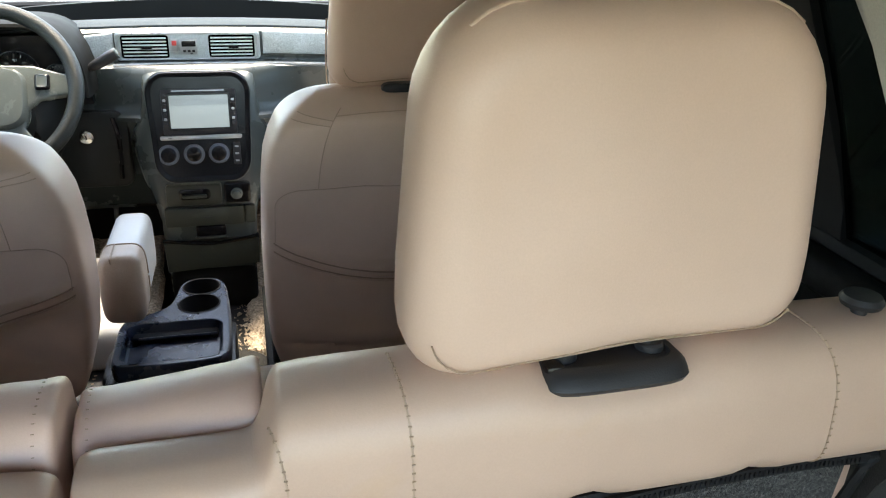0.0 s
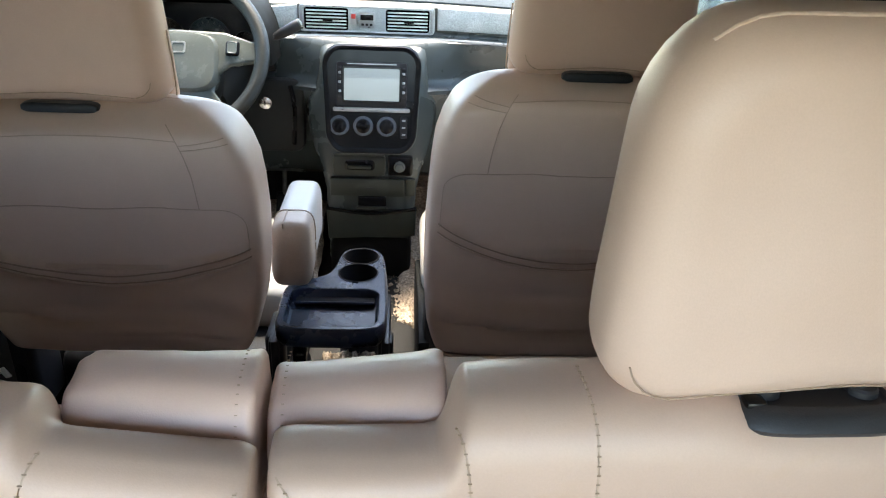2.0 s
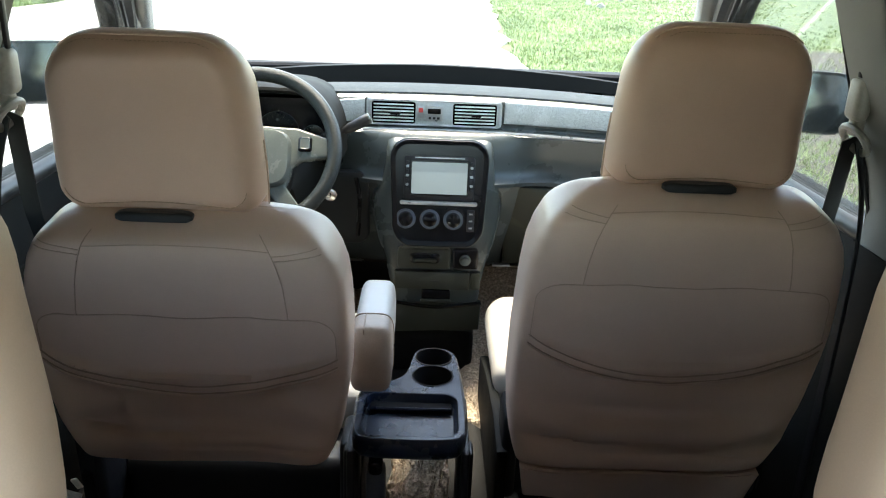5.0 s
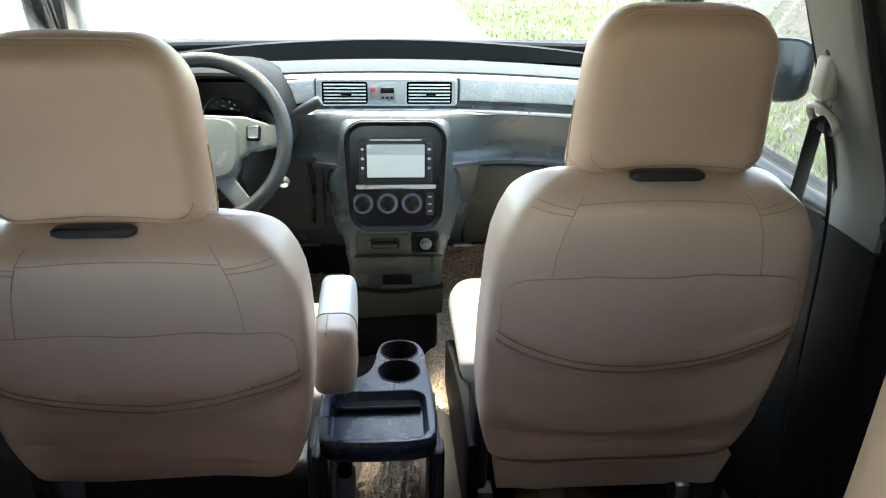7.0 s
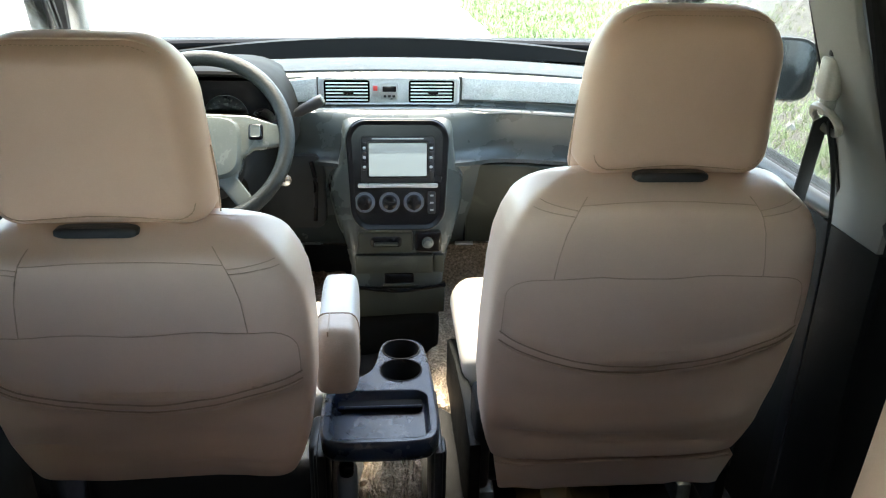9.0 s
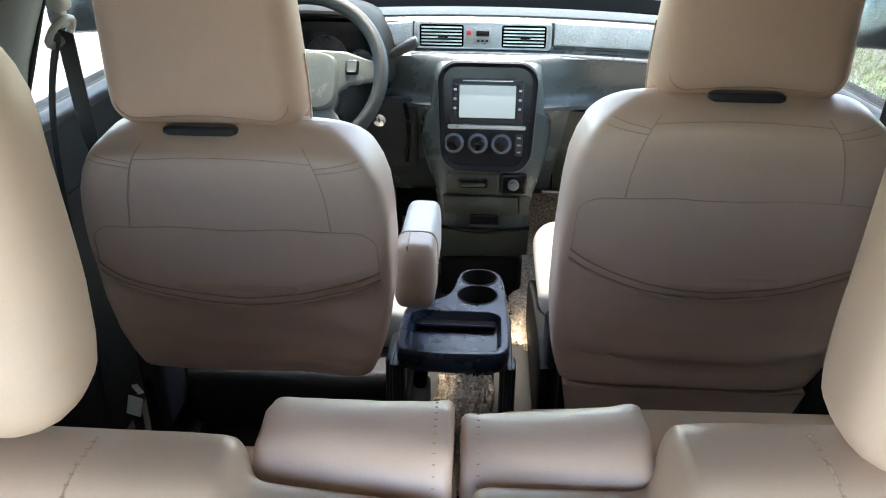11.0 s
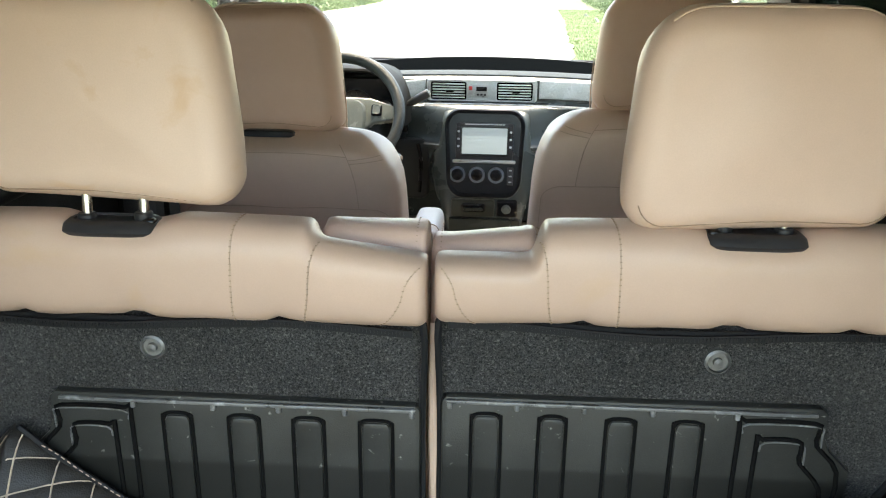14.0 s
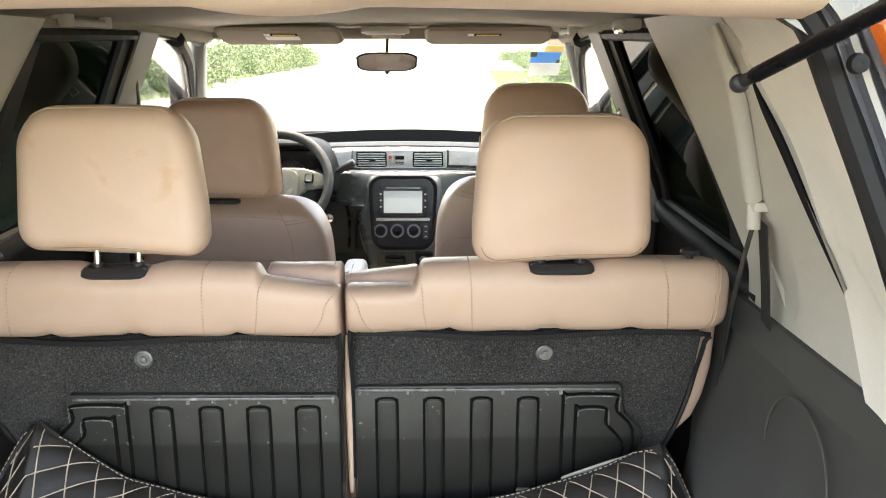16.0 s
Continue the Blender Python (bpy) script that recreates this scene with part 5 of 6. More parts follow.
for z, x0, x1, y0 in ((0.42, -0.118, 0.112, 1.66), (0.55, -0.118, 0.114, 1.645), (0.60, -0.118, 0.118, 1.625), (0.70, -0.121, 0.123, 1.618), (0.76, -0.132, 0.136, 1.620), (0.81, -0.156, 0.158, 1.628), (0.86, -0.172, 0.172, 1.638), (0.90, -0.178, 0.176, 1.645), (0.93, -0.172, 0.172, 1.650), (0.955, -0.152, 0.154, 1.654), (1.00, -0.142, 0.146, 1.666), (1.04, -0.138, 0.143, 1.678), (1.062, -0.138, 0.143, 1.700), (1.078, -0.138, 0.143, 1.735)):
    k = min(1.0, max(0.35, (x1 - x0 - 0.23) / 0.13))
    side = ((0.0, 0.110), (0.005, 0.062), (0.016, 0.032), (0.034, 0.013), (0.056, 0.003), (0.085, 0.0))
    left = [(x0 + a * k, y0 + b * k, z) for a, b in side]
    right = [(x1 - a * k, y0 + b * k, z) for a, b in reversed(side)]
    rings.append([(x0, 1.86, z)] + left + right + [(x1, 1.86, z)])
part("centre_panel", on_dash(loft(rings)), DASH, dash, "grey moulded centre panel")


def face(vf):
    """Lays a shape drawn upright at y = 0 on the leaning front of the centre stack."""
    return on_dash(xf(vf, Matrix.Translation((0.002, 1.628, 0.95)) @ pose(0, 0, 0, -10, 0, 0)))


def bezel(w0, w1, h, r, n=6, cz=0.0):
    out = []
    for a, b in rounded(1, 1, r, n):
        t = b + 0.5
        out.append((a * (w1 + (w0 - w1) * t), cz + b * h))
    return out


fo, fi = bezel(0.254, 0.226, 0.272, 0.20, 10, -0.002), bezel(0.228, 0.202, 0.246, 0.17, 10, -0.002)
part("facia_frame", face(loft([[(a, 0.01, b) for a, b in fo], [(a, -0.010, b) for a, b in fo], [(a * 0.98, -0.014, b * 0.98) for a, b in fo], [(a, -0.012, b) for a, b in fi], [(a, 0.004, b) for a, b in fi]], caps=False)), GLOSS_BLACK, dash, "glossy black frame round the radio")
part("facia_rim", face(tube([(a * 1.006, -0.004, b * 1.006) for a, b in fo], 0.0022, 6, closed=True)), PAD_GREY, dash, "thin grey outer rim")
part("facia", face(slab(fi, "y", -0.004, 0.012)), GLOSS_BLACK, dash)
radio = thing("car_radio", "black touchscreen radio with lit grey-blue screen in the dashboard", "radio", (0.002, 1.628, 0.95))
RO = Matrix.Translation((0.002, 1.628, 0.95)) @ pose(0, 0, 0, -10, 0, 0)
rad = lambda vf: xf(vf, pose(0, 0, 0, -10, 0, 0))
part("case", rad(slab(rounded(0.178, 0.112, 0.006, 3, 0, 0.036), "y", -0.012, 0.01, 0.003)), BLACK_PLASTIC, radio)
part("display", rad(slab(rounded(0.140, 0.080, 0.002, 2, 0, 0.037), "y", -0.0135, -0.005)), SCREEN, radio, "pale lit screen")
part("display_bar", rad(slab(rounded(0.139, 0.024, 0.002, 2, 0, 0.0645), "y", -0.0142, -0.013)), SCREEN_TOP, radio, "dim upper strip of the screen")
part("display_frame", rad(loft([[(a, -0.012, b) for a, b in rounded(0.148, 0.090, 0.004, 3, 0, 0.038)], [(a, -0.0155, b) for a, b in rounded(0.147, 0.089, 0.004, 3, 0, 0.038)], [(a, -0.0155, b) for a, b in rounded(0.141, 0.081, 0.003, 3, 0, 0.037)], [(a, -0.012, b) for a, b in rounded(0.140, 0.080, 0.003, 3, 0, 0.037)]], caps=False)), GLOSS_BLACK, radio)
part("disc_slot", rad(box((0, -0.013, 0.088), (0.125, 0.003, 0.0025))), SILVER, radio)
for sx in (-1, 1):
    for k in range(7):
        part("button", rad(box((sx * 0.081, -0.0135, 0.008 + 0.0115 * k), (0.0075, 0.005, 0.0065), 0.0015, 1)), SILVER if k % 2 else BLACK_PLASTIC, radio)
part("lower_bar", rad(box((0, -0.013, -0.026), (0.196, 0.010, 0.011), 0.004)), SILVER, radio, "shiny silver lower bar")
# heater controls
for k, kx in enumerate((-0.082, -0.021, 0.039)):
    kn = part("heater_knob", face(facing_back(lathe([(0, 0), (0.0265, 0), (0.0265, 0.004), (0.0235, 0.006), (0.0225, 0.003), (0.019, 0.003), (0.0175, 0.018), (0.014, 0.021), (0, 0.022)], 28), (kx, -0.004, -0.068))), GLOSS_BLACK, dash, "round black heater knob with pale marks")
    part("knob_ring", face(facing_back(lathe([(0.0235, 0.0055), (0.0245, 0.0065), (0.0255, 0.005), (0.0235, 0.0045)], 28), (kx, -0.004, -0.068))), BRAKE_GREY, kn)
    part("knob_grip", face(box((kx, -0.030, -0.068), (0.007, 0.012, 0.034), 0.003, 2, (0, (30, 90, 0)[k], 0))), GLOSS_BLACK, kn)
    for a in range(-4, 5):
        if a % (1 if k == 2 else 2) == 0:
            an = radians(a * 32)
            part("knob_mark", face(box((kx + 0.0215 * math.sin(an), -0.0082, -0.068 + 0.0215 * math.cos(an)), (0.0038, 0.001, 0.0034))), WHITE_PAINT, kn)
hb = part("heater_switches", face(slab(rounded(0.019, 0.056, 0.003, 3, 0.083, -0.070), "y", -0.009, -0.002, 0.002)), BLACK_PLASTIC, dash)
for k in range(3):
    part("switch_mark", face(box((0.083, -0.0098, -0.052 - 0.018 * k), (0.009, 0.002, 0.004))), SILVER, hb)
# ashtray, lighter, drawer and slot below
low = lambda vf: on_dash(xf(vf, Matrix.Translation((0.004, 1.612, 0.0))))
ash = part("ashtray", low(slab(rounded(0.137, 0.054, 0.008, 4, -0.034, 0.776), "y", -0.006, 0.02, 0.003)), DASH_LOW, dash, "closed ashtray drawer with black pull")
part("ashtray_recess", low(slab(rounded(0.078, 0.028, 0.010, 5, -0.032, 0.779), "y", -0.010, -0.004, 0.003)), GLOSS_BLACK, ash)
part("ashtray_pull", low(box((-0.032, -0.014, 0.776), (0.060, 0.012, 0.010), 0.004)), DASH_LOW, ash)
lt = part("lighter_panel", low(slab(rounded(0.066, 0.052, 0.008, 4, 0.074, 0.777), "y", -0.006, 0.02, 0.003)), GLOSS_BLACK, dash, "black lighter socket panel")
part("lighter", low(facing_back(lathe([(0, 0), (0.015, 0), (0.015, 0.005), (0.011, 0.006), (0.010, 0.014), (0, 0.015)], 20), (0.072, -0.006, 0.777))), PAD_GREY, lt, "grey cigarette lighter knob")
part("drawer", low(slab(rounded(0.198, 0.050, 0.005, 3, -0.012, 0.716), "y", -0.008, 0.02, 0.004)), DASH_LOW, dash, "closed grey-green drawer")
part("drawer_end", low(slab(rounded(0.026, 0.048, 0.005, 3, 0.102, 0.717), "y", -0.006, 0.02, 0.003)), DASH_LOW, dash)
part("drawer_mark", low(box((-0.005, -0.0085, 0.716), (0.020, 0.001, 0.003))), BLACK_PLASTIC, dash)
part("slot", low(slab(rounded(0.075, 0.026, 0.003, 2, 0.0, 0.676), "y", -0.0065, 0.02, 0.002)), GLOSS_BLACK, dash, "open black slot")
part("slot_lip", low(box((0.0, -0.010, 0.661), (0.080, 0.010, 0.006), 0.002)), DASH_LOW, dash)
part("stack_foot", low(slab([(-0.122, 0.645), (0.120, 0.652), (0.118, 0.575), (-0.118, 0.562)], "y", -0.004, 0.03, 0.006)), DASH_LOW, dash)
# black strip drawn for the shade in the gap above the foot
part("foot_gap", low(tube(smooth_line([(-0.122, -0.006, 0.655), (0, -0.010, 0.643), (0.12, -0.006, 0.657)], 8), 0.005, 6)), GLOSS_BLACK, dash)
part("stack_base", on_dash(box((0.0, 1.72, 0.47), (0.225, 0.18, 0.18), 0.03, 3)), TRIM_DARK, dash, "black foot of the centre stack")

# ---- instrument cluster ----
hood = []
for y, k in ((1.60, 1.0), (1.62, 1.02), (1.70, 1.03), (1.80, 1.02), (1.88, 0.9)):
    pts = []
    for i in range(21):
        a = math.pi * i / 20
        pts.append((-0.425 + 0.180 * k * sq(math.cos(a), 0.55), y + 0.02 * (1 - math.sin(a)), 1.03 + 0.175 * k * sq(math.sin(a), 0.75) * (1 if y < 1.85 else 0.86)))
    hood.append(pts)
inner = [[(-0.415 + (p[0] + 0.415) * 0.93, p[1], 1.03 + (p[2] - 1.03) * 0.93) for p in h] for h in reversed(hood[:4])]
part("instrument_hood", on_dash(loft(hood[::-1] + [[(-0.415 + (p[0] + 0.415) * 0.965, p[1] - 0.004, 1.03 + (p[2] - 1.03) * 0.965) for p in hood[0]]] + inner[::-1], caps=False, closed=False)), COWL, dash, "black hood over the instruments")
cl = part("instrument_panel", on_dash(slab([(-0.58, 1.00), (-0.25, 1.00), (-0.255, 1.12), (-0.31, 1.165), (-0.52, 1.165), (-0.575, 1.12)], "y", 1.688, 1.72)), GLOSS_BLACK, dash, "dark instrument panel")
for cx, r, cz in ((-0.520, 0.050, 1.076), (-0.410, 0.052, 1.078), (-0.322, 0.026, 1.072), (-0.285, 0.012, 1.072)):
    part("dial", on_dash(facing_back(lathe([(r - 0.0012, 0.0), (r, 0.002), (r + 0.0012, 0.0)], 32), (cx, 1.688, cz))), SILVER, cl)
    part("needle", on_dash(box((cx - r * 0.3, 1.685, cz - r * 0.18), (r * 0.8, 0.001, 0.0016), 0, 1, (0, -30, 0))), RED_PRINT, cl)
    for a in range(-6, 7):
        an = radians(a * 20)
        part("dial_mark", on_dash(box((cx + r * 0.80 * math.sin(an), 1.6865, cz + r * 0.80 * math.cos(an)), (0.0016, 0.001, r * 0.12), 0, 1, (0, a * 20, 0))), WHITE_PAINT, cl)
        if r > 0.04 and a % 2 == 0:
            part("dial_figure", on_dash(box((cx + r * 0.60 * math.sin(an), 1.6865, cz + r * 0.60 * math.cos(an)), (0.009, 0.001, 0.005))), SILVER, cl)
part("lower_column_cover", on_dash(xf(pillow([(-0.06, 0, 0, 0.07, 0.06), (0.0, 0, 0, 0.10, 0.08), (0.12, 0, 0, 0.12, 0.09), (0.2, 0, 0, 0.12, 0.09)], 0.5, 28), Matrix.Translation((-0.415, 1.60, 0.955)) @ pose(0, 0, 0, -68, 0, 0))), COWL, dash, "black steering column cover")
ig = part("knee_panel", on_dash(slab(rounded(0.17, 0.20, 0.03, 5, -0.265, 0.875), "y", 1.706, 1.74, 0.01)), KNEE, dash, "dark knee panel below the column")
part("ignition_lock", on_dash(facing_back(lathe([(0, 0), (0.017, 0), (0.017, 0.004), (0.013, 0.006), (0.0, 0.006)], 20), (-0.282, 1.704, 0.912))), CHROME, ig, "chrome ignition lock")
part("key_slot", on_dash(box((-0.282, 1.697, 0.912), (0.003, 0.003, 0.011))), GLOSS_BLACK, ig)
part("panel_gap", on_dash(tube(smooth_line([(-0.215, 1.703, 0.96), (-0.205, 1.703, 0.90), (-0.21, 1.703, 0.80)], 6), 0.006, 6)), GLOSS_BLACK, ig)

# ---- steering wheel ----
wheel = thing("steering_wheel", "dark leather-covered steering wheel with grey padded hub and control pods", "steering wheel", (-0.428, 1.470, 1.083), rot=(57, 0, 0))
R = 0.186
part("rim", tube([(R * math.cos(a), R * math.sin(a), 0) for a in (2 * math.pi * k / 72 for k in range(72))], 0.0168, 12, closed=True), WHEEL_LEATHER, wheel)
plate_o = [(0.178, 0.030), (0.10, 0.056), (0.0, 0.060), (-0.10, 0.056), (-0.178, 0.030), (-0.178, -0.012), (-0.112, -0.022), (-0.090, -0.040), (-0.080, -0.085), (-0.122, -0.140), (-0.092, -0.163), (-0.045, -0.105), (0.0, -0.098), (0.045, -0.105), (0.092, -0.163), (0.122, -0.140), (0.080, -0.085), (0.090, -0.040), (0.112, -0.022), (0.178, -0.012)]
part("spoke_plate", slab(plate_o, "z", -0.022, 0.002, 0.007, 3), PAD_GREY, wheel, "grey moulded spokes")
# black backing added so the openings between the spokes look dark
part("column_shroud", xf(lathe([(0, -0.12), (0.075, -0.12), (0.088, -0.06), (0.080, -0.034), (0, -0.034)], 28), pose(0, -0.035, 0)), COWL, wheel, "black backing added behind the hub to darken the spoke openings")
part("hub", pillow([(z - 0.028, 0, -0.020, 0.090 * k, 0.072 * k) for z, k in ((-0.045, 0.8), (0.0, 0.98), (0.02, 1.0), (0.034, 0.97), (0.042, 0.90), (0.046, 0.6))], 0.5, 44), PAD_GREY, wheel, "grey padded hub")
for sx in (-1, 1):
    pod = part("control_pod", xf(box((0, 0, 0), (0.032, 0.036, 0.014), 0.007, 3), pose(sx * 0.118, 0.016, 0.002)), GLOSS_BLACK, wheel)
    part("pod_button", xf(loft([[(a, b, 0.0075) for a, b in rounded(0.022, 0.028, 0.005, 3)], [(a, b, 0.0085) for a, b in rounded(0.020, 0.026, 0.005, 3)], [(a, b, 0.0070) for a, b in rounded(0.014, 0.020, 0.004, 3)]]), pose(sx * 0.118, 0.016, 0.002)), PAD_GREY, pod)
part("hub_emblem", loft([[(a, b + 0.010, 0.016) for a, b in rounded(0.034, 0.028, 0.005, 3)], [(a, b + 0.010, 0.0195) for a, b in rounded(0.033, 0.027, 0.005, 3)], [(a, b + 0.010, 0.0195) for a, b in rounded(0.026, 0.020, 0.004, 3)], [(a, b + 0.010, 0.016) for a, b in rounded(0.025, 0.019, 0.004, 3)]], caps=False), SILVER, wheel, "plain raised emblem frame")
part("hub_mark", box((0.0, -0.045, 0.012), (0.030, 0.008, 0.004), 0.001), SILVER, wheel)
part("hub_line", box((0.0, -0.022, 0.0155), (0.120, 0.002, 0.002)), SILVER, wheel)

lever = thing("gear_lever", "black column gear lever with a grey cap", "gear lever", (-0.30, 1.66, 1.06))
LT = Vector((-0.178, 1.655, 1.128)) - Vector((-0.30, 1.66, 1.06))
part("rod", tube([Vector((0, 0, 0)), LT * 0.45, LT * 0.62], 0.0075, 8), BLACK_PLASTIC, lever)
part("grip", tube([LT * 0.5, LT * 0.6, LT * 0.8, LT * 0.97, LT * 1.02], lambda t: (0.010, 0.0125, 0.014, 0.0145, 0.010)[min(4, int(t * 4.01))], 12), BLACK_PLASTIC, lever)
part("cap", xf(lathe([(0, 0), (0.0135, 0), (0.0125, 0.004), (0, 0.006)], 18), Matrix.Translation(LT * 1.0) @ LT.to_track_quat("Z", "Y").to_matrix().to_4x4()), PAD_GREY, lever, "grey end cap")

# ---- centre console table ----
con = thing("centre_console", "navy-black plastic centre console with two cup holders and a tray", "console", (-0.045, 1.05, 0.40))
CO = Matrix.Translation((0.045, -1.05, -0.40))
def on_con(vf):
    return xf(vf, CO)
ZT = 0.716
shape = [(-0.150, 0.94), (-0.146, 0.898), (-0.122, 0.880), (-0.045, 0.875), (0.030, 0.880), (0.054, 0.897), (0.060, 0.94), (0.060, 1.00), (0.058, 1.07), (0.053, 1.14), (0.046, 1.198), (0.032, 1.226), (0.008, 1.234), (-0.018, 1.233), (-0.037, 1.220), (-0.046, 1.190), (-0.052, 1.150), (-0.064, 1.114), (-0.090, 1.090), (-0.122, 1.076), (-0.143, 1.056), (-0.150, 1.02)]
fine = [(p.x, p.y) for p in smooth_line([(*p, 0) for p in shape + shape[:1]], 4)[:-1]]
CC = Vector((-0.045, 1.04))
def drawn_in(o, d):
    return [tuple(Vector(p) + (CC - Vector(p)).normalized() * d) for p in o]
ti = rounded(0.178, 0.146, 0.028, 7, -0.045, 0.966)
holes = ((-0.002, 1.187, 0.037), (-0.004, 1.108, 0.0395))
def plate_with_holes(outline, circles, inner, z):
    """A plate pierced by round wells and by one opening of a given outline."""
    bm = bmesh.new()
    edges = []
    for loop in [outline, inner] + [[(cx + r * math.cos(2 * math.pi * k / 28), cy + r * math.sin(2 * math.pi * k / 28)) for k in range(28)] for cx, cy, r in circles]:
        vs = [bm.verts.new((x, y, z)) for x, y in loop]
        edges += [bm.edges.new((vs[i], vs[(i + 1) % len(vs)])) for i in range(len(vs))]
    bmesh.ops.triangle_fill(bm, edges=edges, use_beauty=True, use_dissolve=False)
    return from_bm(bm)
edge_in = drawn_in(fine, 0.007)
plate = plate_with_holes(edge_in, holes, ti, ZT)
rim_ = [[(x, y, ZT) for x, y in edge_in], [(x, y, ZT - 0.0012) for x, y in drawn_in(fine, 0.004)], [(x, y, ZT - 0.004) for x, y in drawn_in(fine, 0.0012)], [(x, y, ZT - 0.009) for x, y in fine], [(x, y, ZT - 0.030) for x, y in drawn_in(fine, 0.001)], [(x, y, ZT - 0.042) for x, y in drawn_in(fine, 0.008)], [(x, y, ZT - 0.050) for x, y in drawn_in(fine, 0.022)]]
cp = part("top", on_con(merge(plate, loft(rim_, caps=False))), CONSOLE, con)
ts = Vector((-0.045, 0.966))
def tray_ring(d, z):
    return [(x - (x - ts.x) * d, y - (y - ts.y) * d, z) for x, y in ti]
tray = part("tray", on_con(loft([tray_ring(-0.02, ZT + 0.0004), tray_ring(0.0, ZT - 0.0006), tray_ring(0.015, ZT - 0.004), tray_ring(0.04, ZT - 0.021), tray_ring(0.09, ZT - 0.025), tray_ring(0.5, ZT - 0.026), tray_ring(0.98, ZT - 0.026)], caps=False)), CONSOLE, con)
part("tray_slot", on_con(box((-0.045, 1.020, ZT - 0.0205), (0.158, 0.026, 0.011), 0.004)), SHADE_PRINT_BLACK, tray)
part("tray_edge", on_con(tube([(-0.122, 1.006, ZT - 0.015), (0.032, 1.006, ZT - 0.015)], 0.0028, 6)), CONSOLE, tray)
for cx, cy, r in holes:
    part("cup_holder", on_con(xf(loft([[(rr * math.cos(2 * math.pi * k / 28), rr * math.sin(2 * math.pi * k / 28), zz) for k in range(28)] for rr, zz in ((r + 0.003, 0.0015), (r, 0.0018), (r - 0.001, -0.002), (r - 0.004, -0.085), (r - 0.010, -0.090), (0.001, -0.090))], caps=False), pose(cx, cy, ZT))), SHADE_PRINT_BLACK, cp, "round cup holder, its well blackened for depth shade")
for sx, nm in ((-0.150, 0), (0.058, 1)):
    part("side_leg", on_con(merge(box((sx, 1.0, 0.54), (0.016, 0.20, 0.27), 0.006), box((sx, 0.935, 0.54), (0.030, 0.05, 0.26), 0.008))), BLACK_PLASTIC, con, "black console leg")
part("front_post", on_con(box((-0.005, 1.17, 0.51), (0.085, 0.10, 0.19), 0.02, 3)), BLACK_PLASTIC, con)
hbk = thing("parking_brake", "grey-blue plastic parking brake lever between the seats", "hand brake", (-0.106, 0.955, 0.44))
part("lever", xf(box((0, 0, 0.09), (0.036, 0.05, 0.19), 0.012, 3), pose(0, 0, 0, 8, 0, 0)), BRAKE_GREY, hbk)
part("grip", xf(box((0, 0.004, 0.195), (0.026, 0.05, 0.035), 0.010, 3), pose(0, 0, 0, 8, 0, 0)), GLOSS_BLACK, hbk)

# ---- floor mats ----
def shaggy(cx, cy, w, d, z, yaw, name, label, tilt=0.0, n=46, seed=1):
    """A loop-pile mat with an uneven surface and edge."""
    V, F = [], []
    for j in range(n + 1):
        for i in range(n + 1):
            u, v = i / n - 0.5, j / n - 0.5
            e = 0.012 * noise.noise((u * 9, v * 9, seed))
            h = 0.014 + 0.009 * noise.noise((u * 55, v * 55, seed + 5)) + 0.006 * noise.noise((u * 25, v * 25, seed + 9))
            if abs(u) > 0.49 or abs(v) > 0.49:
                h = 0.0
            V.append((u * w + e, v * d + e, h))
    for j in range(n):
        for i in range(n):
            a = j * (n + 1) + i
            F.append((a, a + 1, a + n + 2, a + n + 1))
    return put(name, (V, F), LOOP_MAT, label, "floor mat", "floor mats", m=pose(cx, cy, z, tilt, 0, yaw))


shaggy(0.36, 1.68, 0.56, 0.66, 0.455, 0, "floor_mat", "tan loop-pile mat in the front passenger's footwell", 13)
shaggy(0.36, 1.99, 0.54, 0.34, 0.590, 0, "floor_mat", "upper part of the tan loop-pile footwell lining", 50, seed=15)
shaggy(-0.40, 1.68, 0.50, 0.62, 0.450, 0, "floor_mat", "tan loop-pile mat in the driver's footwell", 13, seed=4)
shaggy(0.10, 1.52, 0.19, 0.30, 0.425, -6, "floor_mat", "tan loop-pile mat strip beside the console", 0, seed=7)
shaggy(-0.025, 0.95, 0.125, 0.36, 0.462, 0, "floor_mat", "small tan loop-pile mat piece on the tunnel", 14, seed=11)
put("tunnel", loft([[(0.16 * math.cos(a), y, 0.395 + 0.05 * math.sin(a)) for a in np.linspace(0, math.pi, 12)] for y in (0.16, 0.8, 1.4, 1.95)]), FLOOR_CARPET, "low dark carpeted floor tunnel", "floor", kind="structure")
pedal = thing("accelerator_pedal", "black ribbed accelerator pedal in the driver's footwell", "pedal", (-0.27, 1.86, 0.45))
part("pad", merge(box((0, 0, 0.08), (0.05, 0.015, 0.13), 0.006, 2, (-30, 0, 0)), *[box((0, -0.011 + 0.0115 * k * 0.5 - 0.0, 0.03 + 0.02 * k), (0.046, 0.006, 0.006), 0.002, 1, (-30, 0, 0)) for k in range(6)]), RUBBER, pedal)
part("arm", tube([(0, 0.02, 0.10), (0, 0.05, 0.25)], 0.007, 8), STEEL, pedal)
bag = []
for j in range(9):
    bag.append([(0.24 + 0.20 * i / 12 + 0.01 * noise.noise((i * 0.6, j * 0.6, 2)), 1.00 + 0.14 * j / 8, 0.402 + 0.025 * (1 + noise.noise((i * 0.5, j * 0.5, 7))) * math.sin(math.pi * (i + 0.3) / 12.6) * math.sin(math.pi * (j + 0.3) / 8.6)) for i in range(13)])
put("plastic_bag", loft(bag, caps=False, closed=False), YELLOW_CLOTH, "crumpled yellow plastic bag on the dark floor", "bag")

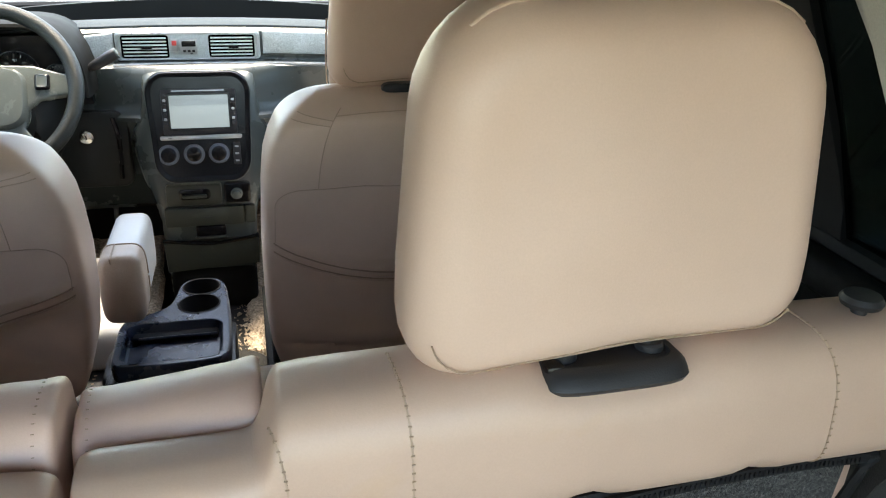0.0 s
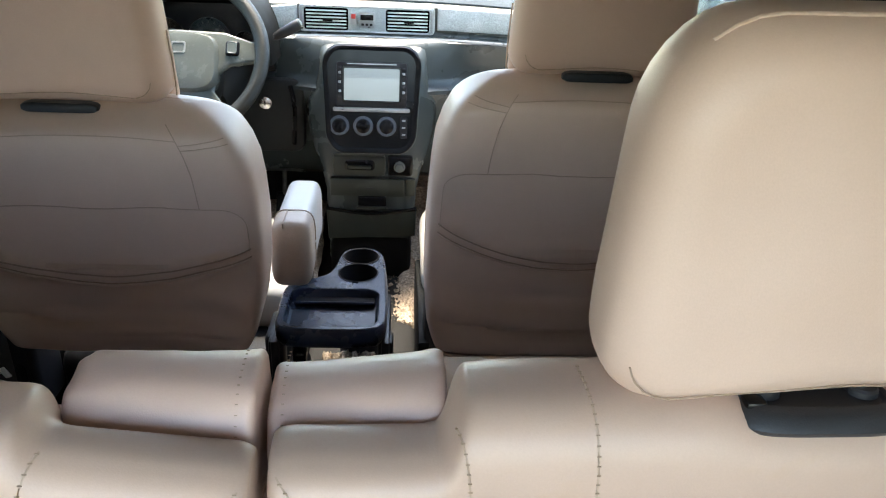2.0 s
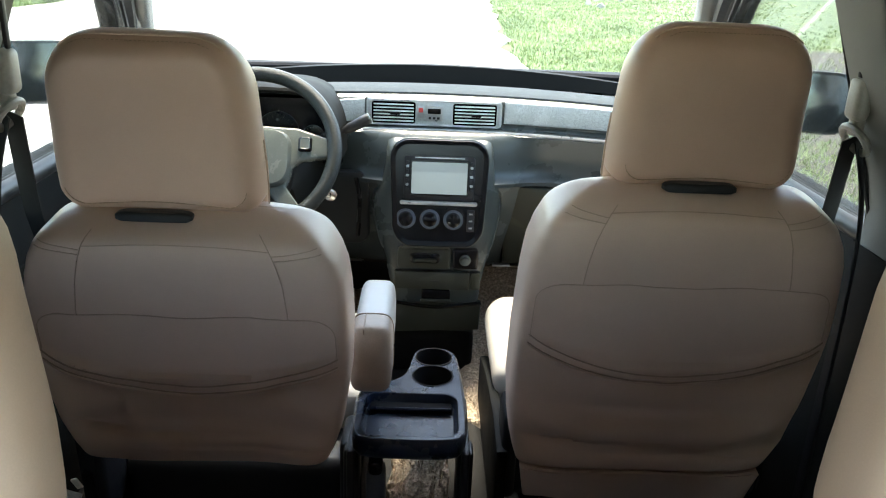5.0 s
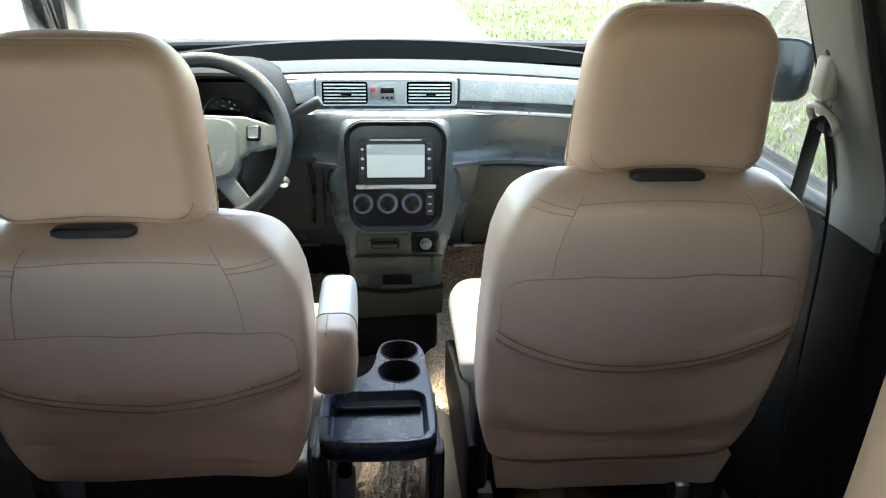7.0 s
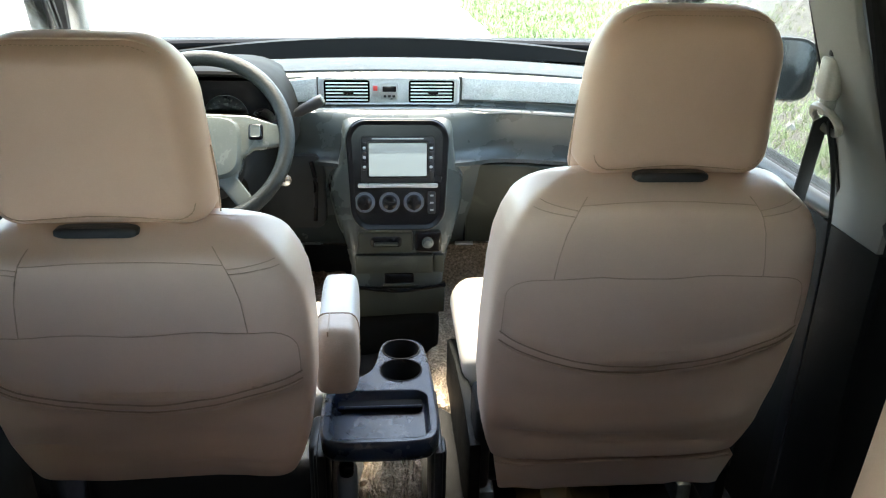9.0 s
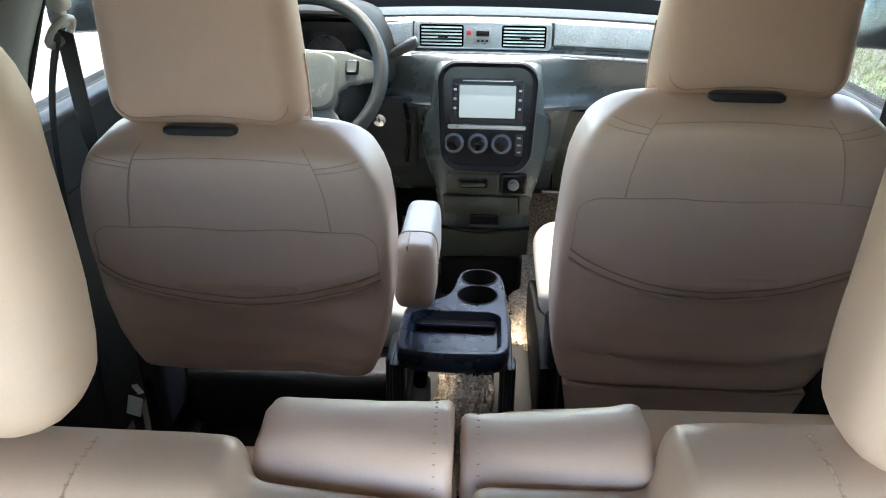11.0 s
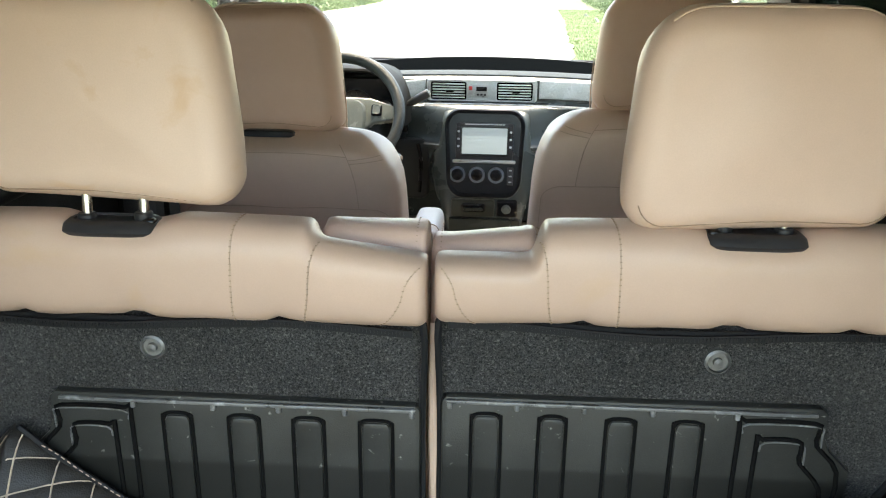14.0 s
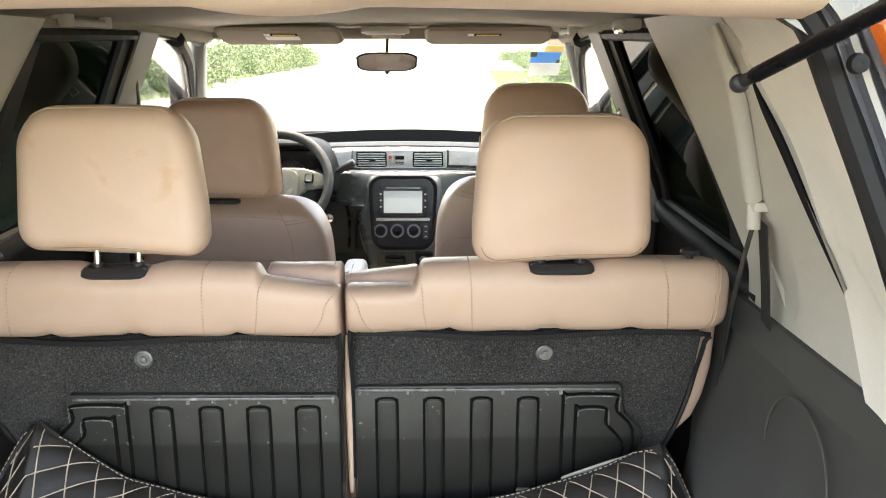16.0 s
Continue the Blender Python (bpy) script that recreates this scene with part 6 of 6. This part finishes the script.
buckle = thing("belt_buckle", "bright steel belt end beside the driver's seat on a black stalk", "belt buckle", (-0.605, 0.80, 0.40))
part("stalk", tube([(0, 0, 0), (0.002, -0.004, 0.12), (0.0, 0.0, 0.215)], 0.009, 8), BLACK_PLASTIC, buckle)
part("tongue", merge(box((0.004, -0.012, 0.240), (0.026, 0.004, 0.050), 0.0015, 1, (12, 18, 0)), box((0.014, -0.010, 0.275), (0.012, 0.004, 0.024), 0.0015, 1, (12, -20, 0))), WHITE_PAINT, buckle, "bright steel tongue")

# ---- cargo mat ----
def edge_rise(x):
    return table(x, ((-0.64, 0.80), (-0.56, 0.87), (-0.505, 0.928), (-0.47, 0.895), (-0.37, 0.822), (-0.27, 0.790), (-0.185, 0.774), (0.0, 0.764), (0.18, 0.776), (0.276, 0.793), (0.408, 0.836), (0.48, 0.872), (0.520, 0.890), (0.57, 0.83), (0.65, 0.76)))


def mat_at(u, v):
    """The cargo mat's surface: u across, v from 0 at its front edge to 1 at the back."""
    y = -0.018 - 0.60 * v
    wide = 0.520 + (0.125 if u < 0 else 0.10) * min(1, v / 0.25)
    x = u * wide - 0.006 + (0.012 * u if u > 0 else 0)
    base = 0.712 + 0.03 * max(0, abs(u) - 0.75) * min(1, v * 3)
    rise = (edge_rise(x) - 0.712) * math.exp(-(v / 0.20) ** 1.5) if abs(u) <= 1 else 0
    return Vector((x, y - 0.02 * rise, base + rise + 0.004 * noise.noise((x * 6, y * 6, 3))))


NU, NV, PITCH = 300, 170, 0.047
V, F = [], []
for j in range(NV + 1):
    for i in range(NU + 1):
        u, v = -1 + 2 * i / NU, j / NV
        p = mat_at(u, v)
        s_, t_ = u * 0.60, v * 0.66
        a, b = (s_ + t_ * 0.80) / PITCH, (s_ - t_ * 0.80) / PITCH
        puff = (abs(math.sin(math.pi * a)) * abs(math.sin(math.pi * b))) ** 0.5
        V.append((p.x, p.y, p.z + 0.0045 * puff))
for j in range(NV):
    for i in range(NU):
        a = j * (NU + 1) + i
        F.append((a, a + NU + 1, a + NU + 2, a + 1))
cargo = put("cargo_mat", (V, F), QUILT, "black diamond-quilted cargo mat with tan stitching, front edge curled up", "cargo mat")
lines = []
for kind in (0, 1):
    for k in range(-30, 31):
        run = []
        for q in np.linspace(0, 1, 60):
            v = q
            t_ = v * 0.66
            s_ = k * PITCH - t_ * 0.80 if kind == 0 else k * PITCH + t_ * 0.80
            u = s_ / 0.60
            if abs(u) <= 0.995:
                run.append(mat_at(u, v) + Vector((0, -0.0004, 0.0010)))
        if len(run) > 2:
            lines.append(tube(run, 0.0011, 4))
part("stitching", merge(*lines), THREAD, cargo, "tan diamond stitching")
rim = [mat_at(u, 0.0) + Vector((0, 0, 0.002)) for u in np.linspace(-1, 1, 80)]
rim = [mat_at(-1, v) + Vector((0, 0, 0.002)) for v in np.linspace(1, 0.02, 40)] + rim + [mat_at(1, v) + Vector((0, 0, 0.002)) for v in np.linspace(0.02, 1, 40)]
part("edge_binding", tube(rim, 0.0042, 6), RUBBER, cargo, "black sewn edge binding")
part("edge_stitching", stitches([p + Vector((0, -0.003, 0.0038)) for p in rim[::4]], 0.009, 0.005, 0.0008), SEAM_PALE, cargo)

strip = thing("metal_strip", "loose bent silver metal strip leaning on the ribbed board", "metal strip", (0.425, -0.012, 0.846))
part("bar", ribbon(smooth_line([(-0.062, 0, -0.024), (-0.054, 0, -0.020), (0.0, 0, 0.001), (0.045, 0, 0.017), (0.056, 0, 0.024)], 5), 0.010, 0.004, (0, -0.5, 1)), STRIP_METAL, strip)

# ---- belts ----
def front_belt(s):
    b = thing("seat_belt", "dark grey front seat belt on a beige pillar guide", "seat belt", (s * 0.655, 0.90, 1.3), "seat belts", rot=(0, 0, YAW))
    o = Matrix.Translation((-s * (0.667 if s > 0 else 0.655), -0.90 if s > 0 else -0.945, -1.3))
    S = lambda vf: xf(sided(vf, s), o)
    x0 = wall_x(1.33) - 0.008
    part("slider", S(box((x0 - 0.030, 0.888, 1.415), (0.008, 0.012, 0.09), 0.004, 2)), BLACK_PLASTIC, b, "dark height slider")
    part("guide_cover", S(merge(box((x0 - 0.020, 0.896, 1.338), (0.026, 0.040, 0.066), 0.011, 3), box((x0 - 0.014, 0.900, 1.300), (0.018, 0.026, 0.040), 0.007, 3))), BELT_GUIDE, b, "grey-beige plastic belt guide")
    part("loop", S(tube([(x0 - 0.016 - 0.012 * math.sin(a), 0.892 + 0.034 * math.cos(a), 1.276 + 0.020 * math.sin(a)) for a in (2 * math.pi * k / 20 for k in range(20))], 0.006, 8, closed=True)), BELT_GUIDE, b)
    part("webbing", S(ribbon(smooth_line([(x0 - 0.014, 0.906, 1.276), (x0 - 0.006, 0.940, 1.12), (x0 - 0.014, 0.96, 0.98), (x0 - 0.018, 0.98, 0.55)], 8), 0.047, 0.0018, (0.85, 0.55, 0))), WEB, b, "dark grey webbing")
    part("webbing_behind", S(ribbon(smooth_line([(x0 - 0.012, 0.890, 1.276), (x0 + 0.016, 0.872, 1.10), (x0 + 0.020, 0.87, 0.60)], 8), 0.046, 0.0018, (0.6, 0.8, 0))), WEB, b)
    return b


front_belt(1)
front_belt(-1)


def rear_belt(s):
    b = thing("seat_belt", "rear seat belt in a beige housing on the side trim", "seat belt", (s * 0.60, s * 0.0146, 1.3), "seat belts", rot=(0, 0, YAW))
    o = Matrix.Translation((-s * 0.60, 0, -1.3))
    S = lambda vf: xf(sided(vf, s), o)
    x = lambda z: wall_x(z) - 0.062
    part("housing", S(tube(smooth_line([(x(1.55), -0.165, 1.553), (x(1.517), -0.172, 1.517), (x(1.48), -0.175, 1.48), (x(1.405), -0.142, 1.405), (x(1.318), -0.094, 1.315)], 6), lambda t: 0.011 + 0.003 * t, 10, flat=0.8)), TRIM, b, "slender beige belt housing")
    part("anchor", S(merge(tube([(x(1.29) - 0.006, -0.085, 1.305), (x(1.28) - 0.010, -0.090, 1.268)], 0.010, 10), box((x(1.29), -0.088, 1.303), (0.026, 0.030, 0.016), 0.005))), TRIM, b, "beige belt anchor")
    part("webbing", S(ribbon(smooth_line([(x(1.28) - 0.004, -0.080, 1.290), (0.618, -0.035, 1.15), (0.640, 0.045, 1.02), (0.640, 0.075, 0.925)], 8), 0.030, 0.0018, (0.3, 1, 0.3))), WEB, b, "dark grey webbing")
    part("webbing_behind", S(ribbon(smooth_line([(x(1.28), -0.095, 1.28), (0.648, -0.075, 1.18), (0.662, -0.060, 1.108)], 8), 0.034, 0.0018, (0, 1, 0.2))), WEB, b)
    part("hook", S(tube(smooth_line([(0.640, 0.075, 0.93), (0.632, 0.060, 0.915), (0.634, 0.075, 0.895), (0.640, 0.095, 0.905)], 5), 0.006, 8)), BLACK_PLASTIC, b, "black lower hook")
    return b


rear_belt(1)
rear_belt(-1)

for s in (-1, 1):
    grille = thing("speaker_rim", "thin worn rim of a round speaker in the cargo side", "speaker", (s * 0.640, -0.235, 0.975), "speakers")
    part("rim", tube([(0, 0.098 * math.cos(a), 0.090 * math.sin(a)) for a in np.linspace(0, 2 * math.pi, 41)[:-1]], 0.0022, 6, closed=True), CARGO_TRIM, grille)

# ---- roof fittings ----
def sun_visor(x0, x1, name_x):
    v = thing("sun_visor", "grey-beige sun visor folded up, with warning label", "sun visor", ((x0 + x1) / 2, 1.32, 1.570), "sun visors")
    w = abs(x1 - x0)
    part("panel", xf(slab(rounded(w, 0.150, 0.03, 6), "z", -0.011, 0.011, 0.009, 3), pose(0, 0.02, 0, -16, 0, 0)), VISOR, v)
    # tube added round the edge for the shadow line against the headliner
    part("edge_seam", xf(tube([(a_, b_, -0.002) for a_, b_ in rounded(w + 0.004, 0.154, 0.032, 6)], 0.0035, 6, closed=True), pose(0, 0.02, 0, -16, 0, 0)), VISOR, v)
    part("hinge", merge(box((math.copysign(w / 2 - 0.02, x0 + x1), 0.09, -0.004), (0.05, 0.02, 0.02), 0.006)), TRIM, v)
    t = pose(0, 0.02, 0, -16, 0, 0)
    part("warning_label", xf(box((name_x, -0.040, -0.0125), (0.082, 0.020, 0.0012)), t), SHADE_PRINT_BLACK, v, "small black and yellow warning label")
    part("label_bar", xf(box((name_x, -0.040, -0.0135), (0.070, 0.009, 0.0012)), t), YELLOW, v)
    part("label_square", xf(box((name_x - 0.052, -0.040, -0.0125), (0.018, 0.020, 0.0012)), t), WHITE_PAINT, v)
    if name_x > 0:
        part("warning_label", xf(box((name_x - 0.01, -0.005, -0.0125), (0.105, 0.036, 0.0012)), t), WHITE_PAINT, v, "pale printed label")
    return v


sun_visor(-0.546, -0.169, 0.02)
sun_visor(0.099, 0.480, -0.002)
mir = thing("rear_view_mirror", "black interior rear-view mirror on the windscreen", "mirror", (-0.030, 1.395, 1.488), rot=(8, 0, 4))
shell = bezel(0.200, 0.188, 0.060, 0.30, 6)
part("shell", loft([[(a * k, y, b * k) for a, b in shell] for y, k in ((-0.010, 0.97), (-0.011, 1.0), (0.004, 1.0), (0.016, 0.92), (0.026, 0.6))]), BLACK_PLASTIC, mir)
part("glass", slab([(a * 0.93, b * 0.86) for a, b in shell], "y", -0.0125, -0.0095), MIRROR, mir, "mirror glass")
part("stem", tube([(0.0, 0.02, 0.0), (0.0, 0.025, 0.03), (0.002, 0.01, 0.075)], 0.006, 8), BLACK_PLASTIC, mir)
part("tab", box((0, 0.0, -0.034), (0.014, 0.014, 0.010), 0.003), BLACK_PLASTIC, mir)
part("mount", box((0.0, 0.0, 0.082), (0.09, 0.05, 0.016), 0.006), TRIM, mir)
lamp = thing("map_lamp", "pale ceiling lamp housing above the mirror", "ceiling lamp", (-0.03, 1.36, 1.585))
part("housing", box((0, 0, 0), (0.15, 0.07, 0.022), 0.008, 3), TRIM, lamp)
part("lens", box((0, -0.01, -0.012), (0.12, 0.04, 0.006), 0.003), WHITE_PAINT, lamp)
for s in (-1, 1):
    g = thing("grab_handle", "grey-beige folding grab handle at the roof edge", "grab handle", (s * 0.545 - 0.02, 0.42 if s < 0 else 1.18, 1.580), "grab handles")
    part("grip", xf(merge(box((-s * 0.016, 0, -0.004), (0.015, 0.150, 0.015), 0.006, 3), *[box((-s * 0.012, q * 0.086, 0.0), (0.022, 0.036, 0.028), 0.007, 3) for q in (-1, 1)]), pose(0, 0, 0)), TRIM, g)
    part("recess", box((0, 0, 0.010), (0.020, 0.150, 0.012), 0.004), TRIM_GREY, g)
    for yy in (-0.095, 0.095):
        part("mount", box((0, yy, 0.012), (0.026, 0.036, 0.024), 0.006), TRIM, g)
hk = thing("coat_hook", "chrome-tipped belt hook on the roof edge", "hook", (0.520, 0.415, 1.572))
part("plate", box((0, 0, 0), (0.034, 0.13, 0.022), 0.007), TRIM, hk)
part("clip", box((-0.012, -0.005, -0.009), (0.018, 0.048, 0.018), 0.005), CHROME, hk)
strut = thing("gas_strut", "black gas strut holding the open hatch", "gas strut", (0.425, -0.505, 1.495))
part("ball_joint", pillow([(0.0085 * math.sin(a), 0, 0, 0.0085 * math.cos(a) + 0.0003, 0.0085 * math.cos(a) + 0.0003) for a in np.linspace(-1.57, 1.57, 11)], 1.0, 18), BLACK_PLASTIC, strut)
part("stud", tube([(0, 0, 0), (0.010, 0.030, -0.002)], 0.004, 8), BLACK_PLASTIC, strut)
sd = Vector((0.135, -0.44, 0.172))
part("collar", tube([sd * 0.012, sd * 0.018, sd * 0.034, sd * 0.040], 0.0058, 12), BLACK_PLASTIC, strut)
part("tube", tube([sd * 0.038, sd * 0.046, sd * 0.056, sd * 1.0], lambda t: 0.0060 if t < 0.2 else 0.0068, 14), GLOSS_BLACK, strut)
hatch = thing("hatch", "dark blue hatch held open above the rear opening", "car hatch", (0, -0.58, 1.66))
part("panel", box((0, -0.42, 0.16), (1.16, 0.90, 0.03), 0.01, 2, (-24, 0, 0)), BODY, hatch)
part("inner_trim", box((0, -0.42, 0.138), (1.06, 0.78, 0.012), 0.004, 2, (-24, 0, 0)), TRIM, hatch, "beige hatch trim")
tl = thing("tail_lamp", "orange-red tail lamp at the rear corner", "tail lamp", (0.0, -0.0, 0.0), "tail lamps", rot=(0, 0, YAW))
part("lens", slab([(0.490, 1.543), (0.560, 1.566), (0.640, 1.40), (0.571, 1.40)], "y", -0.590, -0.555, 0.006), ORANGE_LENS, tl)
part("reflector", slab([(0.513, 1.541), (0.523, 1.544), (0.595, 1.415), (0.585, 1.415)], "y", -0.5935, -0.586, 0.002), YELLOW, tl, "amber stripe in the lamp")
part("bezel", tube([(0.487, -0.568, 1.546), (0.566, -0.566, 1.402)], 0.004, 8), BODY, tl, "dark lamp edge")
plug = thing("rubber_stop", "round black rubber stop on the hatch frame", "bump stop", (0.495, -0.566, 1.513))
part("rubber", facing_back(lathe([(0, 0), (0.0085, 0), (0.0075, 0.007), (0.004, 0.008), (0, 0.007)], 18), (0, 0, 0)), RUBBER, plug)

# sticker on the windscreen's upper corner
stick = thing("windscreen_sticker", "blue, white and yellow paper sticker inside the windscreen", "sticker", (0.50, 1.645, 1.47))
for up, h, dx, w, m_ in ((0.120, 0.040, 0.022, 0.060, YELLOW), (0.060, 0.075, 0.0, 0.100, BLUE_PRINT), (-0.025, 0.090, 0.006, 0.108, SLAT)):
    part("sheet", xf(box((dx, 0, up), (w, 0.0012, h), 0), pose(0, 0, 0, 61, 0, 0)), m_, stick)
part("dark_corner", xf(merge(box((-0.042, -0.001, 0.085), (0.022, 0.0014, 0.034)), box((0.046, -0.001, 0.035), (0.012, 0.0014, 0.020))), pose(0, 0, 0, 61, 0, 0)), BLACK_PLASTIC, stick)
part("print_bar", xf(merge(*[box((0.004, 0.002, -0.015 - 0.018 * k), (0.09, 0.0012, 0.006)) for k in range(4)]), pose(0, 0, 0, 61, 0, 0)), DASH_PAD, stick)

# door mirrors
for s in (-1, 1):
    dm = thing("door_mirror", "grey-framed outside door mirror", "door mirror", (s * 0.935 - 0.04, 1.62, 1.215), "door mirrors", rot=(0, 0, -s * 22))
    sh = bezel(0.20, 0.19, 0.150, 0.25, 6)
    part("shell", loft([[(a * k, y, b * k) for a, b in sh] for y, k in ((-0.010, 0.98), (-0.012, 1.0), (0.01, 1.0), (0.05, 0.9), (0.085, 0.6))]), BLACK_PLASTIC if s > 0 else BODY, dm)
    part("glass", slab([(a * 0.94, b * 0.92) for a, b in sh], "y", -0.0135, -0.0110), DOOR_MIRROR, dm, "mirror glass tinted blue for what it reflects")
    part("arm", box((-s * 0.13, 0.03, -0.05), (0.12, 0.05, 0.05), 0.015, 3), BLACK_PLASTIC, dm)

# ---- greenery and things outside ----
def leaf_cluster(rnd, n, rx, ry, rz, size):
    V, F = [], []
    for _ in range(n):
        while True:
            p = Vector((rnd.uniform(-1, 1), rnd.uniform(-1, 1), rnd.uniform(0, 1)))
            if p.length < 1 and rnd.random() < 0.35 + 0.65 * p.length:
                break
        lump = 1 + 0.35 * noise.noise(p * 2.3)
        c = Vector((p.x * rx * lump, p.y * ry * lump, p.z * rz * lump + 0.05))
        d = Vector((rnd.gauss(0, 1), rnd.gauss(0, 1), rnd.gauss(0.5, 0.7))).normalized()
        e = d.cross(Vector((rnd.gauss(0, 1), rnd.gauss(0, 1), rnd.gauss(0, 1)))).normalized()
        L = size * rnd.uniform(0.6, 1.3)
        k = len(V)
        V += [tuple(c - e * L * 0.28), tuple(c - d * L * 0.5), tuple(c + e * L * 0.28), tuple(c + d * L * 0.5)]
        F.append((k, k + 1, k + 2, k + 3))
    return V, F


rnd = random.Random(5)
bushes = [leaf_cluster(rnd, 2600, 1.3, 1.1, 1.5, 0.12), leaf_cluster(rnd, 2200, 1.0, 1.2, 1.1, 0.11), leaf_cluster(rnd, 3000, 1.7, 1.2, 2.0, 0.14)]
made = []
spots = []
for q in range(46):
    y = 22 + 62 * (q / 46) ** 1.3
    l = yard_edge(y)[0]
    spots.append((l - 0.9 - rnd.uniform(0, 1.2) - (q % 3) * 1.5, y + rnd.uniform(-1, 1), q % 3, rnd.uniform(0.7, 1.15) * (1 + 0.006 * y)))
for q in range(40):
    y = 38 + 60 * (q / 40) ** 1.3
    r = yard_edge(y)[1]
    spots.append((r + 3.4 + rnd.uniform(0, 1.5) + (q % 3) * 1.8, y + rnd.uniform(-1, 1), q % 3, rnd.uniform(0.5, 0.9) * (1 + 0.005 * y)))
spots += [(9 + 2.6 * q, 118 + rnd.uniform(-3, 6), 2, rnd.uniform(1.0, 1.5)) for q in range(4)]
for x, y, k, sc in spots:
    if k not in [m_[0] for m_ in made]:
        b = thing("bush", "loose green leafy bush beside the yard", "bush", (x, y, 0), "bushes")
        part("leaves", bushes[k], LEAF, b)
        part("stem", merge(*[tube([(0, 0, 0), (0.3 * math.cos(q), 0.3 * math.sin(q), 0.6), (0.6 * math.cos(q + 0.3), 0.6 * math.sin(q + 0.3), 1.0)], lambda t: 0.03 - 0.02 * t, 5) for q in (0.4, 1.9, 3.3, 4.8)]), BARK, b)
        made.append((k, b))
        b.matrix_world = pose(x, y, 0, 0, 0, 0) @ Matrix.Scale(sc, 4)
    else:
        src = [m_[1] for m_ in made if m_[0] == k][0]
        cpy = copy_thing(src, pose(x, y, 0, 0, 0, rnd.uniform(0, 360)))
        cpy.scale = (sc, sc, sc * rnd.uniform(0.8, 1.15))


def tufts(n, pick, h, seed):
    r = random.Random(seed)
    V, F = [], []
    for _ in range(n):
        x, y = pick(r)
        for b in range(4):
            a = r.uniform(0, 6.28)
            L = h * r.uniform(0.5, 1.3)
            w = 0.007 + 0.0008 * y
            bx, by = x + r.uniform(-0.06, 0.06), y + r.uniform(-0.06, 0.06)
            k = len(V)
            V += [(bx - w * math.sin(a), by + w * math.cos(a), 0), (bx + w * math.sin(a), by - w * math.cos(a), 0), (bx + 0.5 * L * math.cos(a), by + 0.5 * L * math.sin(a), L)]
            F.append((k, k + 1, k + 2))
    return V, F


def right_verge(r):
    y = 4 + 56 * r.random() ** 1.7
    return yard_edge(y)[1] + abs(r.gauss(0, 1)) * (1.2 + 0.10 * y) + 0.1, y


def left_verge(r):
    y = 8 + 40 * r.random()
    return yard_edge(y)[0] - abs(r.gauss(0, 2.0)), y


tagged(put("grass", merge(tufts(22000, right_verge, 0.06, 3), tufts(4000, left_verge, 0.16, 4)), GRASS, "rough green grass along the yard's edges", "grass", smooth=False), kind="stuff")

def stones(n, pick, seed, lo, hi):
    r = random.Random(seed)
    base = bmesh.new()
    bmesh.ops.create_icosphere(base, subdivisions=1, radius=1)
    bv, bf = from_bm(base)
    out = []
    for _ in range(n):
        x, y = pick(r)
        sz = r.uniform(lo, hi)
        m_ = pose(x, y, sz * 0.2, r.uniform(0, 360), r.uniform(0, 360), r.uniform(0, 360)) @ Matrix.Diagonal((sz, sz * r.uniform(0.6, 1), sz * r.uniform(0.4, 0.8), 1))
        out.append(xf(([tuple(Vector(p) * (1 + 0.25 * noise.noise(Vector(p) * 1.5 + Vector((sz * 90, 0, 0))))) for p in bv], bf), m_))
    return merge(*out)


tagged(put("stones", merge(stones(160, lambda r: (2.6 + 3.5 * r.random(), -3 + 9 * r.random()), 6, 0.02, 0.08), stones(24, lambda r: (3.6 + 4 * r.random(), 24 + 22 * r.random()), 8, 0.08, 0.22), stones(30, lambda r: (-9 - 2 * r.random(), 20 + 20 * r.random()), 9, 0.1, 0.35)), ROCK, "scattered grey stones on the verge", "stones"), kind="stuff")

# low terracotta-coloured wall beyond the bushes, and a pale railing at the yard's far end
wall = thing("garden_wall", "low terracotta rendered wall beyond the verge", "wall", (8.5, 48, 0))
part("wall", box((0, 0, 1.1), (5.0, 0.25, 2.2), 0.02), BRICK_RED, wall)
part("coping", box((0, 0, 2.23), (5.2, 0.35, 0.08), 0.02), ROCK, wall)
rail = thing("far_railing", "pale metal railing at the yard's far end", "railing", (0.0, 140, 0))
for k in range(22):
    part("post", tube([(k * 0.85 - 9.0, 0, 0), (k * 0.85 - 9.0, 0, 2.6)], 0.09, 6), WHITE_PAINT, rail)
for z in (0.8, 1.7, 2.6):
    part("bar", tube([(-9.2, 0, z), (9.0, 0, z)], 0.08, 6), WHITE_PAINT, rail)
